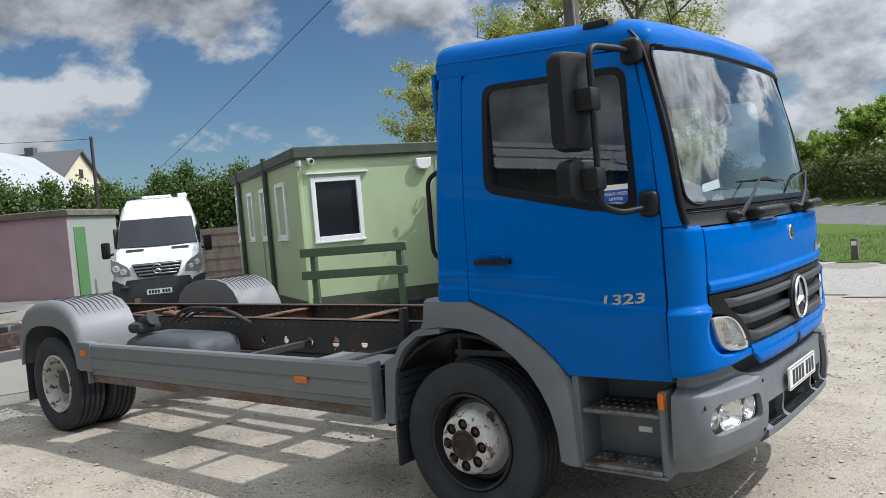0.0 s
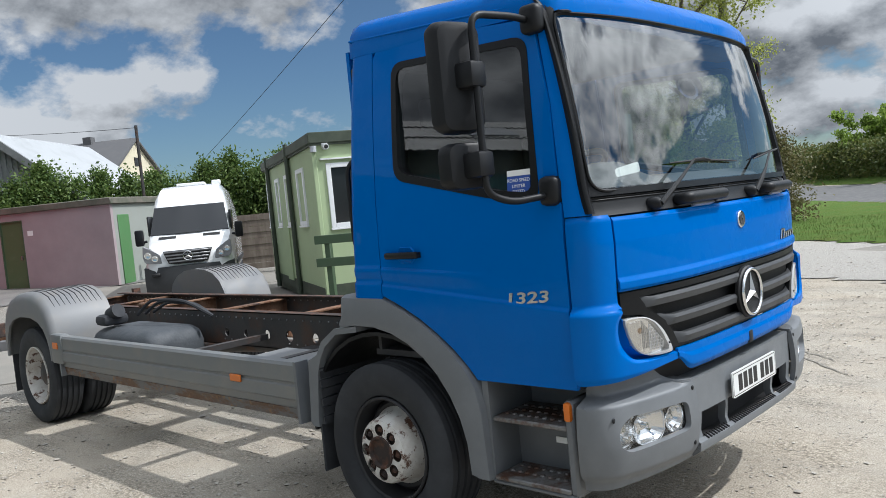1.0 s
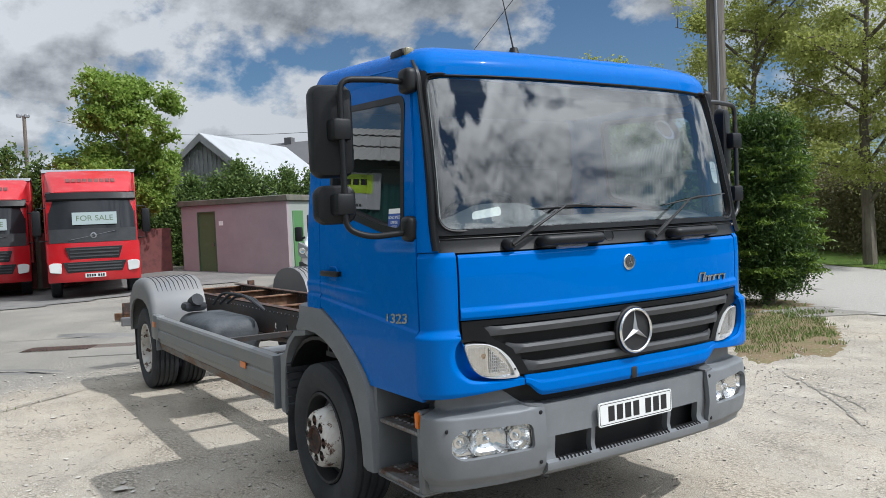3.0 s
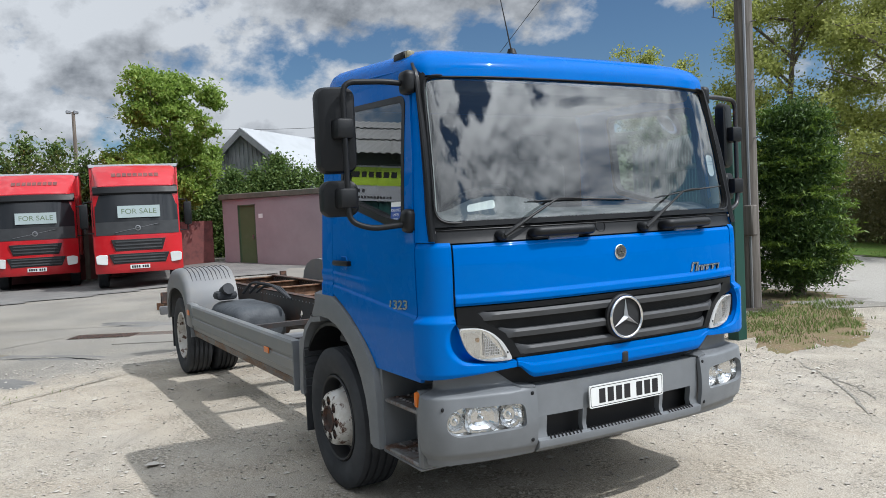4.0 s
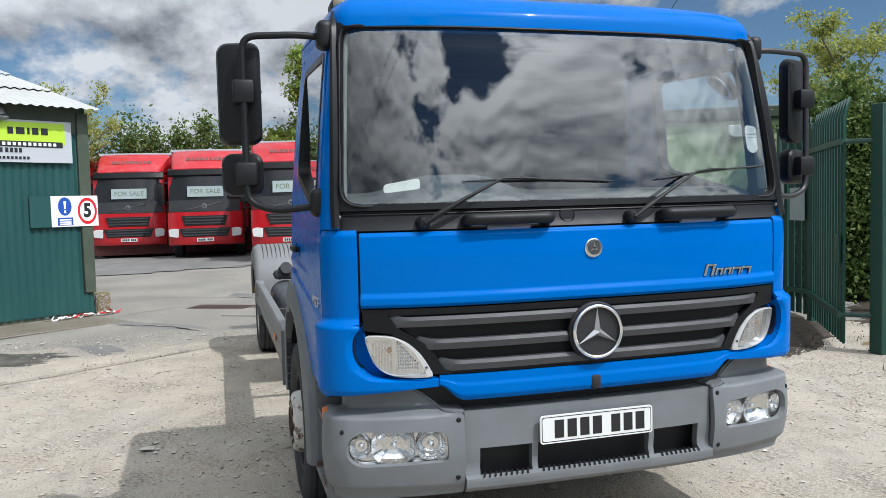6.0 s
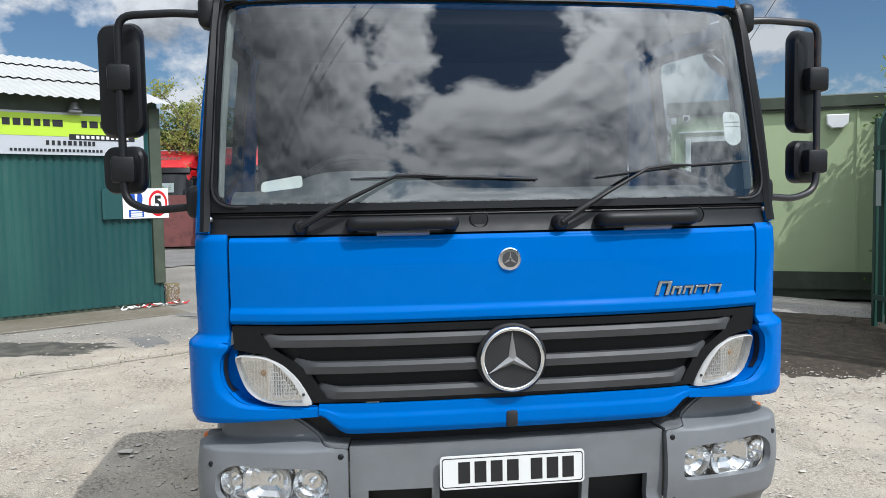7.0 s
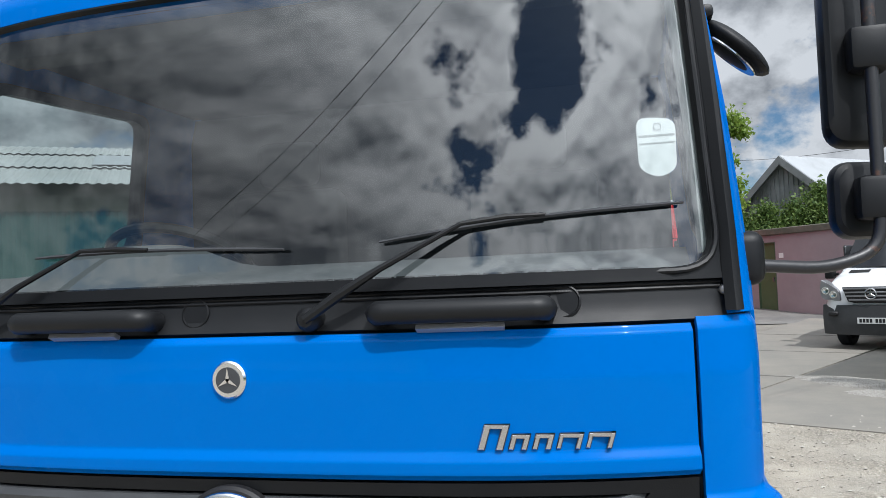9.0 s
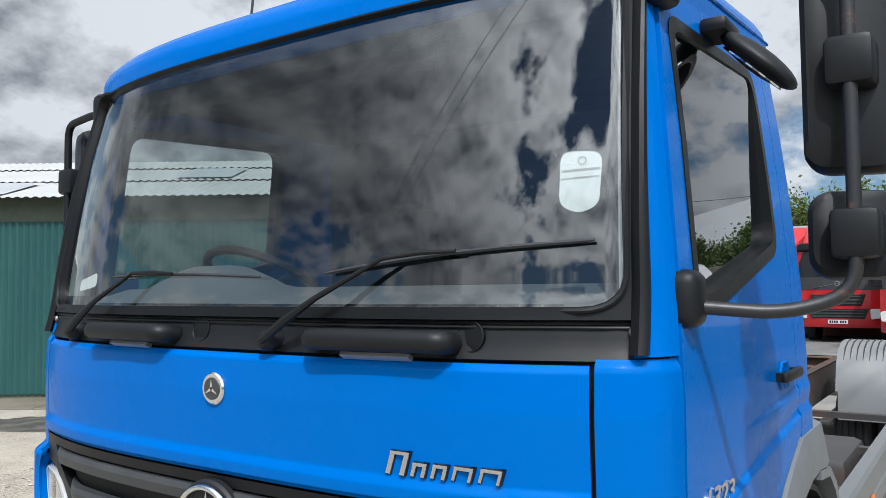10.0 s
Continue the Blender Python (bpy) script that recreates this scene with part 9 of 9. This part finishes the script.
def broadleaf(name, label, x, y, height, spread, material, n, size, seed, trunk_h=0.35, z=None, limbs=9, r0=None):
    """Trunk, limbs, twigs and small uneven clumps of leaves at the twigs' ends."""
    rng = random.Random(seed)
    z = gz(x, y) if z is None else z
    t = thing(name, label, "tree", pose(x, y, z))
    bm = B()
    r0 = r0 or height * 0.013
    top = Vector((rng.uniform(-.3, .3), rng.uniform(-.3, .3), height * 0.86))
    mid = Vector((rng.uniform(-.25, .25), rng.uniform(-.25, .25), height * 0.4))
    tube(bm, [(0, 0, -0.2), mid * 0.5, mid, (mid + top) / 2, top], [r0 * 1.3, r0, r0 * 0.75, r0 * 0.45, r0 * 0.15], 8)
    blobs = []
    for i in range(limbs):
        f = lerp(trunk_h, 0.84, (i + rng.random() * 0.6) / limbs)
        base = mid * (f / 0.4) if f < 0.4 else lerp(mid, top, (f - 0.4) / 0.46)
        a = i * 2.4 + rng.uniform(-.5, .5)
        reach = spread * (1.05 - 0.5 * abs(f - 0.5) * 2) * rng.uniform(0.6, 1.0)
        tip = base + Vector((math.cos(a) * reach, math.sin(a) * reach, height * rng.uniform(0.02, 0.24)))
        bend = (base + tip) / 2 + Vector((rng.uniform(-.2, .2), rng.uniform(-.2, .2), rng.uniform(-0.02, 0.05) * height))
        tube(bm, [base, bend, tip], [r0 * 0.4, r0 * 0.25, r0 * 0.07], 6)
        for k in range(8):
            w = rng.uniform(0.25, 1.0)
            o = lerp(base, bend, w * 2) if w < 0.5 else lerp(bend, tip, w * 2 - 1)
            q = o + Vector((rng.uniform(-1, 1), rng.uniform(-1, 1), rng.uniform(-0.3, 1.0))) * spread * 0.26
            tube(bm, [o, (o + q) / 2 + Vector((0, 0, 0.05)), q], [r0 * 0.13, r0 * 0.08, r0 * 0.03], 4)
            rr = spread * rng.uniform(0.1, 0.22)
            blobs.append((q.x, q.y, q.z, rr, rr, rr * rng.uniform(0.6, 1.0)))
            rr *= 0.6
            q = lerp(o, q, 0.55)
            blobs.append((q.x, q.y, q.z, rr, rr, rr))
    for k in range(7):
        q = top + Vector((rng.uniform(-1, 1), rng.uniform(-1, 1), rng.uniform(-1.2, 0.7))) * spread * 0.25
        tube(bm, [top * 0.93, q], [r0 * 0.12, r0 * 0.04], 4)
        rr = spread * rng.uniform(0.09, 0.17)
        blobs.append((q.x, q.y, q.z, rr, rr, rr))
    part("trunk", bm, "bark", t, "brown bark trunk and limbs")
    leaves("crown", blobs, n, size, material, t, seed=seed)
    return t


def hedge_run(name, label, pts, width, height, n, size, material, seed, ragged=0.25, category="hedge", base=0.0):
    """A hedge along a line: stems inside, leaves over overlapping clumps with an uneven top."""
    rng = random.Random(seed)
    t = thing(name, label, category)
    blobs = []
    bm = B()
    for a, b in zip(pts, pts[1:]):
        a, b = Vector((*a, 0)), Vector((*b, 0))
        m = max(2, int((b - a).length / (width * 0.55)))
        for i in range(m):
            p = lerp(a, b, (i + 0.5) / m)
            h = height * (1 + rng.uniform(-ragged, ragged) * 0.5)
            g = gz(p.x, p.y) + base
            tube(bm, [(p.x, p.y, g - 0.1), (p.x + rng.uniform(-.2, .2), p.y, g + h * 0.7)], [0.05, 0.02], 5)
            for lev in range(3):
                zc = g + h * (0.18 + 0.3 * lev)
                blobs.append((p.x + rng.uniform(-.15, .15), p.y + rng.uniform(-.15, .15), zc, width * 0.55, width * 0.55, h * 0.26))
            if rng.random() < ragged * 2:
                blobs.append((p.x, p.y, g + h * 0.98, width * 0.25, width * 0.25, h * rng.uniform(0.08, 0.2)))
    tagged(part("stems", bm, "bark", t), kind="stuff")
    leaves("foliage", blobs, n, size, material, t, seed=seed)
    return t


hedge_run("conifer_screen", "tall dark green conifer hedge behind the yard", [(-28.5, -16), (-28, -8), (-27.5, -1.4), (-27.3, 2.6)], 1.7, 4.7, 110000, 0.075, "leaf_dark", 11, 0.28)
hedge_run("conifer_screen", "dark green overgrown conifer hedge behind the hut", [(-27.0, 1.6), (-27.3, 5.0), (-26.0, 9.5), (-23.4, 13.5), (-20, 17)], 1.6, 3.45, 190000, 0.068, "leaf_dark", 12, 0.2)
broadleaf("broadleaf_tree", "bright green spring tree behind the red lorries", -25.0, 2.7, 7.0, 2.35, "leaf_bright", 42000, 0.075, 21, 0.24, limbs=16)
broadleaf("broadleaf_tree", "tall spring tree with sparse yellow green leaves", -7.4, 18.2, 10.0, 3.3, "leaf_pale", 52000, 0.048, 22, 0.16, limbs=20, r0=0.15)
broadleaf("broadleaf_tree", "tall spring tree with fresh green leaves", -9.9, 16.6, 9.0, 2.8, "leaf_pale", 40000, 0.048, 23, 0.16, limbs=18, r0=0.13)
broadleaf("broadleaf_tree", "thin budding tree behind the cabin", -11.5, 12.9, 5.9, 1.8, "leaf_pale", 16000, 0.042, 24, 0.3, limbs=12)
broadleaf("broadleaf_tree", "thin budding tree rising over the hedge", -27.0, -6.4, 6.1, 1.9, "leaf_pale", 5000, 0.055, 27, 0.3, limbs=12)
hedge_run("roadside_hedge", "brownish clipped hedge beside the drive", [(-5.6, 21.2), (-9, 22.6), (-14, 25)], 2.0, 2.9, 70000, 0.05, "leaf_brown", 31, 0.2)
hedge_run("field_hedge", "dense green field hedge across the road", [(-40, 92), (-12.0, 55), (3.0, 35), (18, 15), (32, -4)], 2.4, 2.6, 130000, 0.12, "leaf_hedge", 32, 0.08)
broadleaf("hedgerow_tree", "bushy hawthorn rising from the roadside hedge", -7.2, 51.2, 5.9, 2.8, "leaf_bright", 15000, 0.12, 25, 0.2, limbs=14)
broadleaf("hedgerow_tree", "bushy hawthorn rising from the roadside hedge", -13.0, 58.7, 4.3, 2.6, "leaf_bright", 13000, 0.12, 26, 0.2, limbs=14)


def yew():
    t = thing("yew_tree", "dark green columnar yew beside the pole", "tree", pose(-4.2, 9.15, 0))
    bm = B()
    tube(bm, [(0, 0, -0.1), (0.05, 0, 1.0), (0, 0.05, 2.8)], [0.11, 0.09, 0.03], 8)
    rng = random.Random(5)
    blobs = []
    for i in range(80):
        z = rng.uniform(0.4, 3.1)
        a = rng.uniform(0, 6.28)
        rad = 0.56 * (1 - 0.55 * max(0, z - 1.6) / 1.9) * (0.75 + 0.25 * min(1, z / 0.8))
        x, y = math.cos(a) * rad * 0.72, math.sin(a) * rad * 0.72
        tube(bm, [(0, 0, z - 0.2), (x, y, z)], [0.03, 0.012], 5)
        blobs.append((x, y, z, 0.42, 0.42, 0.33))
    tips = []
    for i in range(150):
        z = rng.uniform(0.45, 3.3)
        a = rng.uniform(0, 6.28)
        rad = 0.72 * (1 - 0.5 * max(0, z - 1.6) / 1.9) * rng.uniform(0.85, 1.15)
        tips.append((math.cos(a) * rad, math.sin(a) * rad, z, 0.22, 0.22, 0.05))
    part("trunk", bm, "bark", t)
    leaves("spray_foliage", tips, 13000, 0.045, "leaf_spray", t, "brighter fresh sprays", seed=9, aspect=0.28)
    leaves("foliage", blobs, 60000, 0.042, "leaf_yew", t, seed=6, up=0.35, aspect=0.3)


yew()
hedge_run("conifer_hedge", "overgrown green conifer hedge between the gate and the cabin", [(-4.95, 8.5), (-5.2, 7.8), (-5.5, 7.0)], 0.95, 3.25, 50000, 0.045, "leaf_dark", 14, 0.25)
